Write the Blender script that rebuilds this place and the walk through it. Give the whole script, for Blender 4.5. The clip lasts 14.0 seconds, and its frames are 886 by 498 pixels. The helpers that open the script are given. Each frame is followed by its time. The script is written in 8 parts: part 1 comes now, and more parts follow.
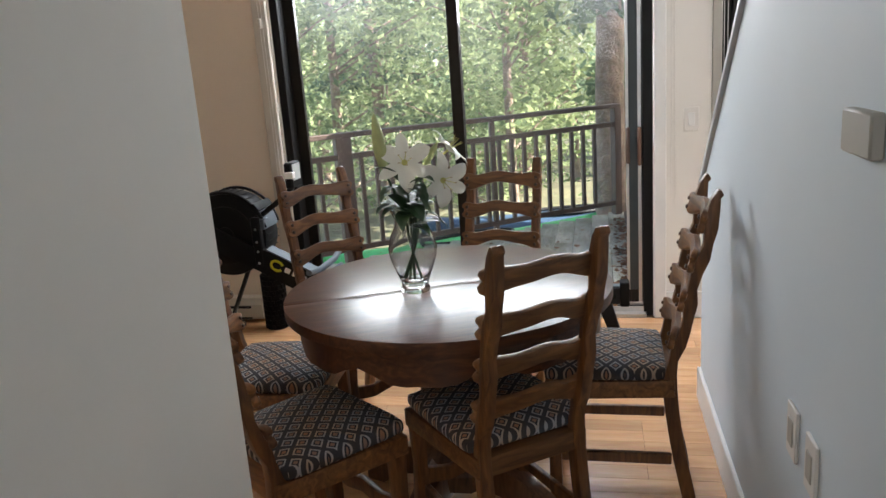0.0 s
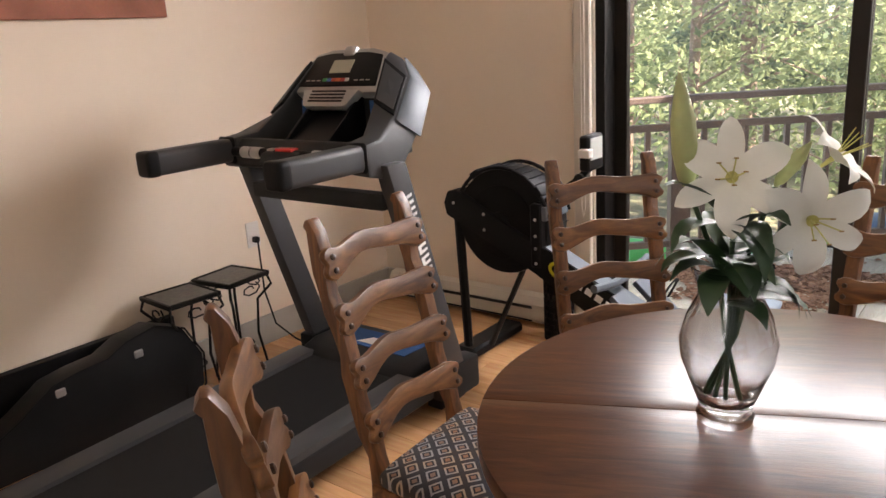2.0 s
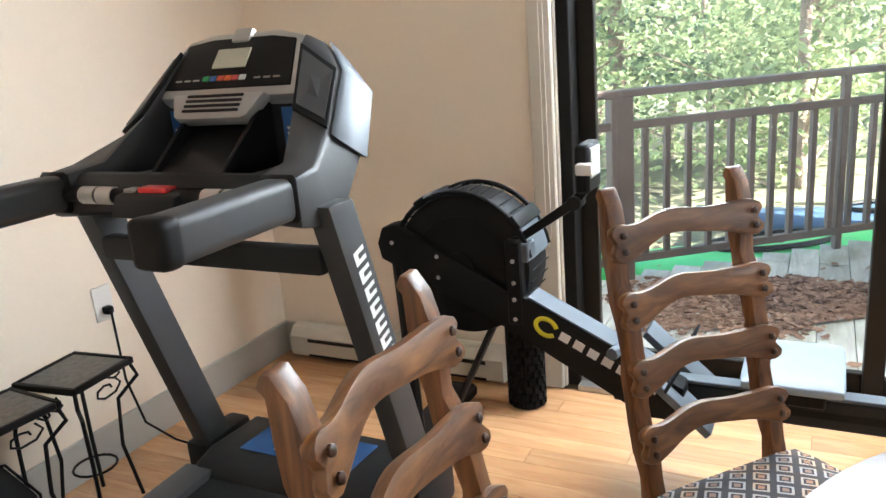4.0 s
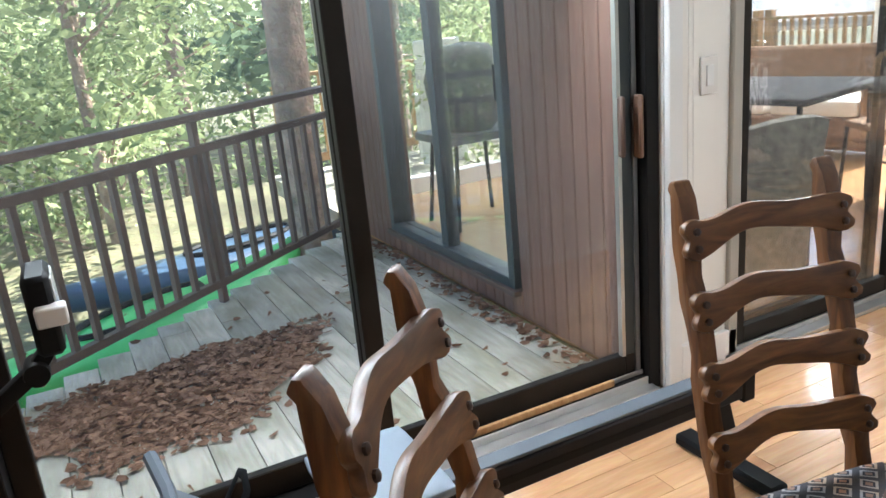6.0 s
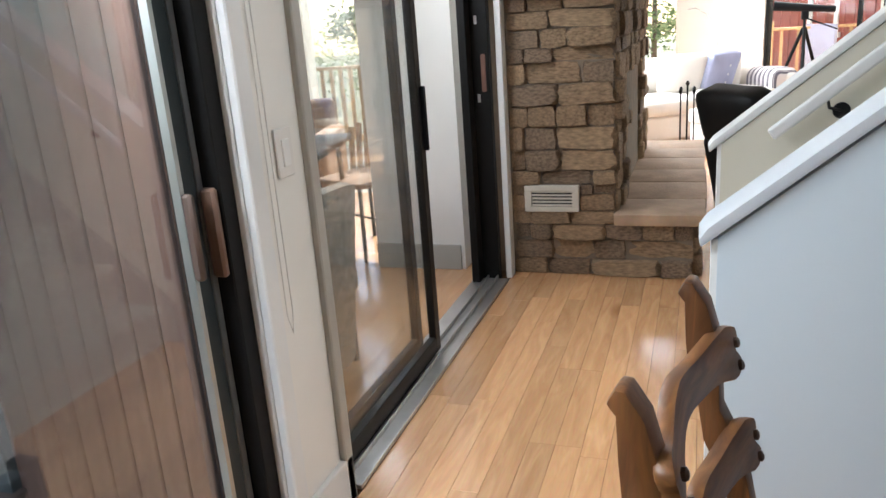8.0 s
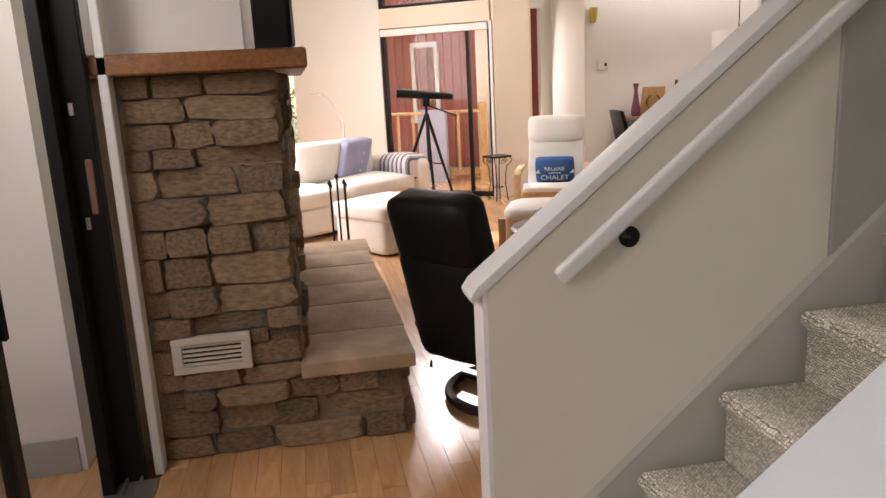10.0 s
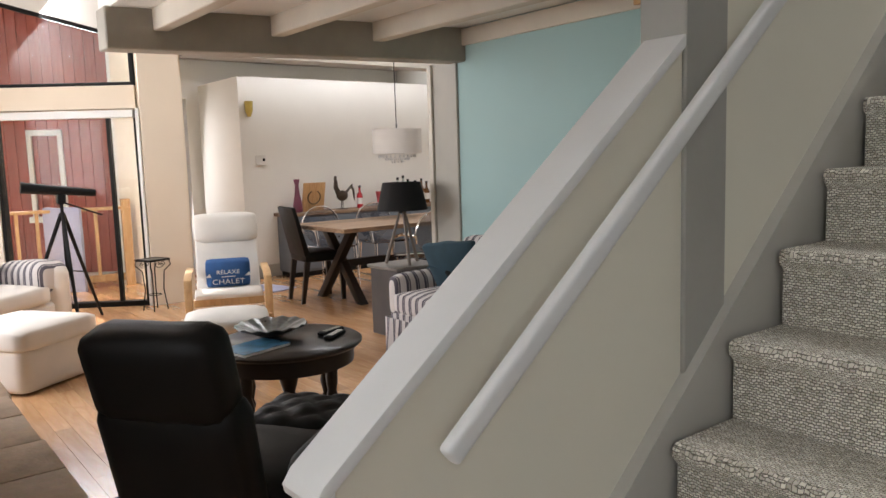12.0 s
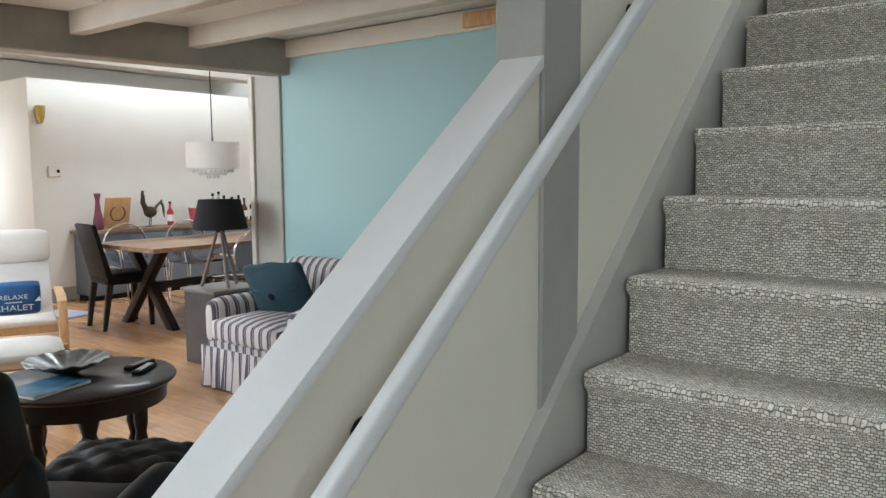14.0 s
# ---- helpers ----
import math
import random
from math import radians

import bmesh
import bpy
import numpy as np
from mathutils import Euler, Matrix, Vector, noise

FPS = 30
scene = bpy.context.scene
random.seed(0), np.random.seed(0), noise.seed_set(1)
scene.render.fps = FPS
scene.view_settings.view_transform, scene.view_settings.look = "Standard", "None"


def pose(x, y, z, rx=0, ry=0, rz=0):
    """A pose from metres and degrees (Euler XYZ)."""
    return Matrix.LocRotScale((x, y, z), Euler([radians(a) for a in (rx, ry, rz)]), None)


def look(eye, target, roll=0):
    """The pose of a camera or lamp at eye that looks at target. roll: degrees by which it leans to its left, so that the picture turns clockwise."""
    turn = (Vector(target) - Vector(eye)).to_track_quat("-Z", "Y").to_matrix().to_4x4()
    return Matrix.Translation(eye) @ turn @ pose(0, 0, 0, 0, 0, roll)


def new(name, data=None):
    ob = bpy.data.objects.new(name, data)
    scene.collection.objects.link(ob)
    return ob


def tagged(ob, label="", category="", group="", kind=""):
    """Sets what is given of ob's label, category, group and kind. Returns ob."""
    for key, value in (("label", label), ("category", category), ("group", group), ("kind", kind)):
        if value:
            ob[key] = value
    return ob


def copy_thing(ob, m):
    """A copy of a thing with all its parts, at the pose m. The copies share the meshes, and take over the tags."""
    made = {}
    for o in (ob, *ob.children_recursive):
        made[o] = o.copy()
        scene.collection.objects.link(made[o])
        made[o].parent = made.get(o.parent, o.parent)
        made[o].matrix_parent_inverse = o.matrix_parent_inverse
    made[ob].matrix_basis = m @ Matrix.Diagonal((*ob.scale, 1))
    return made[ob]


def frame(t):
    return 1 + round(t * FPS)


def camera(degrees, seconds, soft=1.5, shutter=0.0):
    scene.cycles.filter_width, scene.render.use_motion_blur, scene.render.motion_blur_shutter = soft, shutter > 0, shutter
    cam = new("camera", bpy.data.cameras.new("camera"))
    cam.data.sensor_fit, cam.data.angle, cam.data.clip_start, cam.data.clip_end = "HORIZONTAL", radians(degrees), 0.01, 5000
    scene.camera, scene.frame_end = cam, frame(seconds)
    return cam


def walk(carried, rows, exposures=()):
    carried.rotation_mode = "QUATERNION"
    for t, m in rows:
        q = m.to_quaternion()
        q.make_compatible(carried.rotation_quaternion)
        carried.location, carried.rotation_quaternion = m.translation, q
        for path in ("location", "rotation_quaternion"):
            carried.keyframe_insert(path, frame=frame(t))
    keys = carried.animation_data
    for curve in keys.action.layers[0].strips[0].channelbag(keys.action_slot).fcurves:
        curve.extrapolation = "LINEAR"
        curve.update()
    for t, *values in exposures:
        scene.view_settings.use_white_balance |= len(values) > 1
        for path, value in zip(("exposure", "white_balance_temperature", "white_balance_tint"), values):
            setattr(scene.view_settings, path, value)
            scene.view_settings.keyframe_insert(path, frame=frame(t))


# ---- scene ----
cam = camera(60.7, 14.0)
PATH = [
    (0, (0.837, 1.8, 1.407), (0.433, 3.7, 0.932), -4.1),
    (0.5, (0.812, 2.067, 1.374), (0.231, 3.921, 0.898), -3.9),
    (1, (0.776, 2.336, 1.38), (0.02, 4.124, 0.898), -4.3),
    (1.5, (0.737, 2.604, 1.363), (-0.264, 4.258, 0.854), -4.1),
    (2, (0.628, 2.822, 1.352), (-0.574, 4.329, 0.819), -3.5),
    (2.2, (0.57, 2.901, 1.352), (-0.678, 4.368, 0.816), -2.9),
    (4.3, (-0.215, 3.436, 1.28), (-0.926, 5.232, 0.76), -5.2),
    (4.5, (-0.3, 3.504, 1.274), (-0.867, 5.355, 0.771), -5.6),
    (5, (-0.461, 3.639, 1.301), (-0.532, 5.563, 0.761), -6.1),
    (5.5, (-0.592, 3.801, 1.303), (-0.136, 5.663, 0.734), -5.7),
    (6, (-0.567, 4.011, 1.308), (0.269, 5.731, 0.721), -5.5),
    (6.5, (-0.545, 4.199, 1.31), (0.629, 5.715, 0.741), -4.9),
    (7, (-0.524, 4.441, 1.328), (0.942, 5.68, 0.766), -4.9),
    (7.5, (-0.406, 4.677, 1.319), (1.256, 5.637, 0.756), -5.3),
    (8, (-0.285, 4.869, 1.324), (1.522, 5.505, 0.749), -4.2),
    (8.5, (-0.091, 5.04, 1.345), (1.798, 5.357, 0.768), -3.5),
    (9, (0.142, 5.142, 1.343), (2.06, 5.267, 0.789), -4.3),
    (9.2, (0.281, 5.142, 1.359), (2.206, 5.192, 0.818), -4.3),
    (11.3, (1.181, 5.36, 1.356), (2.917, 4.399, 1.108), -1.3),
    (11.5, (1.246, 5.369, 1.356), (2.948, 4.345, 1.118), -1.4),
    (12, (1.408, 5.344, 1.365), (2.97, 4.118, 1.129), -1.8),
    (12.5, (1.467, 5.343, 1.365), (2.914, 3.981, 1.136), -0.7),
    (13, (1.486, 5.321, 1.367), (2.856, 3.882, 1.131), 0.2),
    (13.5, (1.481, 5.298, 1.369), (2.795, 3.808, 1.141), 0.4),
    (14, (1.569, 5.28, 1.373), (2.795, 3.712, 1.175), -0.3),
]
walk(cam, [(t, look(eye, target, roll)) for t, eye, target, roll in PATH],
     exposures=((0, 2.0, 6400, 14), (1.0, 2.05, 6450, 15), (1.5, 2.22, 6750, 20), (2.2, 2.45, 7150, 24), (4.3, 3.0, 6000, 9), (5.0, 2.82, 5950, 9), (5.5, 2.42, 5950, 10), (6.5, 2.05, 6100, 11), (7.5, 1.95, 6050, 11), (8.5, 1.66, 6300, 14), (9.2, 1.4, 6900, 21), (11.3, 0.9, 7400, 24), (12.3, 1.08, 6350, 12), (14, 1.35, 6000, 8)))

# ---- world, sun, lamps in the openings, added fill lamps ----
SUN_EL, SUN_AZ = 42.0, 5.0          # degrees; azimuth from +x towards +y
world = bpy.data.worlds.new("world")
scene.world = world
world.use_nodes = True
wn = world.node_tree.nodes
wl = world.node_tree.links
sky = wn.new("ShaderNodeTexSky")
sky.sky_type = "NISHITA"
sky.sun_disc = False
sky.sun_elevation = radians(SUN_EL)
sky.sun_rotation = radians(90 - SUN_AZ)
wl.new(sky.outputs[0], wn["Background"].inputs[0])
wn["Background"].inputs[1].default_value = 0.15
sun_dir = Vector((math.cos(radians(SUN_AZ)) * math.cos(radians(SUN_EL)), math.sin(radians(SUN_AZ)) * math.cos(radians(SUN_EL)), math.sin(radians(SUN_EL))))
sun_data = bpy.data.lights.new("sun", "SUN")
sun_data.energy, sun_data.angle, sun_data.color = 5.0, radians(0.5), (1.0, 0.95, 0.86)
sun = new("sun", sun_data)
sun.matrix_basis = look(sun_dir * 60, (0, 0, 0))


def area_lamp(name, eye, target, wide, tall, watts, color=(0.93, 0.97, 1.0)):
    """An area lamp: skylight at an opening, or added fill."""
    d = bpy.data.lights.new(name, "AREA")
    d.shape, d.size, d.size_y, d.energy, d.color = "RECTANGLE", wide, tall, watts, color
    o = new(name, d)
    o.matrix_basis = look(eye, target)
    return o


area_lamp("daylight_patio_door", (0.1, 6.12, 1.85), (-0.2, 3.6, 0.5), 2.0, 0.5, 22)
area_lamp("daylight_sunroom_door", (2.4, 6.15, 1.9), (2.3, 4.2, 0.4), 1.8, 0.45, 9)
area_lamp("daylight_bay_door", (9.75, 3.35, 2.75), (7.0, 2.6, 0.6), 1.1, 0.9, 45)
area_lamp("daylight_living_window", (7.4, 6.05, 1.7), (7.2, 3.5, 0.6), 2.2, 1.5, 52)
# Added fill for light from upstairs; no window is built in the stairwell.
area_lamp("daylight_stair_window", (1.8, 0.9, 4.6), (1.8, 3.6, 0.8), 0.9, 0.9, 27)
# Added fill lamp in front of the corridor's closed end wall.
area_lamp("daylight_corridor_window", (0.74, -1.2, 1.9), (0.74, 2.6, 0.9), 0.8, 1.2, 4)
area_lamp("daylight_sunroom_north", (2.9, 9.2, 2.35), (2.9, 7.2, 0.2), 3.0, 0.4, 19)
area_lamp("daylight_sunroom_east", (5.2, 7.6, 2.35), (3.4, 7.4, 0.2), 2.4, 0.4, 16)
# Added fill over the dining end, under an invented gap in the ceiling.
area_lamp("daylight_roof_window", (8.3, 0.3, 4.25), (9.0, 0.2, 0.0), 1.2, 1.2, 55)
area_lamp("daylight_passage_door", (11.22, 2.07, 1.3), (9.5, 2.0, 0.9), 0.6, 1.6, 5)

# ---- materials ----
def _tree(name):
    m = bpy.data.materials.new(name)
    m.use_nodes = True
    return m, m.node_tree.nodes, m.node_tree.links, m.node_tree.nodes["Principled BSDF"]


def _coords(n, l, scale=(1, 1, 1), spin=(0, 0, 0), vary=False):
    tc = n.new("ShaderNodeTexCoord")
    mp = n.new("ShaderNodeMapping")
    mp.inputs["Scale"].default_value = scale
    mp.inputs["Rotation"].default_value = [radians(a) for a in spin]
    l.new(tc.outputs["Object"], mp.inputs["Vector"])
    if vary:
        oi = n.new("ShaderNodeObjectInfo")
        mu = n.new("ShaderNodeMath")
        mu.operation = "MULTIPLY"
        mu.inputs[1].default_value = 37.0
        l.new(oi.outputs["Random"], mu.inputs[0])
        l.new(mu.outputs[0], mp.inputs["Location"])
    return mp.outputs["Vector"]


def _ramp(n, stops):
    r = n.new("ShaderNodeValToRGB")
    e = r.color_ramp.elements
    while len(e) < len(stops):
        e.new(0.5)
    for i, (p, c) in enumerate(stops):
        e[i].position, e[i].color = p, (*c, 1)
    return r


def mix_rgb(n, l, a, b, fac, mode="MIX"):
    x = n.new("ShaderNodeMixRGB")
    x.blend_type = mode
    for sock, v in ((x.inputs[0], fac), (x.inputs[1], a), (x.inputs[2], b)):
        if isinstance(v, (int, float)):
            sock.default_value = v
        elif isinstance(v, tuple):
            sock.default_value = (*v, 1)
        else:
            l.new(v, sock)
    return x.outputs[0]


def surface(name, color, rough=0.6, metal=0.0, var=0.12, size=6.0, grain=80.0, bump=0.15, depth=0.002, coat=0.0, vary=False):
    """A plain surface with stains at one scale and grain at another."""
    m, n, l, b = _tree(name)
    v = _coords(n, l, vary=vary)
    big = n.new("ShaderNodeTexNoise")
    big.inputs["Scale"].default_value, big.inputs["Detail"].default_value = size, 4
    fine = n.new("ShaderNodeTexNoise")
    fine.inputs["Scale"].default_value, fine.inputs["Detail"].default_value = grain, 3
    l.new(v, big.inputs["Vector"]), l.new(v, fine.inputs["Vector"])
    lo = tuple(max(0, c * (1 - var)) for c in color)
    hi = tuple(min(1, c * (1 + var)) for c in color)
    r1 = _ramp(n, [(0.3, lo), (0.7, hi)])
    l.new(big.outputs["Fac"], r1.inputs[0])
    c = mix_rgb(n, l, r1.outputs[0], fine.outputs["Color"], var * 0.5, "OVERLAY")
    l.new(c, b.inputs["Base Color"])
    rr = n.new("ShaderNodeMapRange")
    rr.inputs["To Min"].default_value, rr.inputs["To Max"].default_value = max(0.03, rough - 0.08), min(1, rough + 0.08)
    l.new(big.outputs["Fac"], rr.inputs["Value"])
    l.new(rr.outputs[0], b.inputs["Roughness"])
    b.inputs["Metallic"].default_value = metal
    b.inputs["Coat Weight"].default_value = coat
    if max(color) < 0.03:
        b.inputs["Specular IOR Level"].default_value = 0.18
    if bump:
        bp = n.new("ShaderNodeBump")
        bp.inputs["Strength"].default_value, bp.inputs["Distance"].default_value = bump, depth
        l.new(fine.outputs["Fac"], bp.inputs["Height"])
        l.new(bp.outputs[0], b.inputs["Normal"])
    return m


def wood(name, dark, light, rough=0.4, along=(1.2, 14, 14), coat=0.0, vary=True, tone=0.25, knots=0.0, stains=0.0, spec=0.5):
    """Wood with its grain along one axis of the object; pieces differ by the object's random value."""
    m, n, l, b = _tree(name)
    v = _coords(n, l, scale=along, vary=vary)
    g = n.new("ShaderNodeTexNoise")
    g.inputs["Scale"].default_value, g.inputs["Detail"].default_value, g.inputs["Distortion"].default_value = 3.0, 6, 1.2
    f = n.new("ShaderNodeTexNoise")
    f.inputs["Scale"].default_value, f.inputs["Detail"].default_value = 22, 4
    l.new(v, g.inputs["Vector"]), l.new(v, f.inputs["Vector"])
    r = _ramp(n, [(0.28, dark), (0.52, tuple((a + c) / 2 for a, c in zip(dark, light))), (0.72, light)])
    l.new(g.outputs["Fac"], r.inputs[0])
    c = mix_rgb(n, l, r.outputs[0], f.outputs["Color"], 0.16, "OVERLAY")
    if vary:
        oi = n.new("ShaderNodeObjectInfo")
        mr = n.new("ShaderNodeMapRange")
        mr.inputs["To Min"].default_value, mr.inputs["To Max"].default_value = 1 - tone, 1 + tone * 0.6
        l.new(oi.outputs["Random"], mr.inputs["Value"])
        hs = n.new("ShaderNodeHueSaturation")
        l.new(mr.outputs[0], hs.inputs["Value"])
        l.new(c, hs.inputs["Color"])
        c = hs.outputs[0]
    if knots:
        k = n.new("ShaderNodeTexVoronoi")
        k.inputs["Scale"].default_value = knots
        l.new(_coords(n, l, scale=(0.6, 1, 1), vary=vary), k.inputs["Vector"])
        kr = _ramp(n, [(0.0, (0.12, 0.06, 0.03)), (0.07, (0.45, 0.3, 0.2)), (0.13, (1, 1, 1))])
        l.new(k.outputs["Distance"], kr.inputs[0])
        c = mix_rgb(n, l, c, kr.outputs[0], 0.6, "MULTIPLY")
    if stains:
        sn = n.new("ShaderNodeTexNoise")
        sn.inputs["Scale"].default_value, sn.inputs["Detail"].default_value = 5, 6
        l.new(_coords(n, l, scale=(1, 0.5, 1), vary=vary), sn.inputs["Vector"])
        sr = _ramp(n, [(0.36, (0.50, 0.52, 0.42)), (0.6, (1, 1, 1))])
        l.new(sn.outputs["Fac"], sr.inputs[0])
        c = mix_rgb(n, l, c, sr.outputs[0], stains, "MULTIPLY")
    b.inputs["Specular IOR Level"].default_value = spec
    l.new(c, b.inputs["Base Color"])
    b.inputs["Roughness"].default_value = rough
    b.inputs["Coat Weight"].default_value = coat
    b.inputs["Coat Roughness"].default_value = 0.12
    bp = n.new("ShaderNodeBump")
    bp.inputs["Strength"].default_value, bp.inputs["Distance"].default_value = 0.12, 0.002
    l.new(f.outputs["Fac"], bp.inputs["Height"])
    l.new(bp.outputs[0], b.inputs["Normal"])
    return m


def glass_pane(name, tint=(1, 1, 1), gloss=1.0, film_=0.018):
    """Thin window glass: clear, a little dusty, with a reflection that grows at grazing angles."""
    m, n, l, b = _tree(name)
    t = n.new("ShaderNodeBsdfTransparent")
    t.inputs[0].default_value = (*tint, 1)
    g = n.new("ShaderNodeBsdfGlossy")
    g.inputs["Roughness"].default_value = 0.01
    fr = n.new("ShaderNodeFresnel")
    fr.inputs[0].default_value = 1.5
    mu = n.new("ShaderNodeMath")
    mu.operation = "MULTIPLY"
    mu.inputs[1].default_value = gloss
    l.new(fr.outputs[0], mu.inputs[0])
    x = n.new("ShaderNodeMixShader")
    dust = n.new("ShaderNodeBsdfTranslucent")
    dn = n.new("ShaderNodeTexNoise")
    dn.inputs["Scale"].default_value, dn.inputs["Detail"].default_value = 1.6, 5
    l.new(_coords(n, l), dn.inputs["Vector"])
    da = n.new("ShaderNodeMapRange")
    da.inputs["From Min"].default_value, da.inputs["From Max"].default_value = 0.3, 0.75
    da.inputs["To Min"].default_value, da.inputs["To Max"].default_value = 0.004, film_
    l.new(dn.outputs["Fac"], da.inputs["Value"])
    y = n.new("ShaderNodeMixShader")
    l.new(da.outputs[0], y.inputs[0]), l.new(t.outputs[0], y.inputs[1]), l.new(dust.outputs[0], y.inputs[2])
    l.new(mu.outputs[0], x.inputs[0]), l.new(y.outputs[0], x.inputs[1]), l.new(g.outputs[0], x.inputs[2])
    l.new(x.outputs[0], n["Material Output"].inputs["Surface"])
    return m


def leaf(name, a, c, passes=0.45):
    """Leaves that let light through, each clump with its own green."""
    m, n, l, b = _tree(name)
    geo = n.new("ShaderNodeNewGeometry")
    r = _ramp(n, [(0.0, a), (1.0, c)])
    l.new(geo.outputs["Random Per Island"], r.inputs[0])
    d = n.new("ShaderNodeBsdfDiffuse")
    t = n.new("ShaderNodeBsdfTranslucent")
    x = n.new("ShaderNodeMixShader")
    x.inputs[0].default_value = passes
    l.new(r.outputs[0], d.inputs[0]), l.new(r.outputs[0], t.inputs[0])
    l.new(d.outputs[0], x.inputs[1]), l.new(t.outputs[0], x.inputs[2])
    l.new(x.outputs[0], n["Material Output"].inputs["Surface"])
    return m


def diamonds(name):
    """Woven upholstery: small concentric diamonds in dark blue, tan and rust."""
    m, n, l, b = _tree(name)
    v = _coords(n, l, scale=(26, 26, 26), spin=(0, 0, 45))
    sep = n.new("ShaderNodeSeparateXYZ")
    l.new(v, sep.inputs[0])

    def op(kind, a, c=0.0):
        q = n.new("ShaderNodeMath")
        q.operation = kind
        for s_, val in ((q.inputs[0], a), (q.inputs[1], c)):
            if isinstance(val, (int, float)):
                s_.default_value = val
            else:
                l.new(val, s_)
        return q.outputs[0]

    def cell(x):
        return op("ABSOLUTE", op("SUBTRACT", op("FRACT", op("ADD", x, 40.0)), 0.5))
    ring = op("MULTIPLY", op("MAXIMUM", cell(sep.outputs[0]), cell(sep.outputs[1])), 2.0)
    r = _ramp(n, [(0.0, (0.30, 0.17, 0.11)), (0.28, (0.03, 0.028, 0.032)), (0.48, (0.40, 0.35, 0.30)), (0.70, (0.045, 0.04, 0.042))])
    r.color_ramp.interpolation = "CONSTANT"
    l.new(ring, r.inputs[0])
    wn_ = n.new("ShaderNodeTexNoise")
    wn_.inputs["Scale"].default_value = 14
    l.new(_coords(n, l), wn_.inputs["Vector"])
    rr = _ramp(n, [(0.42, (1.0, 0.85, 0.7)), (0.58, (0.75, 0.85, 1.0))])
    l.new(wn_.outputs["Fac"], rr.inputs[0])
    l.new(mix_rgb(n, l, r.outputs[0], rr.outputs[0], 1.0, "MULTIPLY"), b.inputs["Base Color"])
    b.inputs["Roughness"].default_value = 0.9
    w = n.new("ShaderNodeTexNoise")
    w.inputs["Scale"].default_value = 500
    l.new(_coords(n, l), w.inputs["Vector"])
    bp = n.new("ShaderNodeBump")
    bp.inputs["Strength"].default_value, bp.inputs["Distance"].default_value = 0.5, 0.002
    l.new(w.outputs["Fac"], bp.inputs["Height"])
    l.new(bp.outputs[0], b.inputs["Normal"])
    return m


def stripes(name, axis=0, pitch=0.075):
    """Upholstery with broad charcoal and cream stripes."""
    m, n, l, b = _tree(name)
    sep = n.new("ShaderNodeSeparateXYZ")
    l.new(_coords(n, l), sep.inputs[0])
    q = n.new("ShaderNodeMath")
    q.operation = "DIVIDE"
    q.inputs[1].default_value = pitch
    l.new(sep.outputs[axis], q.inputs[0])
    a = n.new("ShaderNodeMath")
    a.operation = "ADD"
    a.inputs[1].default_value = 60.0
    l.new(q.outputs[0], a.inputs[0])
    f = n.new("ShaderNodeMath")
    f.operation = "FRACT"
    l.new(a.outputs[0], f.inputs[0])
    r = _ramp(n, [(0.0, (0.62, 0.58, 0.56)), (0.42, (0.09, 0.085, 0.10)), (0.56, (0.5, 0.46, 0.46)), (0.62, (0.10, 0.09, 0.11)), (0.86, (0.62, 0.58, 0.56))])
    r.color_ramp.interpolation = "CONSTANT"
    l.new(f.outputs[0], r.inputs[0])
    w = n.new("ShaderNodeTexNoise")
    w.inputs["Scale"].default_value = 300
    l.new(_coords(n, l), w.inputs["Vector"])
    l.new(mix_rgb(n, l, r.outputs[0], w.outputs["Color"], 0.15, "OVERLAY"), b.inputs["Base Color"])
    b.inputs["Roughness"].default_value = 0.95
    return m


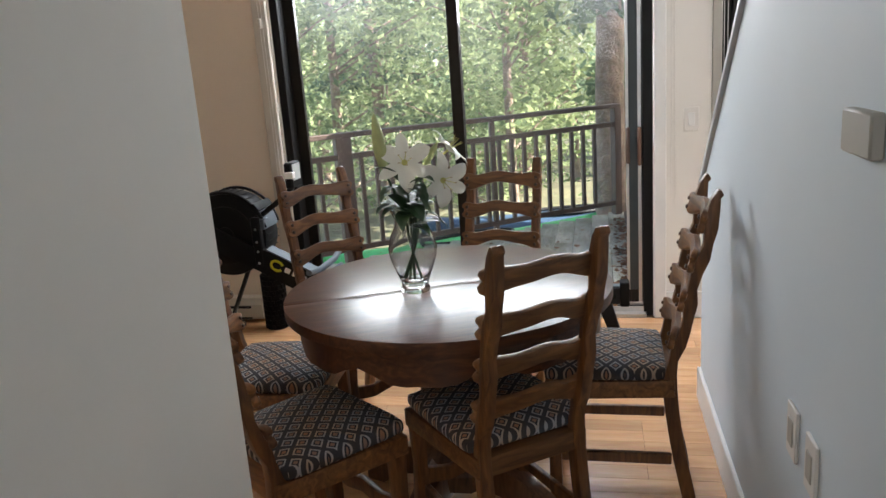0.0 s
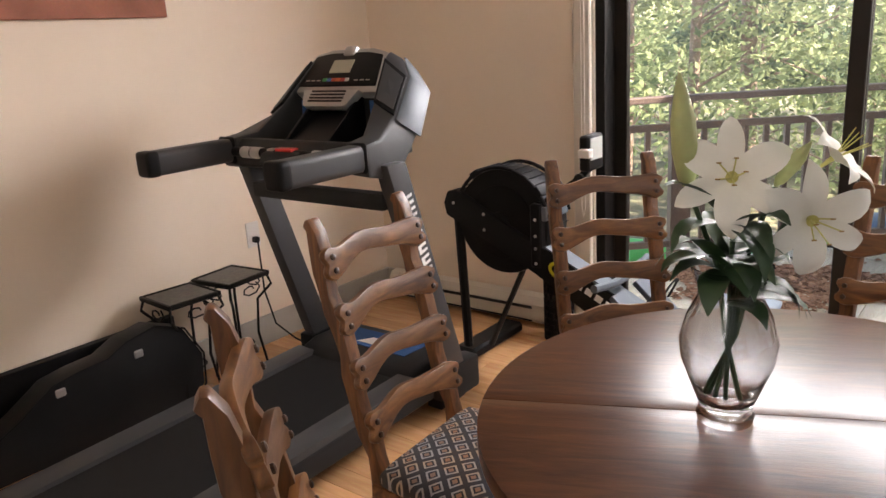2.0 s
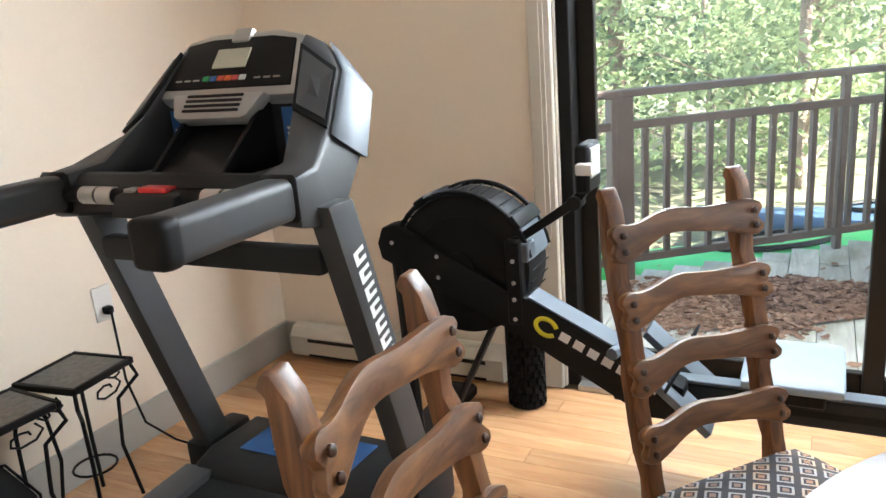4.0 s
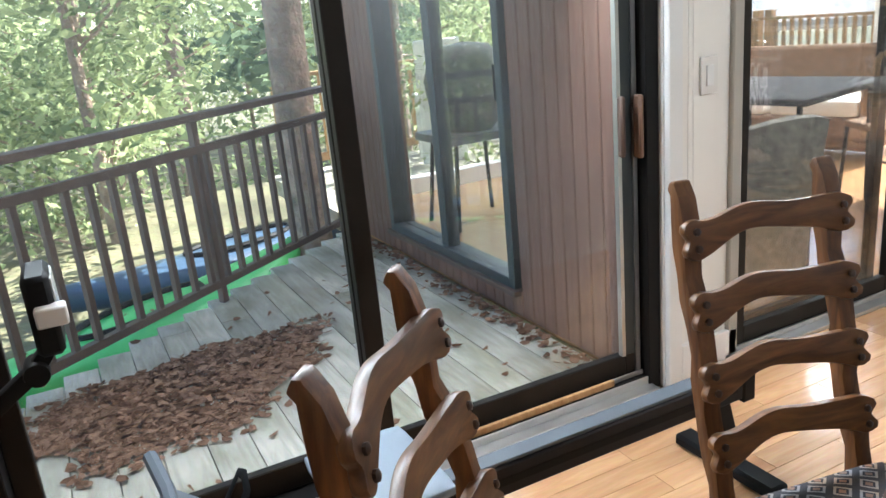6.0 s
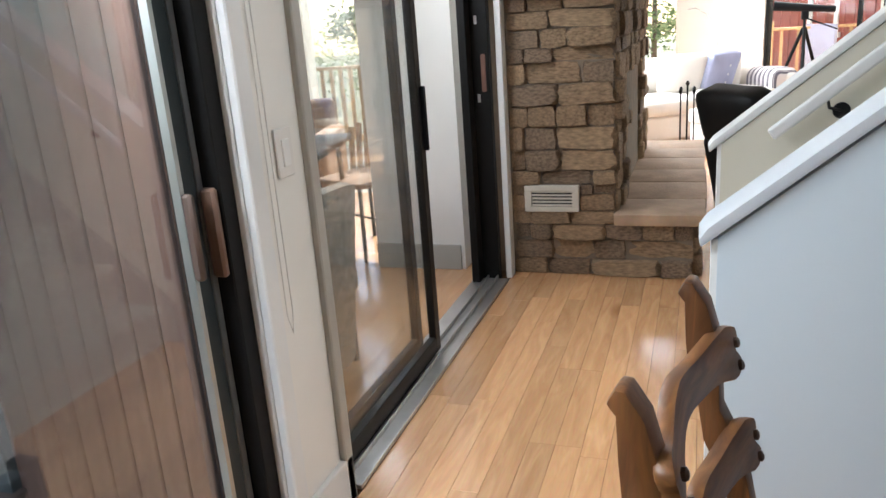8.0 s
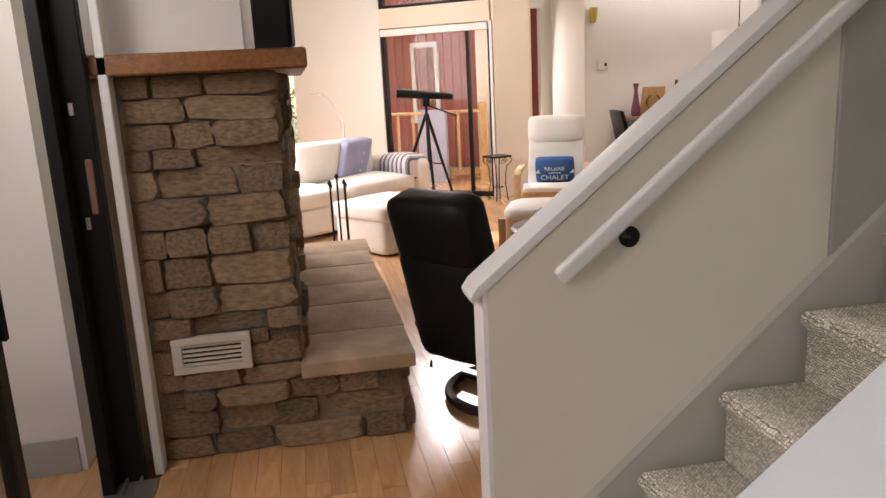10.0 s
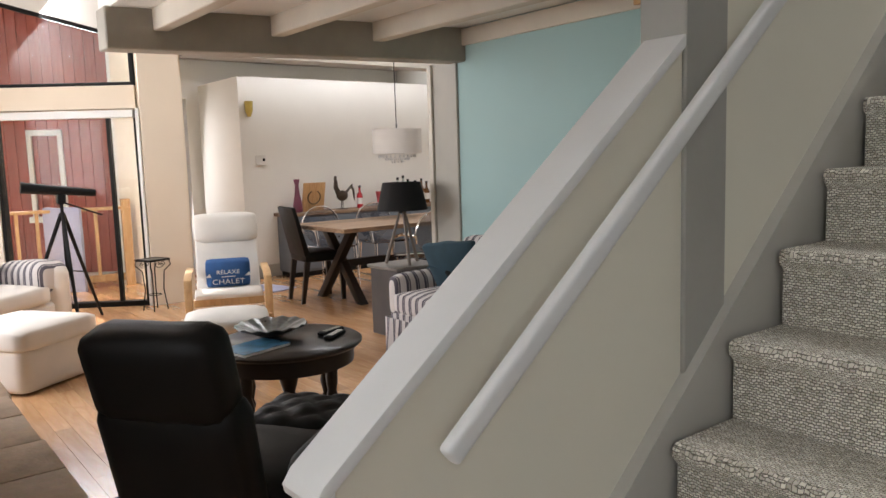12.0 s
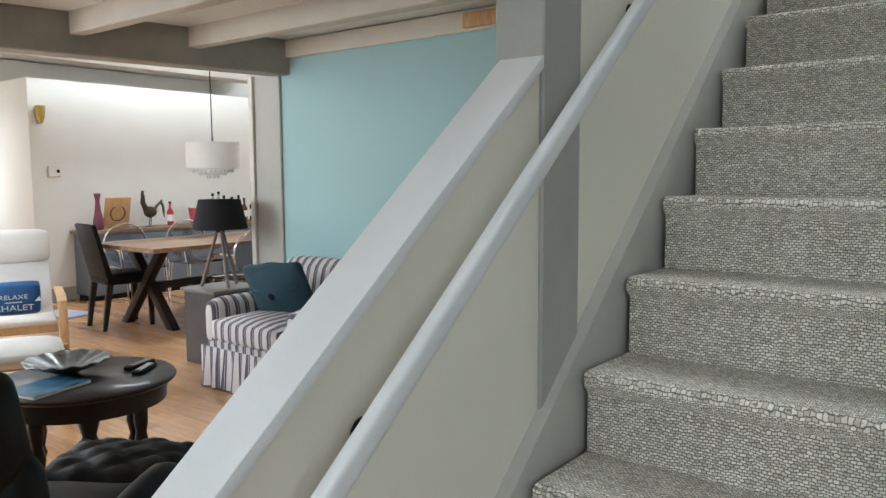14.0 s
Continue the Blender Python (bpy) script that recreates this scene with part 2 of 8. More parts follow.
def carpet_loop(name):
    """Looped berber carpet: rows of small pale loops with brown-grey gaps, on treads and risers alike."""
    m, n, l, b = _tree(name)
    v = _coords(n, l)
    wob = n.new("ShaderNodeTexNoise")
    wob.inputs["Scale"].default_value, wob.inputs["Detail"].default_value = 45, 2
    l.new(v, wob.inputs["Vector"])
    vm = n.new("ShaderNodeVectorMath")
    vm.operation = "MULTIPLY_ADD"
    vm.inputs[1].default_value = (0.010, 0.010, 0.010)
    l.new(wob.outputs["Color"], vm.inputs[0]), l.new(v, vm.inputs[2])
    sep = n.new("ShaderNodeSeparateXYZ")
    l.new(vm.outputs[0], sep.inputs[0])
    add = n.new("ShaderNodeMath")
    l.new(sep.outputs[1], add.inputs[0]), l.new(sep.outputs[2], add.inputs[1])
    com = n.new("ShaderNodeCombineXYZ")
    l.new(sep.outputs[0], com.inputs[0]), l.new(add.outputs[0], com.inputs[1])
    br = n.new("ShaderNodeTexBrick")
    br.inputs["Scale"].default_value = 1.0
    br.inputs["Brick Width"].default_value, br.inputs["Row Height"].default_value = 0.0105, 0.0064
    br.inputs["Mortar Size"].default_value, br.inputs["Mortar Smooth"].default_value = 0.0014, 0.95
    br.inputs["Color1"].default_value, br.inputs["Color2"].default_value = (0.90, 0.86, 0.75, 1), (0.52, 0.475, 0.385, 1)
    br.inputs["Mortar"].default_value = (0.15, 0.135, 0.105, 1)
    l.new(com.outputs[0], br.inputs["Vector"])
    fine = n.new("ShaderNodeTexNoise")
    fine.inputs["Scale"].default_value = 260
    l.new(v, fine.inputs["Vector"])
    l.new(mix_rgb(n, l, br.outputs["Color"], fine.outputs["Color"], 0.2, "OVERLAY"), b.inputs["Base Color"])
    b.inputs["Roughness"].default_value = 1.0
    bp = n.new("ShaderNodeBump")
    bp.inputs["Strength"].default_value, bp.inputs["Distance"].default_value = 0.8, 0.004
    bp.invert = True
    l.new(br.outputs["Fac"], bp.inputs["Height"])
    l.new(bp.outputs[0], b.inputs["Normal"])
    return m


PLASTER = surface("white_wall_paint", (0.78, 0.76, 0.71), 0.75, var=0.03, size=1.5, grain=220, bump=0.12, depth=0.001)
PLASTER_BEIGE = surface("beige_wall_paint", (0.79, 0.685, 0.555), 0.75, var=0.03, size=1.5, grain=220, bump=0.12, depth=0.001)
STAIR_PAINT = surface("stair_wall_paint", (0.62, 0.59, 0.49), 0.7, var=0.03, size=1.5, grain=200, bump=0.12, depth=0.001)
PALE_PAINT = surface("pale_wall_paint", (0.79, 0.755, 0.69), 0.7, var=0.03, size=1.5, grain=200, bump=0.12, depth=0.001)
CAP_PAINT = surface("grey_white_paint", (0.60, 0.60, 0.585), 0.5, var=0.04, size=5, grain=60, bump=0.08, depth=0.001)
# Pale wall paint with the blue of reflected skylight mixed into its colour.
SKYLIT_PAINT = surface("skylit_wall_paint", (0.62, 0.70, 0.75), 0.7, var=0.03, size=1.5, grain=200, bump=0.12, depth=0.001)
CAP_BLUE = surface("blue_grey_cap_paint", (0.46, 0.48, 0.50), 0.55, var=0.05, size=5, grain=60, bump=0.08, depth=0.001)
MINT = surface("mint_wall_paint", (0.35, 0.515, 0.515), 0.75, var=0.03, size=1.2, grain=220, bump=0.12, depth=0.001)
CEILING = surface("ceiling_paint", (0.82, 0.80, 0.76), 0.8, var=0.02, size=1.2, grain=150, bump=0.1, depth=0.001)
GREY_TRIM = surface("grey_trim_paint", (0.40, 0.385, 0.34), 0.5, var=0.04, size=5, grain=60, bump=0.1, depth=0.001)
POST_PAINT = surface("post_paint", (0.30, 0.29, 0.26), 0.55, var=0.07, size=4, grain=40, bump=0.25, depth=0.002)
WHITE_TRIM = surface("white_trim_paint", (0.74, 0.74, 0.72), 0.4, var=0.03, size=5, grain=60, bump=0.06, depth=0.001)
CREAM_TRIM = surface("cream_trim_paint", (0.62, 0.58, 0.50), 0.45, var=0.04, size=5, grain=60, bump=0.08, depth=0.001)
BEAM_PAINT = surface("beam_paint", (0.36, 0.33, 0.28), 0.6, var=0.1, size=4, grain=30, bump=0.3, depth=0.003)
JOIST_PAINT = surface("joist_paint", (0.62, 0.56, 0.47), 0.6, var=0.06, size=4, grain=30, bump=0.2, depth=0.002)
MAPLE = wood("maple_boards", (0.52, 0.27, 0.125), (0.67, 0.395, 0.20), 0.26, along=(1.0, 7, 7), coat=0.6, tone=0.2, knots=1.6)
OAK_DARK = wood("dark_oak", (0.045, 0.018, 0.008), (0.16, 0.072, 0.03), 0.32, along=(14, 14, 2.0), coat=0.35, tone=0.15)
OAK_TOP = wood("dark_oak_top", (0.038, 0.013, 0.006), (0.115, 0.043, 0.017), 0.28, along=(2.0, 16, 16), coat=0.0, tone=0.08, spec=0.32)
OAK_CHAIR = wood("oak_chair", (0.060, 0.019, 0.0045), (0.225, 0.090, 0.024), 0.45, along=(14, 14, 2.0), coat=0.1, tone=0.2)
OAK_SLAT = wood("oak_slat", (0.070, 0.024, 0.006), (0.25, 0.105, 0.030), 0.45, along=(2.0, 14, 14), coat=0.1, tone=0.25)
BRONZE = surface("bronze_aluminium", (0.024, 0.021, 0.018), 0.45, 0.3, var=0.15, size=8, grain=200, bump=0.05)
BLACK_FRAME = surface("black_frame", (0.007, 0.0065, 0.006), 0.55, 0.0, var=0.1, bump=0.05)
ALU = surface("aluminium", (0.55, 0.55, 0.54), 0.35, 0.9, var=0.08, size=10, grain=200, bump=0.05)
BLACK = surface("black_plastic", (0.006, 0.006, 0.0065), 0.5, var=0.1, grain=300, bump=0.1, depth=0.001)
BLACK_SOFT = surface("black_rubber", (0.006, 0.006, 0.006), 0.75, var=0.1, grain=200, bump=0.2)
LEATHER = surface("black_leather", (0.006, 0.0055, 0.005), 0.52, var=0.2, size=8, grain=260, bump=0.35, depth=0.0015)
IRON = surface("black_iron", (0.012, 0.011, 0.010), 0.55, 0.4, var=0.2, grain=120, bump=0.3)
GREY_PAINT = surface("grey_machine_paint", (0.043, 0.045, 0.047), 0.5, 0.1, var=0.06, grain=300, bump=0.05)
GREY_PLASTIC = surface("dark_grey_plastic", (0.020, 0.021, 0.022), 0.5, var=0.08, grain=300, bump=0.08)
SILVER = surface("silver_plastic", (0.42, 0.42, 0.41), 0.35, 0.5, var=0.05, grain=300, bump=0.03)
STEEL_BLUE = surface("blue_grey_plastic", (0.10, 0.12, 0.14), 0.45, 0.1, var=0.05, grain=300, bump=0.04)
WHITE_PLASTIC = surface("white_plastic", (0.72, 0.70, 0.66), 0.4, var=0.03, bump=0.03)
BELT = surface("treadmill_belt", (0.012, 0.012, 0.012), 0.85, var=0.15, grain=400, bump=0.4)
STONE_A = surface("fieldstone", (0.36, 0.245, 0.145), 0.85, var=0.4, size=9, grain=60, bump=0.9, depth=0.012, vary=True)
STONE_B = surface("grey_fieldstone", (0.285, 0.20, 0.13), 0.85, var=0.4, size=9, grain=60, bump=0.9, depth=0.012, vary=True)
STONE_C = surface("tan_fieldstone", (0.44, 0.305, 0.18), 0.85, var=0.3, size=9, grain=60, bump=0.9, depth=0.012, vary=True)
SLAB = surface("sandstone_slab", (0.40, 0.28, 0.185), 0.8, var=0.22, size=6, grain=50, bump=0.5, depth=0.006, vary=True)
MORTAR = surface("mortar", (0.24, 0.19, 0.14), 0.95, var=0.15, size=12, grain=120, bump=0.6, depth=0.004)
CARPET = carpet_loop("berber_carpet")
CUSHION = diamonds("diamond_upholstery")
STRIPE = stripes("striped_upholstery", 0)
STRIPE_Y = stripes("striped_upholstery_side", 1)
LINEN = surface("white_slipcover", (0.74, 0.69, 0.63), 0.9, var=0.05, size=5, grain=250, bump=0.3)
CREAM = surface("cream_cushion", (0.70, 0.67, 0.62), 0.9, var=0.05, size=6, grain=250, bump=0.3)
DENIM = surface("blue_cotton", (0.028, 0.10, 0.27), 0.9, var=0.12, size=10, grain=300, bump=0.3)
TEAL_CLOTH = surface("dark_teal_cotton", (0.022, 0.055, 0.075), 0.9, var=0.15, size=12, grain=300, bump=0.4)
LAVENDER = surface("lavender_cotton", (0.32, 0.33, 0.46), 0.9, var=0.08, grain=300, bump=0.3)
BIRCH = wood("bent_birch", (0.46, 0.27, 0.12), (0.62, 0.40, 0.20), 0.4, along=(8, 8, 2))
ESPRESSO = surface("espresso_wood", (0.022, 0.016, 0.013), 0.32, var=0.2, size=6, grain=60, bump=0.1, coat=0.2)
BARN = wood("weathered_tabletop", (0.17, 0.10, 0.06), (0.36, 0.24, 0.15), 0.6, along=(12, 1.5, 12))
GLASS = glass_pane("window_glass", (0.97, 0.985, 0.98), 0.25)
DECK = wood("weathered_deck", (0.40, 0.375, 0.31), (0.60, 0.56, 0.47), 0.85, along=(9, 1.0, 9), tone=0.22, stains=0.7)
SIDING = wood("brown_siding", (0.15, 0.075, 0.052), (0.21, 0.11, 0.077), 0.6, along=(10, 10, 1.0), tone=0.12)
RED_SIDING = wood("red_siding", (0.32, 0.075, 0.055), (0.42, 0.11, 0.08), 0.6, along=(10, 10, 1.0), tone=0.12)
SLATE = surface("slate_aluminium", (0.045, 0.055, 0.058), 0.4, 0.4, var=0.1, size=8, grain=200, bump=0.05)
RAIL_PAINT = surface("brown_rail_paint", (0.105, 0.068, 0.052), 0.55, var=0.15, size=6, grain=60, bump=0.15)
CEDAR = wood("cedar", (0.38, 0.20, 0.08), (0.58, 0.36, 0.17), 0.6, along=(10, 10, 1.5))
BARK = surface("bark", (0.29, 0.21, 0.155), 0.95, var=0.4, size=7, grain=30, bump=1.0, depth=0.03)
LEAF_MAPLE = leaf("broad_leaves", (0.13, 0.18, 0.085), (0.48, 0.54, 0.27), 0.5)
LEAF_FIR = leaf("fir_needles", (0.07, 0.11, 0.07), (0.21, 0.28, 0.16), 0.4)
LEAF_DRY = leaf("dry_leaves", (0.10, 0.05, 0.028), (0.34, 0.20, 0.13), 0.1)
SOIL = surface("forest_floor", (0.14, 0.13, 0.07), 1.0, var=0.5, size=1.2, grain=12, bump=0.8, depth=0.03)

# ---- building tools ----
def thing(name, m, label, category, group="", kind=""):
    ob = new(name)
    ob.empty_display_size = 0.1
    ob.matrix_basis = m
    return tagged(ob, label, category, group, kind)


def mesh_of(name, bm, material, smooth=None):
    me = bpy.data.meshes.new(name)
    bm.normal_update()
    bm.to_mesh(me)
    bm.free()
    me.materials.append(material)
    if smooth:
        me.shade_smooth()
        me.set_sharp_from_angle(angle=radians(smooth))
    return me


def part(name, bm, material, parent, label="", smooth=40):
    ob = new(name, mesh_of(name, bm, material, smooth))
    ob.parent = parent
    return tagged(ob, label)


def solo(name, bm, material, label, category, m=None, group="", kind="", smooth=40):
    ob = new(name, mesh_of(name, bm, material, smooth))
    if m is not None:
        ob.matrix_basis = m
    return tagged(ob, label, category, group, kind)


def grid_box(bm, lo, hi, bevel=0.0, m=None, seg=1):
    r = bmesh.ops.create_cube(bm, size=1.0)
    vs = r["verts"]
    for v in vs:
        v.co = Vector([(a + b) / 2 + c * (b - a) for a, b, c in zip(lo, hi, v.co)])
    if bevel:
        es = list({e for v in vs for e in v.link_edges})
        out = bmesh.ops.bevel(bm, geom=es, offset=bevel, segments=seg, affect="EDGES", profile=0.6)
        vs = list({v for f in out["faces"] for v in f.verts} | {v for v in vs if v.is_valid})
    if m is not None:
        bmesh.ops.transform(bm, matrix=m, verts=vs)
    return vs


def box(lo, hi, bevel=0.0, m=None, seg=1):
    bm = bmesh.new()
    grid_box(bm, lo, hi, bevel, m, seg)
    return bm


def boxes(items, bevel=0.0):
    bm = bmesh.new()
    for lo, hi in items:
        grid_box(bm, lo, hi, bevel)
    return bm


def add_tube(bm, pts, r, seg=10, r2=None, cap=True, flat=1.0):
    """A round bar along points; r2 is the radius at its end."""
    pts = [Vector(p) for p in pts]
    rings, n = [], len(pts)
    up = None
    for i, p in enumerate(pts):
        d = (pts[min(i + 1, n - 1)] - pts[max(i - 1, 0)]).normalized()
        if up is None:
            up = Vector((0, 0, 1)) if abs(d.z) < 0.9 else Vector((1, 0, 0))
        a = d.cross(up).normalized()
        up = a.cross(d).normalized()
        rad = r if r2 is None else r + (r2 - r) * i / max(1, n - 1)
        rings.append([bm.verts.new(p + (a * math.cos(t) + up * (math.sin(t) * flat)) * rad) for t in (2 * math.pi * k / seg for k in range(seg))])
    for a, b in zip(rings, rings[1:]):
        for k in range(seg):
            bm.faces.new((a[k], a[(k + 1) % seg], b[(k + 1) % seg], b[k]))
    if cap:
        bm.faces.new(rings[0][::-1])
        bm.faces.new(rings[-1])


def tube(pts, r, seg=10, r2=None, flat=1.0):
    bm = bmesh.new()
    add_tube(bm, pts, r, seg, r2, True, flat)
    return bm


def add_lathe(bm, profile, seg=24, at=(0, 0, 0), close=True):
    """Turned round the z axis: profile of (radius, height)."""
    rings = []
    for r, z in profile:
        rings.append([bm.verts.new((at[0] + r * math.cos(2 * math.pi * k / seg), at[1] + r * math.sin(2 * math.pi * k / seg), at[2] + z)) for k in range(seg)])
    for a, b in zip(rings, rings[1:]):
        for k in range(seg):
            bm.faces.new((a[k], a[(k + 1) % seg], b[(k + 1) % seg], b[k]))
    if close:
        bm.faces.new(rings[0][::-1])
        bm.faces.new(rings[-1])


def lathe(profile, seg=24, at=(0, 0, 0), close=True):
    bm = bmesh.new()
    add_lathe(bm, profile, seg, at, close)
    return bm


def slab_of(outline, depth, axis="y", at=0.0, bevel=0.0):
    """A flat outline given depth. axis: the normal. Outline is (x, z) for y, (y, z) for x, (x, y) for z."""
    bm = bmesh.new()
    def p(u, w, d):
        return {"y": (u, d, w), "x": (d, u, w), "z": (u, w, d)}[axis]
    f = bm.faces.new([bm.verts.new(p(u, w, at)) for u, w in outline])
    r = bmesh.ops.extrude_face_region(bm, geom=[f])
    off = Vector({"y": (0, depth, 0), "x": (depth, 0, 0), "z": (0, 0, depth)}[axis])
    bmesh.ops.translate(bm, vec=off, verts=[v for v in r["geom"] if isinstance(v, bmesh.types.BMVert)])
    bmesh.ops.recalc_face_normals(bm, faces=bm.faces)
    if bevel:
        es = [e for e in bm.edges if e.calc_face_angle(0) > radians(50)]
        bmesh.ops.bevel(bm, geom=es, offset=bevel, segments=2, affect="EDGES", profile=0.6)
    return bm


def soft_box(lo, hi, puff=0.02, cuts=5, round_=0.03, seed=0, wrinkle=0.0):
    """A cushion: a rounded box whose faces swell."""
    bm = bmesh.new()
    grid_box(bm, lo, hi)
    bmesh.ops.subdivide_edges(bm, edges=bm.edges[:], cuts=cuts, use_grid_fill=True)
    c = (Vector(lo) + Vector(hi)) / 2
    h = (Vector(hi) - Vector(lo)) / 2
    thin = [puff if h[i] < 1.05 * min(h) else puff * 0.15 for i in range(3)]
    for v in bm.verts:
        q = v.co - c
        u = Vector([q[i] / h[i] for i in range(3)])
        inner = Vector([max(-h[i] + round_, min(h[i] - round_, q[i])) for i in range(3)])
        off = q - inner
        if off.length > 1e-6:
            q = inner + off.normalized() * round_
        w = [1 - u[i] ** 2 for i in range(3)]
        q += Vector((math.copysign(thin[0] * w[1] * w[2], u[0]) if abs(u[0]) > 0.9 else 0,
                     math.copysign(thin[1] * w[0] * w[2], u[1]) if abs(u[1]) > 0.9 else 0,
                     math.copysign(thin[2] * w[0] * w[1], u[2]) if abs(u[2]) > 0.9 else 0))
        if wrinkle:
            q += Vector((0, 0, 1)) * wrinkle * noise.noise(v.co * 9 + Vector((seed, seed, 0)))
        v.co = c + q
    return bm


def spin_z(a):
    return Matrix.Rotation(radians(a), 4, "Z")


def facing(x, y, z, fx, fy):
    """A pose whose local +y points along (fx, fy)."""
    return Matrix.Translation((x, y, z)) @ spin_z(math.degrees(math.atan2(fy, fx)) - 90)


def structure(name, bm, material, label, category="wall", smooth=None):
    return solo(name, bm, material, label, category, kind="structure", smooth=smooth)


def writing(body, size, material, m, parent, name="lettering", extrude=0.001):
    cu = bpy.data.curves.new(name, "FONT")
    cu.body, cu.size, cu.extrude, cu.align_x, cu.align_y = body, size, extrude, "CENTER", "CENTER"
    tmp = bpy.data.objects.new(name + "_tmp", cu)
    me = bpy.data.meshes.new_from_object(tmp)
    bpy.data.objects.remove(tmp)
    me.materials.clear()
    me.materials.append(material)
    ob = new(name, me)
    ob.parent = parent
    ob.matrix_basis = m
    return ob

def loft(sections):
    """A solid through rings of corners."""
    bm = bmesh.new()
    rings_ = [[bm.verts.new(p) for p in ring] for ring in sections]
    for a, b in zip(rings_, rings_[1:]):
        for k in range(len(a)):
            bm.faces.new((a[k], a[(k + 1) % len(a)], b[(k + 1) % len(a)], b[k]))
    bm.faces.new(rings_[0][::-1]), bm.faces.new(rings_[-1])
    bmesh.ops.recalc_face_normals(bm, faces=bm.faces)
    return bm


def rounded(bm, r_, seg_=2):
    bmesh.ops.bevel(bm, geom=[e for e in bm.edges if e.calc_face_angle(0) > radians(35)], offset=r_, segments=seg_, affect="EDGES", profile=0.6)
    return bm


def plate(corners, out, thick):
    """A thin plate on four corners, lifted along their normal."""
    c = [Vector(q) for q in corners]
    n_ = (c[1] - c[0]).cross(c[3] - c[0]).normalized()
    return loft([[q + n_ * (out - thick) for q in c], [q + n_ * out for q in c]])


# ---- the large structure ----
H = 2.45                       # storey height
WN, WT = 5.82, 0.16            # inner face and thickness of the north wall
XW, XC, XS = -2.17, 0.251, 1.235   # west wall, corridor's west wall, stair wall
structure("floor", box((-2.4, -1.6, -0.14), (11.6, 6.02, -0.012)), surface("subfloor", (0.2, 0.12, 0.06)), "wooden floor under the maple boards", "floor")
structure("wall_west", box((XW - 0.14, 2.66, 0), (XW, WN + WT, H)), PLASTER_BEIGE, "warm beige painted wall")
structure("wall_north_1", box((XW, WN, 0), (-0.90, WN + WT, H)), PLASTER_BEIGE, "beige painted wall beside the sliding door")
structure("wall_north_2", boxes([((-0.90, WN, 2.06), (1.13, WN + WT, H)), ((1.435, WN, 2.06), (3.5, WN + WT, H))]), PLASTER, "painted wall above the sliding doors")
structure("wall_pier", box((1.13, WN, 0), (1.435, WN + WT, H)), PLASTER, "white painted pier between two sliding doors")
structure("wall_south", box((XW, 2.66, 0), (0.105, 2.80, H)), PLASTER_BEIGE, "beige painted wall")
structure("wall_corridor", box((0.105, -1.6, 0), (XC, 2.859, H)), PALE_PAINT, "pale painted corridor wall with a clean outer corner")
structure("wall_corridor_end", box((XC, -1.6, 0), (XS, -1.45, H)), PLASTER, "painted wall at the corridor's end")
structure("ceiling_dining", box((-2.4, -1.6, H), (1.235, 6.0, H + 0.12)), CEILING, "white painted ceiling", "ceiling")
structure("ceiling_hall", boxes([((1.235, 4.75, H), (3.5, 6.0, H + 0.12)), ((2.5, 4.005, H), (3.5, 4.75, H + 0.12))]), CEILING, "white painted ceiling", "ceiling")

# stair: treads rise to the south between two walls
RISE, GO, NOSE = 0.187, 0.2155, 4.662
SX0, SX1 = 1.335, 2.352
slope = RISE / GO


def step_y(k):
    return NOSE - (k - 1) * GO


steps = 13
bm = bmesh.new()
for k in range(1, steps + 1):
    y1, z1 = step_y(k), k * RISE
    grid_box(bm, (SX0, y1 - GO - 0.03, max(0, z1 - 2 * RISE)), (SX1 - 0.018, y1 - 0.028, z1 - 0.012))
structure("stair_core", bm, GREY_TRIM, "timber core of the staircase", "stairs")
stair = thing("staircase", pose(0, 0, 0), "straight staircase covered in beige looped carpet between two walls", "stairs", kind="structure")
for k in range(1, steps + 1):
    y1, z1 = step_y(k), k * RISE
    prof = [(y1 - GO - 0.02, z1 - 0.012), (y1 - GO - 0.02, z1), (y1 - 0.018, z1), (y1 - 0.005, z1 - 0.006), (y1, z1 - 0.02), (y1 - 0.004, z1 - 0.034), (y1 - 0.014, z1 - 0.042), (y1 - 0.022, z1 - 0.05), (y1 - 0.022, z1 - RISE), (y1 - 0.03, z1 - RISE), (y1 - 0.03, z1 - 0.012)]
    part("carpeted_step", slab_of(prof, SX1 - SX0 - 0.018, "x", SX0), CARPET, stair, "beige looped carpet" if k == 1 else "", smooth=60)


def slope_wall(x0, x1, ya, yb, base, lift, name, mat, label):
    """A wall from ya down to yb whose top follows the stair."""
    top = lambda y: lift + (NOSE - y) * slope
    return structure(name, slab_of([(ya, base), (yb, base), (yb, top(yb)), (ya, top(ya))], x1 - x0, "x", x0), mat, label)


CAP = 0.668                    # height of the wall tops above the nosing line
CSL = 0.80
# near wall, along the corridor: its sloping top climbs out of sight
near_top = lambda y: 0.878 + (4.83 - y) * CSL
structure("wall_stair_near", slab_of([(4.83, 0), (4.83, near_top(4.83)), (2.2, near_top(2.2)), (2.2, 3.5), (-1.6, 3.5), (-1.6, 0)], 0.10, "x", XS), SKYLIT_PAINT, "pale painted half wall beside the stairs, skylight's blue put into its colour")
structure("wall_stair_far", slab_of([(4.80, 0), (4.80, 0.868), (3.905, 0.868 + 0.895 * CSL), (3.905, 3.4), (-0.4, 3.4), (-0.4, 0)], 0.10, "x", 2.385), STAIR_PAINT, "warm grey painted stair wall with a sloping top")
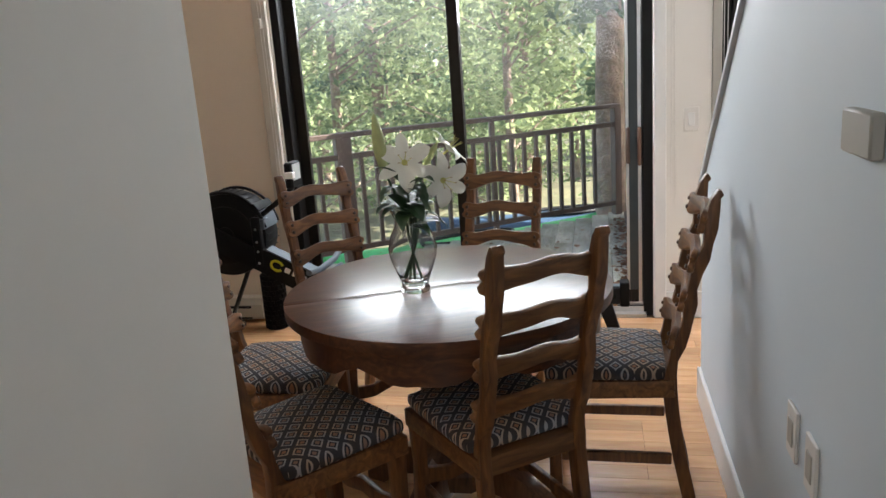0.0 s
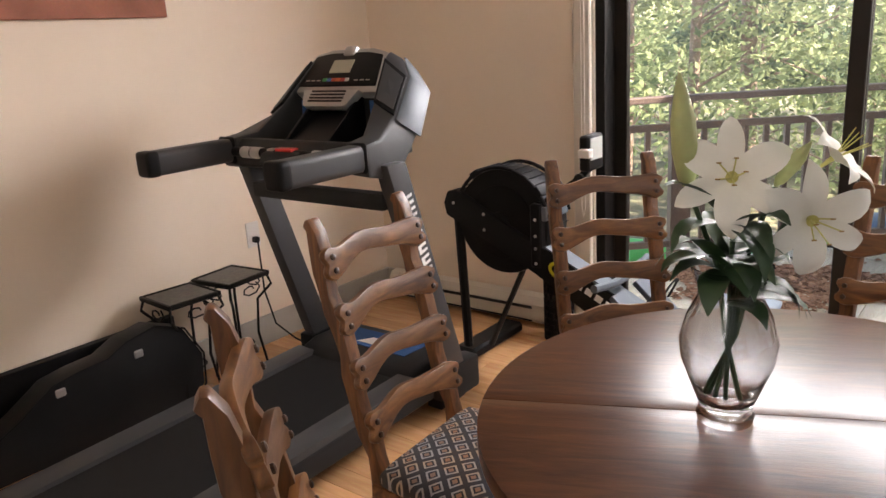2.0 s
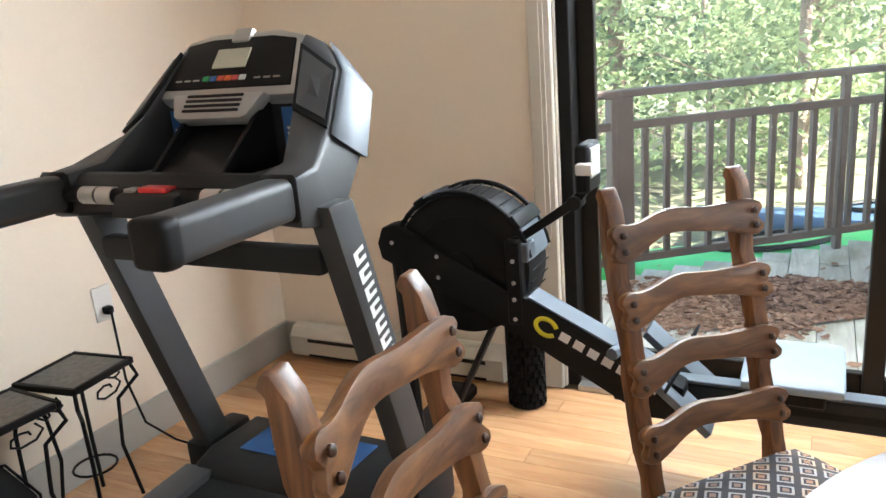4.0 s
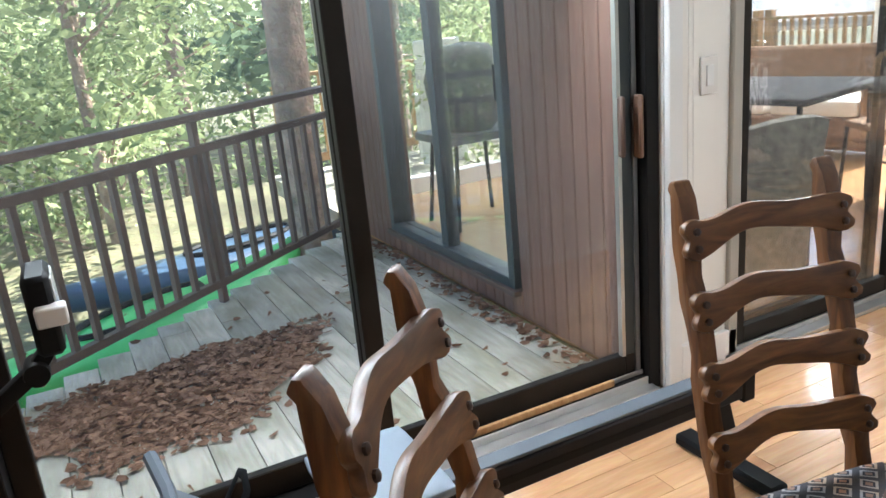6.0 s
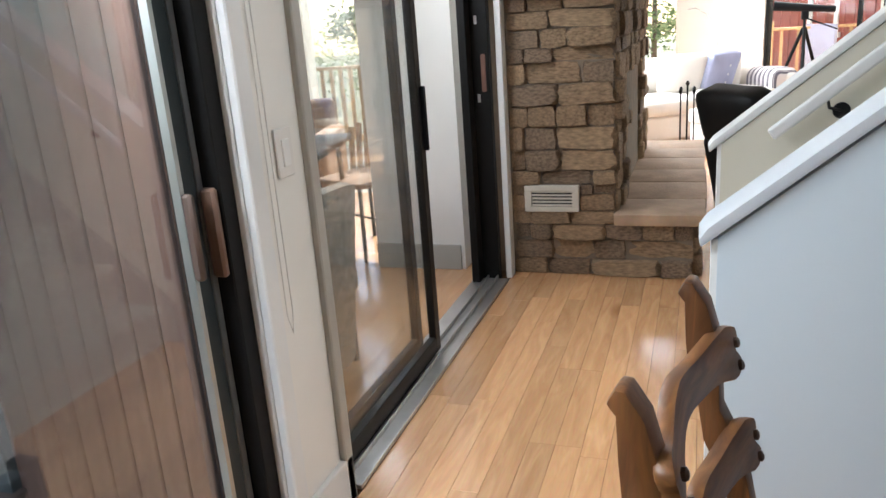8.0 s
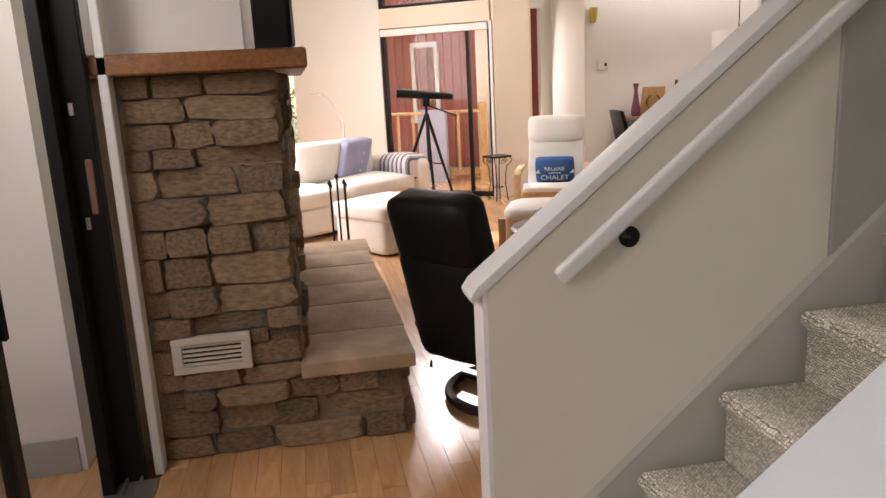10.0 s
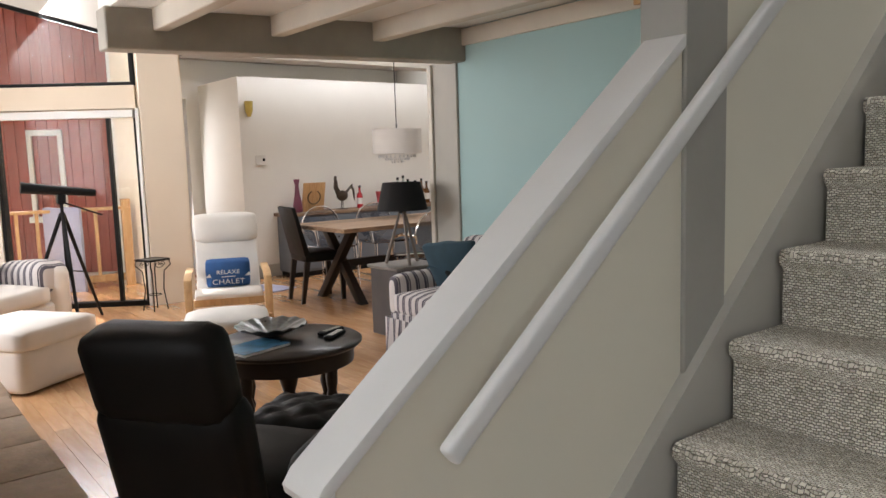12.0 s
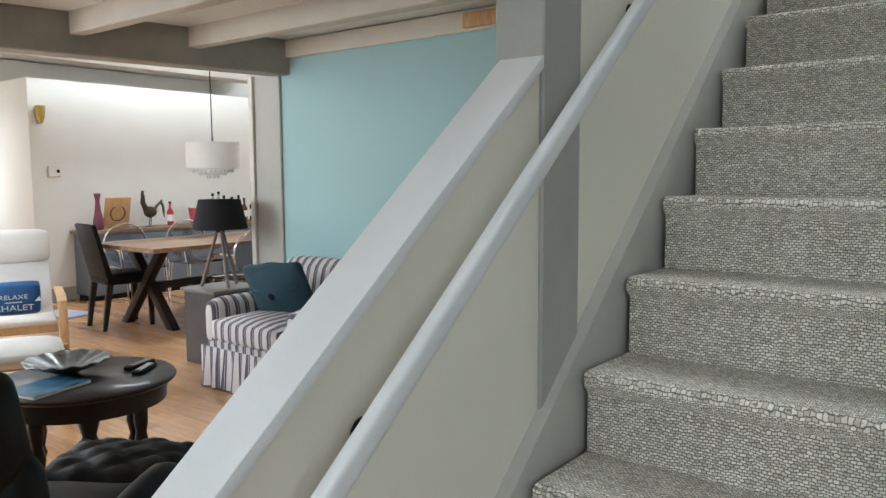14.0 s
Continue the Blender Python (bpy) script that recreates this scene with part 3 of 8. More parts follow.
# sloping caps
def cap(name, x0, x1, y0, z0, y1, label, mat):
    z1 = z0 + (y0 - y1) * CSL
    bm = slab_of([(y0, z0), (y1, z1), (y1, z1 + 0.03), (y0 - 0.012, z0 + 0.040), (y0 + 0.004, z0 + 0.016)], x1 - x0, "x", x0, bevel=0.004)
    return solo(name, bm, mat, label, "trim", kind="structure")


cap("trim_cap_near", XS - 0.014, XS + 0.112, 4.862, 0.862, 2.0, "blue grey sloping cap board on the half wall", CAP_BLUE)
cap("trim_cap_far", 2.376, 2.485, 4.838, 0.842, 3.905, "white sloping cap board on the stair wall", CAP_PAINT)
structure("trim_wall_end_near", box((XS + 0.004, 4.83, 0), (XS + 0.096, 4.842, 0.875)), WHITE_TRIM, "white end board of the half wall", "trim")
structure("trim_wall_end_far", box((2.387, 4.80, 0.0), (2.483, 4.812, 0.87)), WHITE_TRIM, "white end board of the stair wall", "trim")
structure("post_stair", box((2.375, 3.750, 0.6), (2.495, 3.912, 3.4), 0.004), POST_PAINT, "grey painted timber post in the stair wall", "post")
# stair skirting along the far wall
sk = lambda y: (NOSE - y) * slope + RISE + 0.045
structure("trim_stair_skirt", slab_of([(4.80, 0.0), (4.80, 0.145), (4.745, 0.145), (0.9, sk(0.9)), (0.9, sk(0.9) - 0.4), (4.2, 0.0)], 0.034, "x", 2.352), GREY_TRIM, "grey stair skirting board", "trim")
structure("baseboard_stair_end", box((2.34, 4.812, 0), (2.495, 4.83, 0.145), 0.002), GREY_TRIM, "grey baseboard round the wall end", "baseboard")
structure("wall_stair_top", box((1.235, -0.55, 0), (2.46, -0.4, 5.2)), STAIR_PAINT, "painted wall at the head of the stairs")
structure("ceiling_stair", boxes([((1.2, -0.55, 5.2), (2.5, 4.8, 5.3)), ((1.2, 4.72, H + 0.12), (2.5, 4.8, 5.2)), ((1.2, -0.5, 3.5), (1.235, 4.72, 5.2)), ((2.46, -0.5, 3.4), (2.5, 4.72, 5.2))]), CEILING, "white painted stairwell ceiling", "ceiling")

# living room
MY = 1.60
structure("wall_mint", box((2.46, MY - 0.14, 0), (6.0, MY, 2.36)), MINT, "mint green painted wall")
structure("trim_mint_top", box((2.46, MY + 0.001, 2.20), (5.86, MY + 0.03, 2.32), 0.004), JOIST_PAINT, "pale painted ledger along the mint wall", "trim")
structure("ceiling_living", box((2.46, MY - 0.14, 2.33), (6.5, 4.0, 2.45)), CEILING, "white plaster ceiling between painted joists", "ceiling")
bx = lambda y: 5.545 + 0.18 * y


def beam_piece(y0, y1, z0, z1, w):
    bm = bmesh.new()
    vs = grid_box(bm, (0, 0, 0), (1, 1, 1))
    for v in vs:
        y = y0 if v.co.y < 0.5 else y1
        v.co = Vector((bx(y) + (w if v.co.x > 0.5 else 0), y, z0 if v.co.z < 0.5 else z1))
    bmesh.ops.bevel(bm, geom=bm.edges[:], offset=0.008, segments=1, affect="EDGES")
    return bm


structure("beam_main", beam_piece(MY - 0.14, 4.03, 2.085, 2.335, 0.18), BEAM_PAINT, "grey painted rough timber beam with cracks", "beam")
for jy in (2.29, 3.0, 3.72):
    structure("joist", box((2.46, jy - 0.045, 2.20), (bx(jy) + 0.01, jy + 0.045, 2.34), 0.006), JOIST_PAINT, "pale painted ceiling joist", "joist")
structure("post_living", box((5.93, MY - 0.16, 0), (6.22, MY + 0.02, 2.10), 0.006), GREY_TRIM, "grey painted post at the end of the mint wall", "post")
structure("trim_post_edge", box((6.22, MY - 0.15, 0), (6.27, MY + 0.04, 2.10), 0.004), CREAM_TRIM, "worn cream edge of the post", "trim")
# dining end with a partition that stops below the ceiling
structure("wall_partition", boxes([((9.95, -1.6, 0), (10.09, 1.62, 2.40)), ((10.09, 1.50, 0), (11.2, 1.62, 2.40))]), PLASTER, "white partition wall that stops below the ceiling")
structure("wall_east", boxes([((11.3, -1.7, 0), (11.44, 1.75, 4.6)), ((11.3, 2.42, 0), (11.44, 2.66, 4.6)), ((11.3, 1.75, 2.25), (11.44, 2.42, 4.6))]), PLASTER, "white painted wall behind the partition")
structure("wall_far_south", box((2.46, -1.74, 0), (11.44, -1.6, 4.6)), PLASTER, "white painted wall")
structure("wall_pier_east", boxes([((9.05, 2.62, 0), (9.28, 3.02, 4.6)), ((9.28, 2.52, 0), (11.3, 2.66, 4.6))]), PLASTER_BEIGE, "painted pier beside the bay door")
# bay: a wall at an angle, with a glazed door and a window above it
BAY = Matrix.Translation((9.10, 3.05, 0)) @ spin_z(math.degrees(math.atan2(0.83, 0.56)))
BW = 1.36
def bay_piece(name, lo, hi, mat, label, cat="wall", bevel=0.0):
    return structure(name, box(lo, hi, bevel, BAY), mat, label, cat)


bay_piece("wall_bay_left", (BW, -0.16, 0), (2.6, 0.0, 4.6), PLASTER, "white painted wall beside the bay door")
bay_piece("wall_bay_lintel", (0, -0.16, 1.95), (BW, 0.0, 2.17), PLASTER_BEIGE, "painted lintel between door and upper window")
bm = slab_of([(0, 2.62), (BW, 3.02), (BW, 4.6), (0, 4.6)], 0.16, "y", -0.16)
bmesh.ops.transform(bm, matrix=BAY, verts=bm.verts)
structure("wall_bay_top", bm, PLASTER, "white painted wall above the slanted window")
# The gap above the dining end is invented, to go with the fill lamp.
structure("ceiling_high", boxes([((3.4, 3.92, 4.3), (6.3, 6.0, 4.42)), ((6.3, -1.7, 4.3), (7.6, 6.0, 4.42)), ((9.0, -1.7, 4.3), (11.5, 6.0, 4.42)), ((7.6, 1.0, 4.3), (9.0, 6.0, 4.42)), ((7.6, -1.7, 4.3), (9.0, -0.4, 4.42))]), CEILING, "high white ceiling", "ceiling")
structure("wall_gable", boxes([((6.4, -1.7, 2.46), (6.5, 3.92, 4.4)), ((3.4, 3.92, 2.455), (6.5, 4.0, 4.4)), ((3.4, 4.0, 2.575), (3.5, 5.98, 4.4))]), PLASTER, "white wall above the living room beam")
structure("wall_north_living", boxes([((3.5, 5.955, 0), (4.9, WN + WT + 0.02, 4.3)), ((4.9, WN, 0), (6.3, WN + WT, 4.3)), ((6.3, WN, 0), (8.5, WN + WT, 0.75)), ((6.3, WN, 2.5), (8.5, WN + WT, 4.3)), ((8.5, WN, 0), (11.3, WN + WT, 4.3))]), PLASTER, "white painted wall behind the sofa")
for i, (x0, x1) in enumerate(((9.7, 9.95), (10.6, 10.85), (8.6, 8.85))):
    structure("truss", box((x0 + 0.55, -1.6, 3.0 - 0.25 * i), (x1 + 0.55, 2.5, 3.25 - 0.25 * i), 0.006), BEAM_PAINT, "grey painted roof timber", "beam")

# ---- doors and windows ----
def sliding_panel(name, x0, x1, y, z0, z1, w, door, frame_mat=None):
    """One glazed leaf: stiles, rails and a pane."""
    fm = frame_mat or BRONZE
    t = 0.016
    leaf_ = part(name, boxes([((x0, y - t, z0), (x0 + w, y + t, z1)), ((x1 - w, y - t, z0), (x1, y + t, z1)), ((x0 + w, y - t, z0), (x1 - w, y + t, z0 + w * 1.35)), ((x0 + w, y - t, z1 - w), (x1 - w, y + t, z1))], 0.003), fm, door, smooth=None)
    pane = part("pane", box((x0 + w - 0.004, y - 0.004, z0 + w * 1.35 - 0.004), (x1 - w + 0.004, y + 0.004, z1 - w + 0.004)), GLASS, leaf_, smooth=None)
    pane.visible_shadow = False
    return leaf_


door1 = thing("sliding_door_1", pose(0, 0, 0), "wide dark bronze sliding patio door, closed, over the deck", "sliding door", kind="structure")
fx0, fx1 = -0.90, 1.13
part("door_frame", boxes([((fx0, 5.84, 0), (fx0 + 0.055, 5.97, 2.06)), ((fx1 - 0.062, 5.84, 0), (fx1, 5.97, 2.06)), ((fx0 + 0.055, 5.84, 2.0), (fx1 - 0.062, 5.97, 2.06)), ((fx0 + 0.055, 5.85, 0.0), (fx1 - 0.062, 5.97, 0.05))], 0.003), BLACK_FRAME, door1, smooth=None)
part("track", boxes([((fx0 + 0.06, 5.80, 0.0), (fx1 - 0.05, 5.848, 0.022)), ((fx0 + 0.06, 5.846, 0.02), (fx1 - 0.05, 5.852, 0.05)), ((0.1, 5.872, 0.05), (fx1 - 0.05, 5.878, 0.068))], 0.002), ALU, door1, "aluminium floor track", smooth=None)
sliding_panel("fixed_leaf", fx0 + 0.055, 0.132, 5.945, 0.05, 2.0, 0.06, door1)
lf = sliding_panel("sliding_leaf", 0.072, fx1 - 0.064, 5.905, 0.055, 2.0, 0.06, door1)
# Flat slate strip stands in for the door jamb's outer reveal.
part("stile_cover", box((1.0, 5.884, 0.135), (1.046, 5.8885, 1.94), 0.001), SLATE, lf, "slate grey jamb reveal, as a flat strip on the leaf", smooth=None)
part("weather_strip", boxes([((0.986, 5.880, 0.135), (1.0, 5.9, 1.94)), ((1.046, 5.880, 0.06), (1.064, 5.892, 1.99))]), ALU, lf, "light aluminium strip", smooth=None)
part("door_handle", box((1.043, 5.842, 0.82), (1.064, 5.878, 1.02), 0.006), surface("brown_grip", (0.16, 0.09, 0.06), 0.5), lf, "wooden grip")
part("door_handle", box((0.985, 5.858, 0.83), (1.005, 5.883, 1.02), 0.006), RAIL_PAINT, lf, "brown grip on the stile")
solo("security_bar", box((0.14, 5.856, 0.05), (0.93, 5.87, 0.075), 0.003), CEDAR, "orange wooden bar lying in the sliding door's track", "door bar")
tr = lambda n, lo, hi, mat=CREAM_TRIM, lab="painted door casing": structure(n, box(lo, hi, 0.004), mat, lab, "trim")
tr("trim_door_left", (-0.975, 5.798, 0), (-0.895, 5.822, 2.12))
tr("trim_door_right", (1.122, 5.798, 0), (1.182, 5.822, 2.12), WHITE_TRIM)
tr("trim_door_right_inner", (1.118, 5.822, 0), (1.131, 5.86, 2.06), WHITE_TRIM)
tr("trim_door_left_inner", (-0.901, 5.822, 0), (-0.888, 5.86, 2.06))
tr("trim_sunroom_left", (1.40, 5.80, 0), (1.445, 5.822, 2.12), GREY_TRIM)
tr("trim_sunroom_right", (3.40, 5.79, 0), (3.478, 5.822, 2.12), WHITE_TRIM)
structure("baseboard_west", box((XW, 2.80, 0), (XW + 0.014, 5.82, 0.14), 0.003), GREY_TRIM, "grey painted baseboard", "baseboard")
structure("baseboard_north", box((XW + 0.014, 5.806, 0), (-0.975, 5.82, 0.14), 0.003), GREY_TRIM, "grey painted baseboard", "baseboard")
structure("baseboard_pier", box((1.182, 5.80, 0), (1.44, 5.82, 0.145), 0.003), WHITE_TRIM, "white baseboard at the pier", "baseboard")
structure("baseboard_stair", box((XS - 0.014, -1.4, 0), (XS, 4.83, 0.13), 0.003), WHITE_TRIM, "white baseboard along the half wall", "baseboard")
structure("baseboard_mint", box((2.47, MY, 0), (5.93, MY + 0.014, 0.13), 0.003), WHITE_TRIM, "white baseboard", "baseboard")
structure("baseboard_partition", box((9.936, -1.5, 0), (9.95, 1.62, 0.15), 0.003), GREY_TRIM, "grey baseboard", "baseboard")

door2 = thing("sliding_door_2", pose(0, 0, 0), "black framed sliding door to the sunroom, standing partly open", "sliding door", kind="structure")
gx0, gx1 = 1.445, 3.40
part("door_frame", boxes([((gx0, 5.845, 0), (gx0 + 0.03, 5.975, 2.06)), ((gx1 - 0.05, 5.845, 0), (gx1, 5.975, 2.06)), ((gx1 - 0.13, 5.93, 0), (gx1 - 0.05, 5.97, 2.06)), ((gx0 + 0.03, 5.845, 2.0), (gx1 - 0.05, 5.975, 2.06))], 0.003), BLACK_FRAME, door2, smooth=None)
part("track", boxes([((gx0 + 0.03, 5.80, 0), (gx1 - 0.05, 5.98, 0.016)), ((gx0 + 0.03, 5.85, 0.016), (gx1 - 0.05, 5.858, 0.034)), ((gx0 + 0.03, 5.90, 0.016), (gx1 - 0.05, 5.908, 0.034))], 0.002), ALU, door2, "aluminium floor track", smooth=None)
sliding_panel("fixed_leaf", gx0 + 0.03, 2.40, 5.945, 0.03, 2.0, 0.05, door2)
l2 = sliding_panel("sliding_leaf", 1.50, 2.43, 5.88, 0.03, 2.0, 0.05, door2)
part("door_handle", box((2.40, 5.842, 0.86), (2.415, 5.864, 1.1), 0.004), BLACK, l2)
part("latch", box((gx1 - 0.055, 5.862, 0.98), (gx1 - 0.045, 5.885, 1.16), 0.004), SIDING, door2, "wooden grip on the door jamb")
for z in (0.93, 1.30):
    part("strike_plate", box((gx1 - 0.052, 5.895, z), (gx1 - 0.046, 5.91, z + 0.04), 0.002), ALU, door2)


def blind_cord(name, x, y, z0, z1, n=2):
    t = thing(name, pose(x, y, 0), "pale blind cord hanging in a loop beside a door", "blind cord", "blind cords")
    part("cord", tube([(0, 0, z1), (0.004, 0, (z0 + z1) / 2), (0.002, 0, z0 + 0.05), (0.012, -0.004, z0), (0.022, -0.004, z0 + 0.05), (0.018, 0, z1)], 0.0016, 6), WHITE_PLASTIC, t)
    for i in range(n):
        part("cord_clip", box((-0.01, -0.012, z1 - 0.2 - 0.14 * i), (0.012, 0.012, z1 - 0.15 - 0.14 * i), 0.003), CREAM_TRIM, t)
    return t


blind_cord("blind_cord", -0.935, 5.79, 0.55, 2.0)
blind_cord("blind_cord", 1.205, 5.805, 0.62, 2.0)
blind_cord("blind_cord", 1.455, 5.835, 0.5, 2.0)
sw = thing("light_switch", pose(1.305, 5.818, 1.05), "white rocker light switch on the pier", "light switch")
part("cover_plate", box((-0.037, -0.008, -0.06), (0.037, 0, 0.06), 0.003), WHITE_PLASTIC, sw)
part("rocker", box((-0.016, -0.013, -0.033), (0.016, -0.006, 0.033), 0.002), WHITE_TRIM, sw)
htr = thing("baseboard_heater", pose(-1.6, 5.806, 0.0), "long cream electric baseboard heater along the wall", "heater")
part("casing", slab_of([(-0.055, 0.015), (-0.065, 0.03), (-0.065, 0.105), (-0.04, 0.14), (-0.001, 0.15), (-0.001, 0.015)], 0.98, "x", -0.49), CREAM_TRIM, htr, smooth=None)
part("grille", box((-0.4, -0.068, 0.085), (0.42, -0.062, 0.1)), GREY_PLASTIC, htr, smooth=None)
part("vent_slot", box((-0.4, -0.068, 0.022), (0.42, -0.062, 0.03)), GREY_PLASTIC, htr, smooth=None)
out = thing("wall_outlet", pose(XW + 0.001, 4.93, 0.54), "white wall outlet with a black plug in it", "outlet")
part("cover_plate", box((0, -0.036, -0.058), (0.007, 0.036, 0.058), 0.002), WHITE_PLASTIC, out)
part("plug", box((0.007, -0.014, -0.035), (0.035, 0.014, -0.01), 0.004), BLACK, out)
part("power_cord", tube([(0.035, 0, -0.022), (0.06, -0.02, -0.03), (0.075, -0.03, -0.25), (0.09, 0.0, -0.42), (0.16, 0.05, -0.5), (0.24, 0.08, -0.532)], 0.004, 6), BLACK, out)
th = thing("wall_switch_plate", pose(XS, 3.03, 1.264), "dark grey switch box on the half wall", "switch")
part("cover_plate", box((-0.022, -0.066, -0.034), (0, 0.066, 0.034), 0.004), GREY_TRIM, th)
for yy in (3.37, 3.225):
    o_ = thing("wall_outlet", pose(XS, yy, 0.60), "white wall outlet on the half wall", "outlet", "wall outlets")
    part("cover_plate", box((-0.008, -0.036, -0.058), (0, 0.036, 0.058), 0.002), WHITE_PLASTIC, o_)
    part("socket", box((-0.011, -0.018, -0.03), (-0.006, 0.018, 0.03), 0.002), GREY_TRIM, o_)
pic = thing("wall_picture", pose(XW, 4.08, 1.50), "terracotta brown canvas picture on the wall", "picture")
part("canvas", box((0, -0.56, 0), (0.03, 0.56, 0.75), 0.004), surface("terracotta_canvas", (0.33, 0.13, 0.085), 0.85, var=0.25, size=5, grain=90, bump=0.3), pic)

# ---- deck, railing and the sunroom wing ----
DZ = 0.0
structure("deck_frame", slab_of([(-2.2, 6.0), (1.08, 6.0), (1.08, 8.68), (-0.97, 7.12), (-2.15, 6.12)], -0.25, "z", DZ - 0.04), RAIL_PAINT, "brown timber frame under the deck", "deck")
rail_a, rail_b = Vector((-0.97, 7.10, 0)), Vector((1.0, 8.60, 0))
rd = (rail_b - rail_a).normalized()
RAILING = thing("deck_railing", pose(0, 0, DZ), "brown painted wooden deck railing with square balusters", "railing")


def rail_run(a, b, pitch=0.118):
    d = (b - a)
    n_ = d.length
    d.normalize()
    m = Matrix.Translation(a) @ spin_z(math.degrees(math.atan2(d.y, d.x)))
    part("top_rail", box((-0.02, -0.045, 0.935), (n_ + 0.02, 0.045, 0.97), 0.004, m), RAIL_PAINT, RAILING)
    part("upper_rail", box((0, -0.02, 0.775), (n_, 0.02, 0.815), 0.003, m), RAIL_PAINT, RAILING)
    part("lower_rail", box((0, -0.02, 0.085), (n_, 0.02, 0.125), 0.003, m), RAIL_PAINT, RAILING)
    base_ = mesh_of("baluster", box((-0.014, -0.014, 0.125), (0.014, 0.014, 0.775)), RAIL_PAINT)
    for i in range(1, int(n_ / pitch)):
        o = new("baluster", base_)
        o.parent = RAILING
        o.matrix_basis = m @ Matrix.Translation((i * pitch, 0, 0))
    for u, hw in ((0.0, 0.042), (n_ * 0.5, 0.02), (n_, 0.035)):
        part("post", box((u - hw, -hw, 0), (u + hw, hw, 0.94), 0.004, m), RAIL_PAINT, RAILING)


rail_run(rail_a, rail_b)
rail_run(Vector((-2.1, 6.1, 0)), Vector((-1.0, 7.07, 0)))
DECKING = thing("deck", pose(0, 0, DZ), "weathered grey wooden deck boards", "deck", kind="structure")
random.seed(4)
for i in range(23):
    x = -2.1 + i * 0.1405
    end = 7.18 + (x + 0.97) * 0.761 if x > -0.97 else 7.18 + (x + 0.97) * 0.885
    cut = 7.2 + (0.35 if i % 2 else -0.3)
    for y0, y1 in ((6.0, min(cut, end)), (cut + 0.004, end)):
        if y1 - y0 > 0.08:
            o = part("deck_board", box((-0.0688, 0, -0.035), (0.0688, y1 - y0, 0.0), 0.002), DECK, DECKING)
            o.matrix_basis = Matrix.Translation((x, y0, random.uniform(-0.002, 0.0)))
random.seed(9)
# wing wall west face, with glazed opening
WX = 1.08
structure("wall_wing", boxes([((WX + 0.02, 5.99, 0), (WX + 0.14, 6.69, 2.9)), ((WX + 0.02, 6.69, 0), (WX + 0.14, 8.03, 0.14)), ((WX + 0.02, 8.03, 0), (WX + 0.14, 8.5, 2.9)), ((WX + 0.02, 6.69, 2.2), (WX + 0.14, 8.03, 2.9))]), SIDING, "brown sunroom wall")
WING = thing("wing_siding", pose(0, 0, 0), "brown stained vertical tongue and groove siding", "siding", kind="structure")
bd = mesh_of("siding_board", box((0, 0, 0), (0.02, 0.078, 2.85), 0.004), SIDING)
bs = mesh_of("siding_board", box((0, 0, 0), (0.02, 0.078, 0.12), 0.004), SIDING)
for i in range(31):
    y = 6.0 + i * 0.0815
    o = new("siding_board", bd if (y < 6.62 or y > 8.0) else bs)
    o.parent = WING
    o.matrix_basis = Matrix.Translation((WX, y, 0.005))
wdw = thing("window_wing", pose(0, 0, 0), "dark framed sliding window of the sunroom over the deck", "window", kind="structure")
part("window_frame", boxes([((WX - 0.015, 6.685, 0.13), (WX + 0.1, 6.735, 2.2)), ((WX - 0.015, 7.985, 0.13), (WX + 0.1, 8.035, 2.2)), ((WX - 0.015, 6.735, 0.13), (WX + 0.1, 7.985, 0.175)), ((WX + 0.0, 7.33, 0.175), (WX + 0.07, 7.40, 2.15)), ((WX - 0.015, 6.735, 2.15), (WX + 0.1, 7.985, 2.2))], 0.003), surface("slate_frame", (0.065, 0.08, 0.085), 0.45, 0.3), wdw, smooth=None)
part("window_sill", box((WX - 0.035, 6.66, 0.105), (WX + 0.02, 8.06, 0.132), 0.003), RAIL_PAINT, wdw, smooth=None)
for y0, y1, dx in ((6.735, 7.34, 0.02), (7.39, 7.985, 0.045)):
    pn = part("pane", box((WX + dx, y0, 0.175), (WX + dx + 0.006, y1, 2.15)), GLASS, wdw, smooth=None)
    pn.visible_shadow = False
part("handle", box((WX - 0.01, 6.742, 0.95), (WX + 0.01, 6.762, 1.1), 0.003), BLACK, wdw)

# sunroom behind the second door
structure("floor_sunroom", box((1.2, 5.98, -0.1), (5.4, 9.4, 0.0)), MAPLE, "pale maple sunroom floor", "floor")
structure("wall_sunroom_north", boxes([((1.2, 8.38, 0), (1.32, 8.5, 2.6)), ((1.2, 9.3, 0), (1.4, 9.42, 2.6)), ((2.9, 9.3, 0), (3.05, 9.42, 2.6)), ((4.5, 9.3, 0), (5.4, 9.42, 2.6)), ((1.4, 9.3, 2.15), (4.5, 9.42, 2.6)), ((1.4, 9.3, 0), (4.5, 9.42, 0.12))]), PLASTER, "white sunroom wall with large openings")
structure("wall_sunroom_pier", boxes([((3.52, 6.08, 0), (3.66, 6.6, 2.6))]), PLASTER, "white pier in the sunroom")
structure("baseboard_sunroom", box((3.506, 6.1, 0), (3.52, 6.6, 0.14), 0.002), GREY_TRIM, "grey baseboard", "baseboard")
structure("wall_sunroom_east", boxes([((5.28, 5.98, 0), (5.4, 6.5, 2.6)), ((5.28, 6.5, 2.1), (5.4, 9.3, 2.6)), ((5.28, 7.85, 0), (5.4, 7.95, 2.1)), ((3.66, 5.985, 0), (5.28, 6.08, 2.6))]), PLASTER, "white sunroom wall with window openings")
structure("wall_sunroom_west", boxes([((1.2, 8.5, 2.1), (1.3, 9.3, 2.6))]), PLASTER, "white sunroom wall")
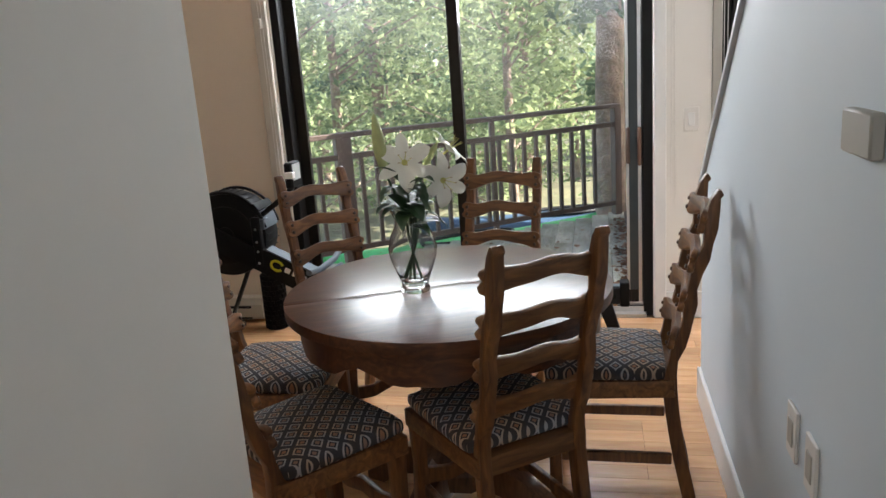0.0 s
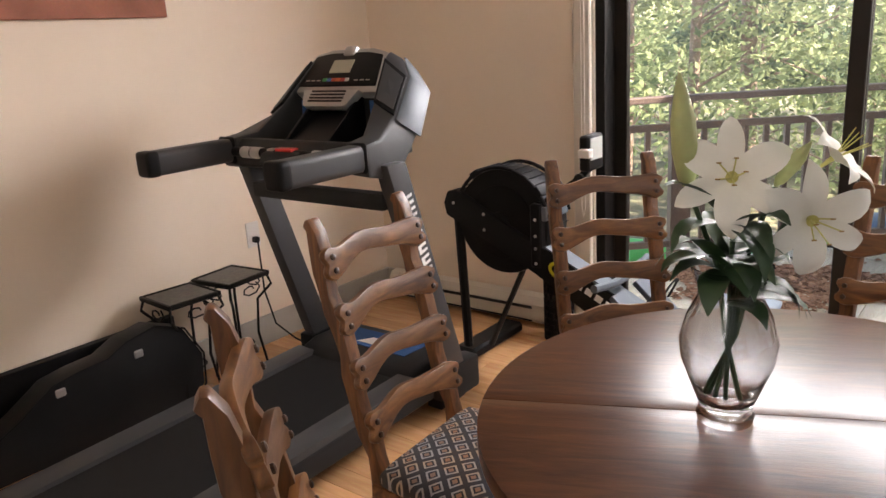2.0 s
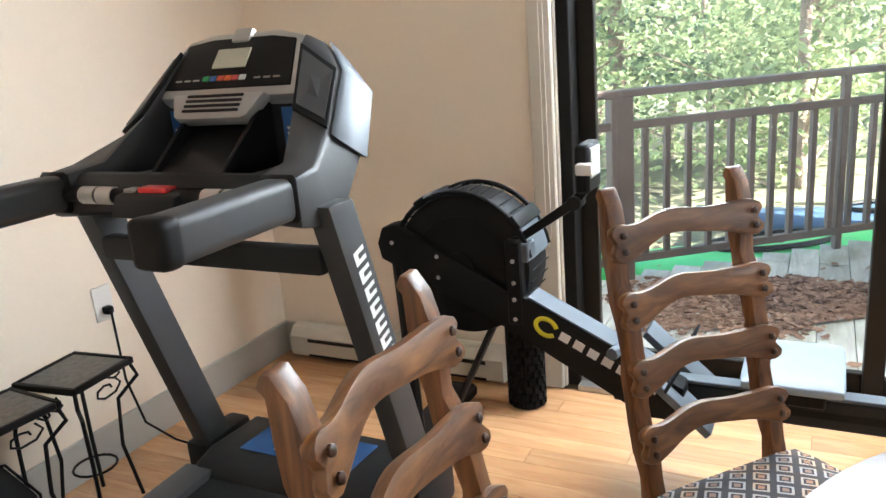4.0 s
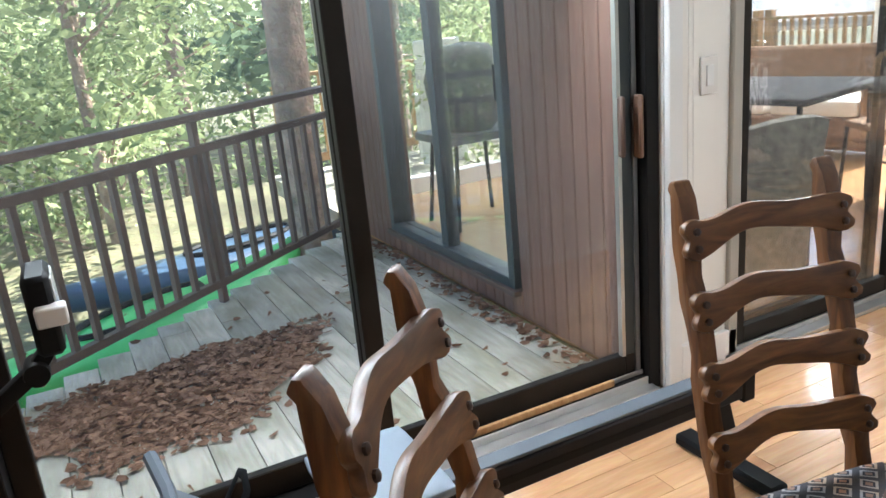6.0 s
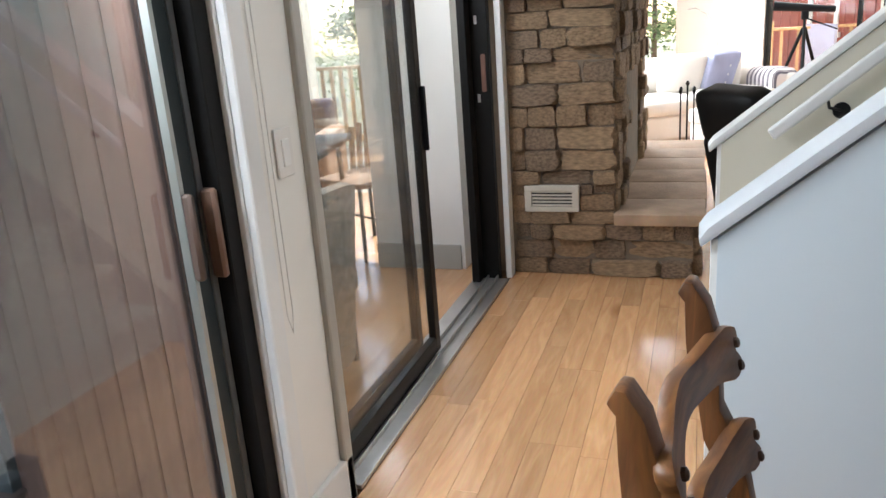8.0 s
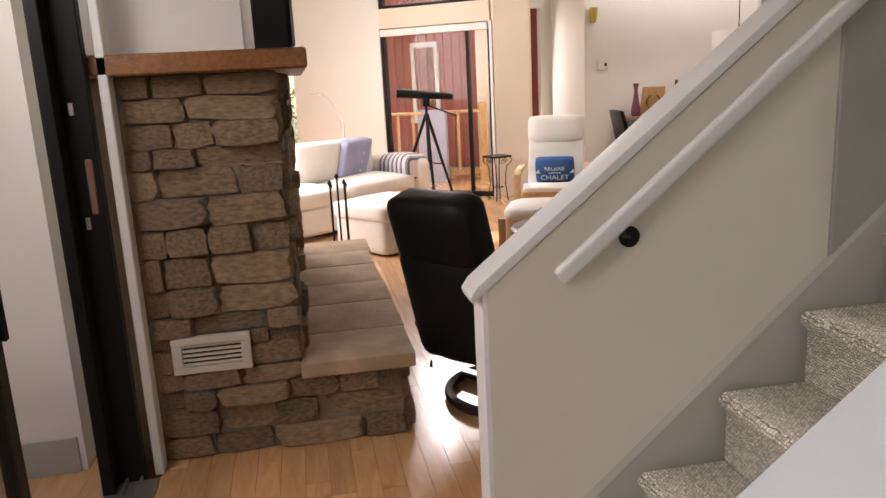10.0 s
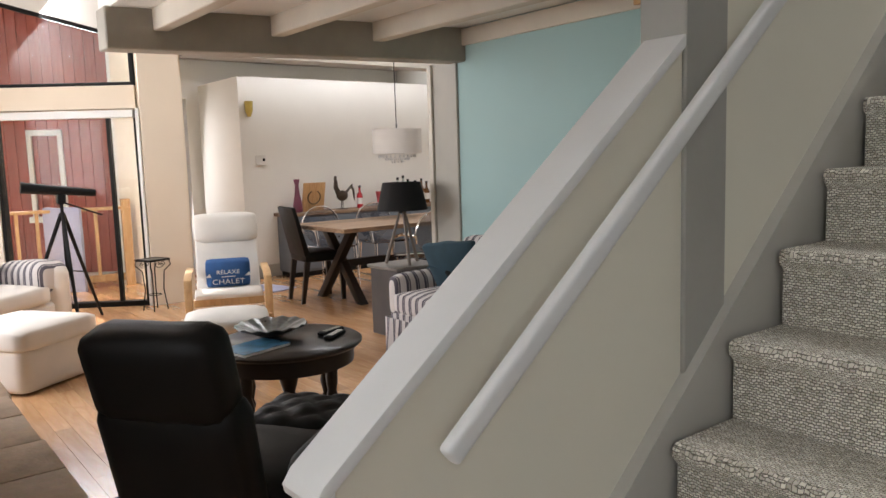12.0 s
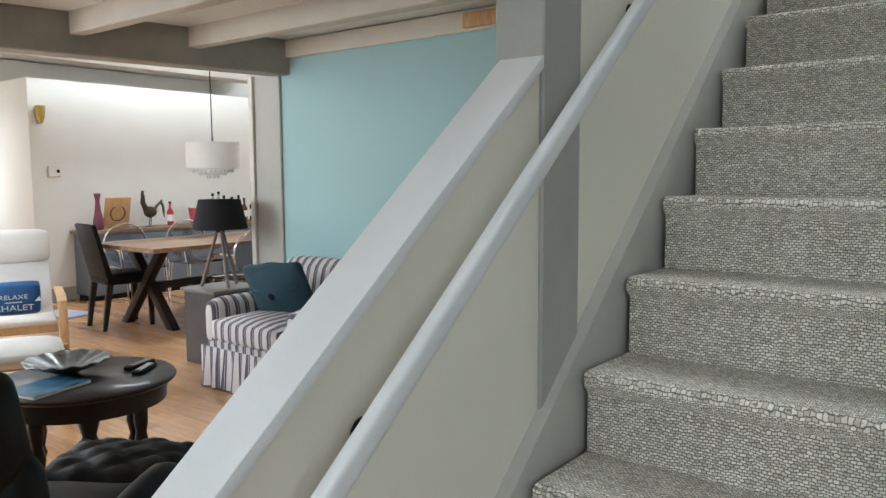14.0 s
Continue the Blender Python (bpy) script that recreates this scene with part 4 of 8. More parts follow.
structure("roof_sunroom", box((1.05, 6.0, 2.6), (5.6, 9.6, 2.75)), CEILING, "white sunroom ceiling", "ceiling")
structure("eaves", box((-3.2, 5.98, 2.45), (1.05, 6.75, 2.6)), RAIL_PAINT, "brown roof eaves over the deck", "roof")
structure("roof", box((-2.5, -1.8, 5.3), (11.8, 6.2, 5.45)), RAIL_PAINT, "roof", "roof")
structure("wall_outer_east", boxes([((-2.5, -1.8, 2.57), (-2.3, 6.2, 5.3)), ((-2.5, 6.0, 2.6), (6.4, 6.15, 5.3)), ((-2.5, -1.8, -0.2), (0.1, -1.6, 5.3)), ((0.1, -1.8, 2.45), (11.6, -1.75, 5.3))]), SIDING, "brown outer wall of the house")
WICKER = surface("grey_wicker", (0.31, 0.275, 0.225), 0.8, var=0.35, size=30, grain=120, bump=1.0, depth=0.01)
WICKER_B = surface("brown_wicker", (0.22, 0.12, 0.065), 0.8, var=0.3, size=30, grain=120, bump=1.0, depth=0.01)


def tub_chair(name, m, mat, label):
    t = thing(name, m, label, "chair")
    bm = bmesh.new()
    rows_ = []
    for a in range(-100, 101, 10):
        top = 0.78 - 0.24 * (abs(a) / 100) ** 2
        c, s_ = math.sin(radians(a)), -math.cos(radians(a))
        rows_.append([bm.verts.new((c * r, s_ * r, z)) for r, z in ((0.27, 0.06), (0.30, 0.40), (0.335, top), (0.30, top + 0.01), (0.262, 0.40), (0.24, 0.06))])
    for a, b in zip(rows_, rows_[1:]):
        for k in range(5):
            bm.faces.new((a[k], a[k + 1], b[k + 1], b[k]))
    for e in (rows_[0], rows_[-1]):
        bm.faces.new(e)
    part("back_shell", bm, mat, t, smooth=60)
    part("seat", soft_box((-0.24, -0.22, 0.30), (0.24, 0.27, 0.42), 0.02), mat, t)
    for x in (-0.2, 0.2):
        for y in (-0.18, 0.2):
            part("leg", tube([(x, y, 0), (x, y, 0.31)], 0.016, 8), GREY_PLASTIC, t)
    return t


tub_chair("wicker_chair", facing(2.16, 6.42, 0, 0.2, 1), WICKER, "grey woven wicker tub chair in the sunroom")
ws = thing("wicker_sofa", facing(4.75, 8.3, 0, -1, -0.25), "brown wicker sofa with white seat cushions in the sunroom", "sofa")
part("base", box((-0.75, -0.35, 0.08), (0.75, 0.35, 0.32), 0.02), WICKER_B, ws)
part("backrest", box((-0.75, -0.40, 0.08), (0.75, -0.30, 0.80), 0.03), WICKER_B, ws)
for sx in (-1, 1):
    part("armrest", box((sx * 0.75 - 0.06, -0.38, 0.08), (sx * 0.75 + 0.06, 0.36, 0.6), 0.03), WICKER_B, ws)
    part("seat_cushion", soft_box((sx * 0.35 - 0.33, -0.29, 0.32), (sx * 0.35 + 0.33, 0.34, 0.45), 0.02), LINEN, ws)
tb = thing("sunroom_table", pose(3.2, 7.15, 0, 0, 0, 12), "dark topped table on black metal legs in the sunroom", "table")
part("tabletop", box((-0.5, -0.45, 0.70), (0.5, 0.45, 0.735), 0.008), surface("dull_dark_wood", (0.05, 0.035, 0.028), 0.75, var=0.25, size=8, grain=60, bump=0.2), tb)
for x in (-0.44, 0.44):
    for y in (-0.39, 0.39):
        part("leg", tube([(x, y, 0), (x * 0.96, y * 0.96, 0.70)], 0.016, 8), IRON, tb)


def cafe_chair(name, m, mat, label):
    t = thing(name, m, label, "chair", "sunroom dining chairs")
    part("seat", soft_box((-0.21, -0.21, 0.42), (0.21, 0.21, 0.47), 0.01), mat, t)
    bm = bmesh.new()
    for i in range(13):
        a = -1.2 + 2.4 * i / 12
        add_tube(bm, [(0.24 * math.sin(a), -0.02 - 0.22 * math.cos(a), 0.45), (0.26 * math.sin(a), -0.04 - 0.25 * math.cos(a), 0.80 - 0.05 * a * a)], 0.02, 6)
    part("backrest", bm, mat, t)
    for x in (-0.19, 0.19):
        for y in (-0.19, 0.19):
            part("leg", tube([(x * 1.1, y * 1.1, 0), (x, y, 0.43)], 0.012, 8), IRON, t)
    part("stretcher", tube([(-0.2, 0, 0.2), (0.2, 0, 0.2)], 0.008, 6), IRON, t)
    return t


cafe_chair("rattan_chair", facing(3.85, 6.8, 0, -1, 0.5), WICKER_B, "brown rattan chair with iron legs at the sunroom table")
cafe_chair("rattan_chair", facing(3.0, 7.85, 0, 0.1, -1), WICKER_B, "brown rattan chair with iron legs at the sunroom table")
cafe_chair("rattan_chair", facing(2.55, 7.35, 0, 1, -0.2), WICKER_B, "brown rattan chair with iron legs at the sunroom table")
tub_chair("wicker_armchair", facing(3.55, 8.35, 0, -0.4, -1), WICKER_B, "brown wicker armchair with a pale seat in the sunroom")
wc = thing("seat_pad", facing(3.55, 8.35, 0.42, -0.4, -1), "white seat pad on a wicker armchair", "cushion")
part("pad", soft_box((-0.2, -0.18, 0.0), (0.2, 0.22, 0.07), 0.015), LINEN, wc)
# white boat-like thing, built as a balcony bar chair, and a garden tent beyond
wbc = thing("bar_chair", facing(2.78, 10.7, -0.05, 0.3, 1), "white boat-like thing beyond the sunroom, built in the form of a high chair", "chair")
part("backrest", box((-0.22, -0.2, 0.80), (0.22, -0.17, 1.16), 0.01), WHITE_TRIM, wbc)
part("seat", box((-0.22, -0.2, 0.62), (0.22, 0.2, 0.66), 0.01), WHITE_TRIM, wbc)
for x in (-0.17, 0.17):
    part("leg", box((x - 0.05, -0.2, 0.0), (x + 0.05, -0.165, 0.80), 0.006), WHITE_TRIM, wbc)
    part("leg", box((x - 0.03, 0.16, 0.0), (x + 0.03, 0.195, 0.62), 0.006), WHITE_TRIM, wbc)
tent = thing("garden_tent", pose(10.6, 12.9, -2.6, 0, 0, 30), "garden tent with a white canopy and a pink side wall", "tent")
part("canopy", loft([[(x, y, z) for x, y in ((-w, -w), (w, -w), (w, w), (-w, w))] for w, z in ((1.5, 3.22), (1.5, 3.36), (0.05, 4.3))]), LINEN, tent, smooth=None)
part("side_wall", box((-1.48, -1.48, 2.2), (1.48, -1.45, 3.22)), surface("pink_canvas", (0.55, 0.13, 0.22), 0.8, var=0.1), tent, smooth=None)
for x in (-1.45, 1.45):
    for y in (-1.42, 1.45):
        part("pole", tube([(x, y, 0), (x, y, 3.3)], 0.03, 8), ALU, tent)
bq = thing("covered_barbecue", pose(1.78, 8.28, 0), "round barbecue under a dark grey cover on a stand", "barbecue")
part("cover", lathe([(0.05, 1.14), (0.16, 1.12), (0.24, 1.04), (0.27, 0.92), (0.25, 0.78), (0.2, 0.66), (0.15, 0.60)], 20), surface("grey_cover", (0.07, 0.085, 0.09), 0.7, var=0.25, size=8, bump=0.5, depth=0.01), bq)
part("stand", boxes([((-0.28, -0.24, 0.55), (0.28, 0.24, 0.6))], 0.004), STEEL_BLUE, bq)
for x in (-0.24, 0.24):
    for y in (-0.2, 0.2):
        part("leg", tube([(x, y, 0), (x * 0.8, y * 0.8, 0.56)], 0.014, 8), IRON, bq)
# balcony beyond the sunroom and beyond the bay door
def wood_rail(name, a, b, label, zb=0.0, pitch=0.12):
    t = thing(name, pose(0, 0, zb), label, "railing")
    a, b = Vector((*a, 0)), Vector((*b, 0))
    d = b - a
    n_ = d.length
    m = Matrix.Translation(a) @ spin_z(math.degrees(math.atan2(d.y, d.x)))
    part("top_rail", box((0, -0.06, 0.93), (n_, 0.06, 0.965), 0.004, m), CEDAR, t)
    part("lower_rail", box((0, -0.02, 0.1), (n_, 0.02, 0.18), 0.003, m), CEDAR, t)
    me = mesh_of("baluster", box((-0.018, -0.018, 0.18), (0.018, 0.018, 0.93)), CEDAR)
    for i in range(1, int(n_ / pitch)):
        o = new("baluster", me)
        o.parent = t
        o.matrix_basis = m @ Matrix.Translation((i * pitch, 0, 0))
    for u in (0.05, n_ - 0.05):
        part("post", box((u - 0.05, -0.05, 0), (u + 0.05, 0.05, 1.05), 0.005, m), CEDAR, t)
    return t


structure("balcony_floor", boxes([((1.2, 9.42, -0.2), (8.0, 11.4, -0.05)), ((5.4, 5.98, -0.2), (8.0, 9.42, -0.05))]), DECK, "weathered wooden balcony floor", "balcony")
wood_rail("balcony_railing", (1.3, 11.2), (7.8, 11.2), "pale cedar balcony railing", -0.05)
wood_rail("balcony_railing", (7.8, 6.4), (7.8, 11.1), "pale cedar balcony railing", -0.05)
structure("terrace_floor", box((0.0, -3.2, -0.2), (3.0, -0.16, -0.03), 0, BAY), DECK, "wooden terrace floor outside the bay door", "terrace")
ba = BAY @ Vector((BW + 0.5, -0.9, 0))
bb_ = BAY @ Vector((0.62, -1.5, 0))
wood_rail("terrace_railing", (ba.x, ba.y), (bb_.x, bb_.y), "pale cedar terrace railing with stout posts", -0.03, 0.2)
cl = thing("hanging_towel", BAY @ pose(BW - 0.12, -1.03, 0.50), "blue grey towel hanging over the terrace railing", "towel")
part("cloth", soft_box((-0.2, -0.13, -0.5), (0.2, -0.05, 0.46), 0.01, 6, 0.01, wrinkle=0.02), LAVENDER, cl)
neighbour = thing("red_house", BAY @ pose(1.42, -3.0, 0), "red stained house with vertical siding and a white window", "house")
part("wall", box((-1.6, -0.3, -2.6), (1.75, 0, 5.6)), RED_SIDING, neighbour, smooth=None)
bmr = bmesh.new()
for i in range(23):
    grid_box(bmr, (-1.55 + i * 0.14, 0.0, -2.6), (-1.55 + i * 0.14 + 0.03, 0.03, 5.6))
part("batten", bmr, RED_SIDING, neighbour, "red battens", smooth=None)
wn2 = part("window", boxes([((0.5, 0.0, 0.75), (0.56, 0.05, 1.9)), ((0.9, 0.0, 0.75), (0.96, 0.05, 1.9)), ((0.5, 0.0, 1.84), (0.96, 0.05, 1.92)), ((0.46, 0.0, 0.68), (1.0, 0.08, 0.76))], 0.004), WHITE_TRIM, neighbour, "white window surround", smooth=None)
part("pane", box((0.56, 0.01, 0.76), (0.9, 0.02, 1.84)), GLASS, wn2, smooth=None)
part("corner_board", box((-0.55, 0.0, -0.4), (-0.42, 0.06, 5.6), 0.004), RED_SIDING, neighbour, smooth=None)
# bay door and its upper window
bdoor = thing("bay_door", BAY, "tall glazed patio door with a dark frame in the living room bay", "patio door", kind="structure")
part("door_frame", boxes([((0, -0.12, 0), (0.035, -0.02, 1.93)), ((BW - 0.035, -0.12, 0), (BW, -0.02, 1.93)), ((0.035, -0.12, 1.88), (BW - 0.035, -0.02, 1.93)), ((0.035, -0.12, 0), (BW - 0.035, -0.02, 0.05)), ((0.27, -0.1, 0.05), (0.305, -0.04, 1.88))], 0.003), BLACK_FRAME, bdoor, smooth=None)
pn = part("pane", box((0.035, -0.075, 0.05), (BW - 0.035, -0.069, 1.88)), GLASS, bdoor, smooth=None)
pn.visible_shadow = False
part("blind_box", box((0.02, -0.03, 1.86), (BW - 0.02, 0.03, 1.935), 0.006), WHITE_TRIM, bdoor, "white rolled-up blind")
part("side_trim", box((-0.03, -0.02, 0), (0.0, 0.02, 1.95)), WHITE_TRIM, bdoor, smooth=None)
bwin = thing("bay_window", BAY, "slant-topped dark framed window above the bay door", "window", kind="structure")
part("window_frame", boxes([((0, -0.12, 2.17), (0.04, -0.02, 2.65)), ((BW - 0.04, -0.12, 2.17), (BW, -0.02, 3.02)), ((0.04, -0.12, 2.17), (BW - 0.04, -0.02, 2.205))], 0.003), BLACK_FRAME, bwin, smooth=None)
bmt = slab_of([(0, 2.58), (BW, 2.98), (BW, 3.02), (0, 2.62)], 0.1, "y", -0.12)
part("top_bar", bmt, BLACK_FRAME, bwin, smooth=None)
pn = part("pane", slab_of([(0.04, 2.2), (BW - 0.04, 2.2), (BW - 0.04, 2.97), (0.04, 2.6)], 0.006, "y", -0.075), GLASS, bwin, smooth=None)
pn.visible_shadow = False
lwin = thing("living_window", pose(0, 0, 0), "white framed living room window", "window", kind="structure")
part("window_frame", boxes([((6.3, 5.86, 0.75), (6.36, 5.96, 2.5)), ((8.44, 5.86, 0.75), (8.5, 5.96, 2.5)), ((6.36, 5.86, 0.75), (8.44, 5.96, 0.81)), ((6.36, 5.86, 2.44), (8.44, 5.96, 2.5)), ((7.37, 5.86, 0.81), (7.43, 5.96, 2.44))], 0.003), WHITE_TRIM, lwin, smooth=None)
pn = part("pane", box((6.36, 5.905, 0.81), (8.44, 5.911, 2.44)), GLASS, lwin, smooth=None)
pn.visible_shadow = False

# ---- forest ----
structure("ground", None or slab_of([(-90, -90), (110, -90), (110, 110), (-90, 110)], -0.3, "z", -2.6), SOIL, "leafy forest floor", "ground")


def crown_mesh(name, mat, n_, shape, size):
    verts, faces = [], []
    for _ in range(n_):
        p = shape()
        if p is None:
            continue
        a = Vector((random.gauss(0, 1), random.gauss(0, 1), random.gauss(0, 0.6))).normalized()
        b = a.cross(Vector((random.gauss(0, 1), random.gauss(0, 1), random.gauss(0, 1)))).normalized()
        s_ = size * random.uniform(0.6, 1.4)
        k = len(verts)
        for u, w in ((-1, 0), (0, -0.42), (1, 0), (0, 0.42)):
            verts.append(p + a * u * s_ + b * w * s_)
        faces.append((k, k + 1, k + 2, k + 3))
    me = bpy.data.meshes.new(name)
    me.from_pydata([tuple(v) for v in verts], [], faces)
    me.materials.append(mat)
    return me


def make_tree(kind, seed, height, spread, r0):
    random.seed(seed)
    t = thing("maple_tree" if kind == "maple" else "fir_tree", pose(0, 0, -40), "slender broadleaf tree with bright green leaves" if kind == "maple" else "tall dark green fir with a straight trunk", "tree", "trees behind the deck")
    lean = (random.uniform(-0.4, 0.4), random.uniform(-0.3, 0.3))
    pts = [(lean[0] * u ** 1.5 + 0.05 * math.sin(5 * u + seed), lean[1] * u ** 1.5, height * u) for u in (0, 0.15, 0.3, 0.45, 0.6, 0.75, 0.9, 1.0)]
    part("trunk", tube(pts, r0, 9, r0 * 0.2), BARK, t, smooth=70)
    limbs, ends = bmesh.new(), []
    for i in range(22 if kind == "maple" else 30):
        u = random.uniform(0.22, 0.95)
        a = random.uniform(0, 6.28)
        ln = spread * (1.05 - u * (0.5 if kind == "maple" else 0.85)) * random.uniform(0.6, 1)
        base = Vector((lean[0] * u ** 1.5, lean[1] * u ** 1.5, height * u))
        rise = 0.5 if kind == "maple" else -0.12
        tip = base + Vector((math.cos(a) * ln, math.sin(a) * ln, ln * rise))
        add_tube(limbs, [base, (base + tip) / 2 + Vector((0, 0, 0.06)), tip], r0 * 0.2, 5, 0.008)
        ends.append((base, tip))
    part("limbs", limbs, BARK, t)
    if kind == "maple":
        def shape():
            b, e = random.choice(ends)
            p = b.lerp(e, random.uniform(0.35, 1.1))
            return p + Vector((random.gauss(0, 0.36), random.gauss(0, 0.36), random.gauss(0, 0.22)))
        me = crown_mesh("crown", LEAF_MAPLE, 5200, shape, 0.066)
    else:
        def shape():
            b, e = random.choice(ends)
            f_ = random.uniform(0.15, 1.05)
            p = b.lerp(e, f_)
            return p + Vector((random.gauss(0, 0.14), random.gauss(0, 0.14), random.gauss(-0.05, 0.07)))
        me = crown_mesh("crown", LEAF_FIR, 6000, shape, 0.07)
    o = new("crown", me)
    o.parent = t
    return t


protos = [make_tree("maple", 11, 9.5, 2.3, 0.10), make_tree("maple", 12, 8.5, 2.0, 0.085), make_tree("fir", 13, 12.0, 2.2, 0.17), make_tree("maple", 14, 7.0, 2.2, 0.06)]
spots = [(0.99, 9.35, 2, 1.05), (-0.23, 11.8, 1, 1.0), (-2.95, 12.7, 0, 1.0), (-3.3, 11.4, 1, 1.0), (-2.7, 14.2, 2, 0.9), (-0.2, 13.2, 0, 1.0)]
random.seed(21)
for i in range(52):
    a = random.uniform(-8, 9)
    r = random.uniform(8.0, 26.0)
    x, y = a * (0.5 + r / 16), 8.6 + r
    if any((x - s_[0]) ** 2 + (y - s_[1]) ** 2 < 1.4 for s_ in spots) or (y < 13 and 1.5 < x < 9):
        continue
    spots.append((x, y, random.choice((0, 1, 3, 3, 0, 2)), random.uniform(0.8, 1.3)))
for i in range(16):
    spots.append((random.uniform(13, 26), random.choice((random.uniform(-7, -1), random.uniform(5.5, 14))), random.choice((0, 1, 3, 2)), random.uniform(0.9, 1.4)))
for i in range(3):
    spots.append((random.uniform(-7, 3.5), random.uniform(9.6, 13.5), 3, random.uniform(0.55, 0.8)))
used = set()
for x, y, k, sc in spots:
    m = Matrix.Translation((x, y, -2.65)) @ spin_z(random.uniform(0, 360)) @ Matrix.Scale(sc, 4)
    if k not in used:
        protos[k].matrix_basis = m
        used.add(k)
    else:
        c_ = protos[k].copy()
        scene.collection.objects.link(c_)
        c_.matrix_basis = m
        for o in protos[k].children:
            d_ = o.copy()
            scene.collection.objects.link(d_)
            d_.parent = c_
# undergrowth and dry leaves
random.seed(5)
def bush():
    x, y = random.uniform(-14, 9), 9.3 + abs(random.gauss(0, 7))
    return Vector((x, y, -2.6 + abs(random.gauss(0, 0.7))))
tagged(new("undergrowth", crown_mesh("undergrowth", LEAF_MAPLE, 22000, bush, 0.085)), "low green undergrowth between the trees", "undergrowth", kind="stuff")
def back_wood():
    a = random.uniform(-0.75, 0.75)
    r = random.uniform(24, 34)
    return Vector((r * math.sin(a) * 1.3, 6 + r * math.cos(a), -2.5 + abs(random.gauss(0, 1)) * 5.5))
tagged(new("far_woods", crown_mesh("far_woods", LEAF_MAPLE, 15000, back_wood, 0.2)), "dense green woods further off", "woods", kind="stuff")


def pile():
    a = random.uniform(0, 6.28)
    edge = 1.0 + 0.16 * math.sin(3 * a + 1) + 0.10 * math.sin(7 * a)
    r = edge * math.sqrt(random.random()) * random.choice((0.92, 0.92, 1.0, 1.12))
    u, w = 0.60 * r * math.cos(a), 0.36 * r * math.sin(a)
    return Vector((-0.33 + u * 0.93 - w * 0.36, 6.88 + u * 0.36 + w * 0.93, DZ + 0.006 + 0.055 * max(0, 1 - r) * random.random()))
lv, lf_ = [], []
def dry(p, s_):
    q = Matrix.Rotation(random.uniform(0, 6.28), 3, "Z") @ Matrix.Rotation(random.gauss(0, 0.45), 3, "X")
    k = len(lv)
    for u, w, h in ((-1, 0, 0.15), (-0.3, -0.6, 0), (0.6, -0.45, 0.1), (1.1, 0, 0.3), (0.6, 0.5, 0.05), (-0.3, 0.6, 0.12)):
        c_ = p + q @ Vector((u * s_, w * s_, h * s_))
        lv.append((c_.x, c_.y, max(c_.z, DZ + 0.003)))
    lf_.append(tuple(range(k, k + 6)))
for _ in range(5200):
    p = pile()
    if p:
        dry(p, random.uniform(0.013, 0.026))
for _ in range(260):
    dry(Vector((WX - 0.03 - abs(random.gauss(0, 0.05)), random.uniform(6.1, 8.4), DZ + 0.008)), random.uniform(0.012, 0.028))
for _ in range(60):
    dry(Vector((random.uniform(-1.2, 1.0), random.uniform(6.1, 8.0), DZ + 0.006)), random.uniform(0.015, 0.03))
me = bpy.data.meshes.new("leaf_pile")
me.from_pydata(lv, [], lf_)
me.materials.append(LEAF_DRY)
tagged(new("leaf_pile", me), "pile of dry brown leaves on the deck", "leaves", kind="stuff")


def kayak(m, color, label):
    t = thing("kayak", m, label, "kayak", "boats behind the deck")
    bm = bmesh.new()
    rows_ = []
    for i in range(13):
        u = -1 + 2 * i / 12
        w = 0.30 * (1 - abs(u) ** 2.2) + 0.01
        rows_.append([bm.verts.new((u * 1.5, w * math.cos(a), 0.17 + 0.12 * u * u + 0.15 * math.sin(a) * (1 - 0.4 * abs(u)))) for a in (2 * math.pi * k / 12 for k in range(12))])
    for a, b in zip(rows_, rows_[1:]):
        for k in range(12):
            bm.faces.new((a[k], a[(k + 1) % 12], b[(k + 1) % 12], b[k]))
    bm.faces.new(rows_[0][::-1]), bm.faces.new(rows_[-1])
    part("hull", bm, surface("kayak_" + label.split()[1], color, 0.35, var=0.05), t, smooth=60)
    part("cockpit_rim", tube([(0.45 * math.cos(a), 0.17 * math.sin(a), 0.315) for a in (2 * math.pi * k / 20 for k in range(21))], 0.02, 6), BLACK, t)
    return t


structure("ground_bank", box((-6, 8.3, -2.62), (4.2, 13.5, -0.5)), SOIL, "sloping bank below the deck", "ground")
kayak(Matrix.Translation((-0.35, 8.62, -0.5)) @ spin_z(32), (0.07, 0.50, 0.13), "bright green kayak lying beyond the deck railing")
kayak(Matrix.Translation((0.5, 9.75, -0.5)) @ spin_z(18), (0.05, 0.09, 0.15), "dark blue kayak lying under the trees")

# ---- dining corner ----
BOLT = surface("dark_bolt", (0.05, 0.022, 0.01), 0.3, var=0.1)


def slat_outline(w, h, arch):
    """A carved ladder-back slat: waist in the middle, two lobes at each end."""
    up, lo = [], []
    for i in range(25):
        u = -1 + 2 * i / 24
        x = u * w / 2
        mid = arch * (math.cos(u * math.pi) * 0.5 + 0.15 * math.sin(u * math.pi * 2.0))
        half = h / 2 * (0.72 + 0.5 * abs(u) ** 3)
        if abs(u) > 0.93:
            half *= 0.86
        up.append((x, mid + half)), lo.append((x, mid - half))
    e = w / 2
    ym = arch * -0.5
    right = [(e + 0.012, ym + h * 0.42), (e + 0.016, ym + h * 0.25), (e + 0.004, ym), (e + 0.016, ym - h * 0.25), (e + 0.012, ym - h * 0.42)]
    left = [(-x, z) for x, z in right[::-1]]
    return up + right + lo[::-1] + left


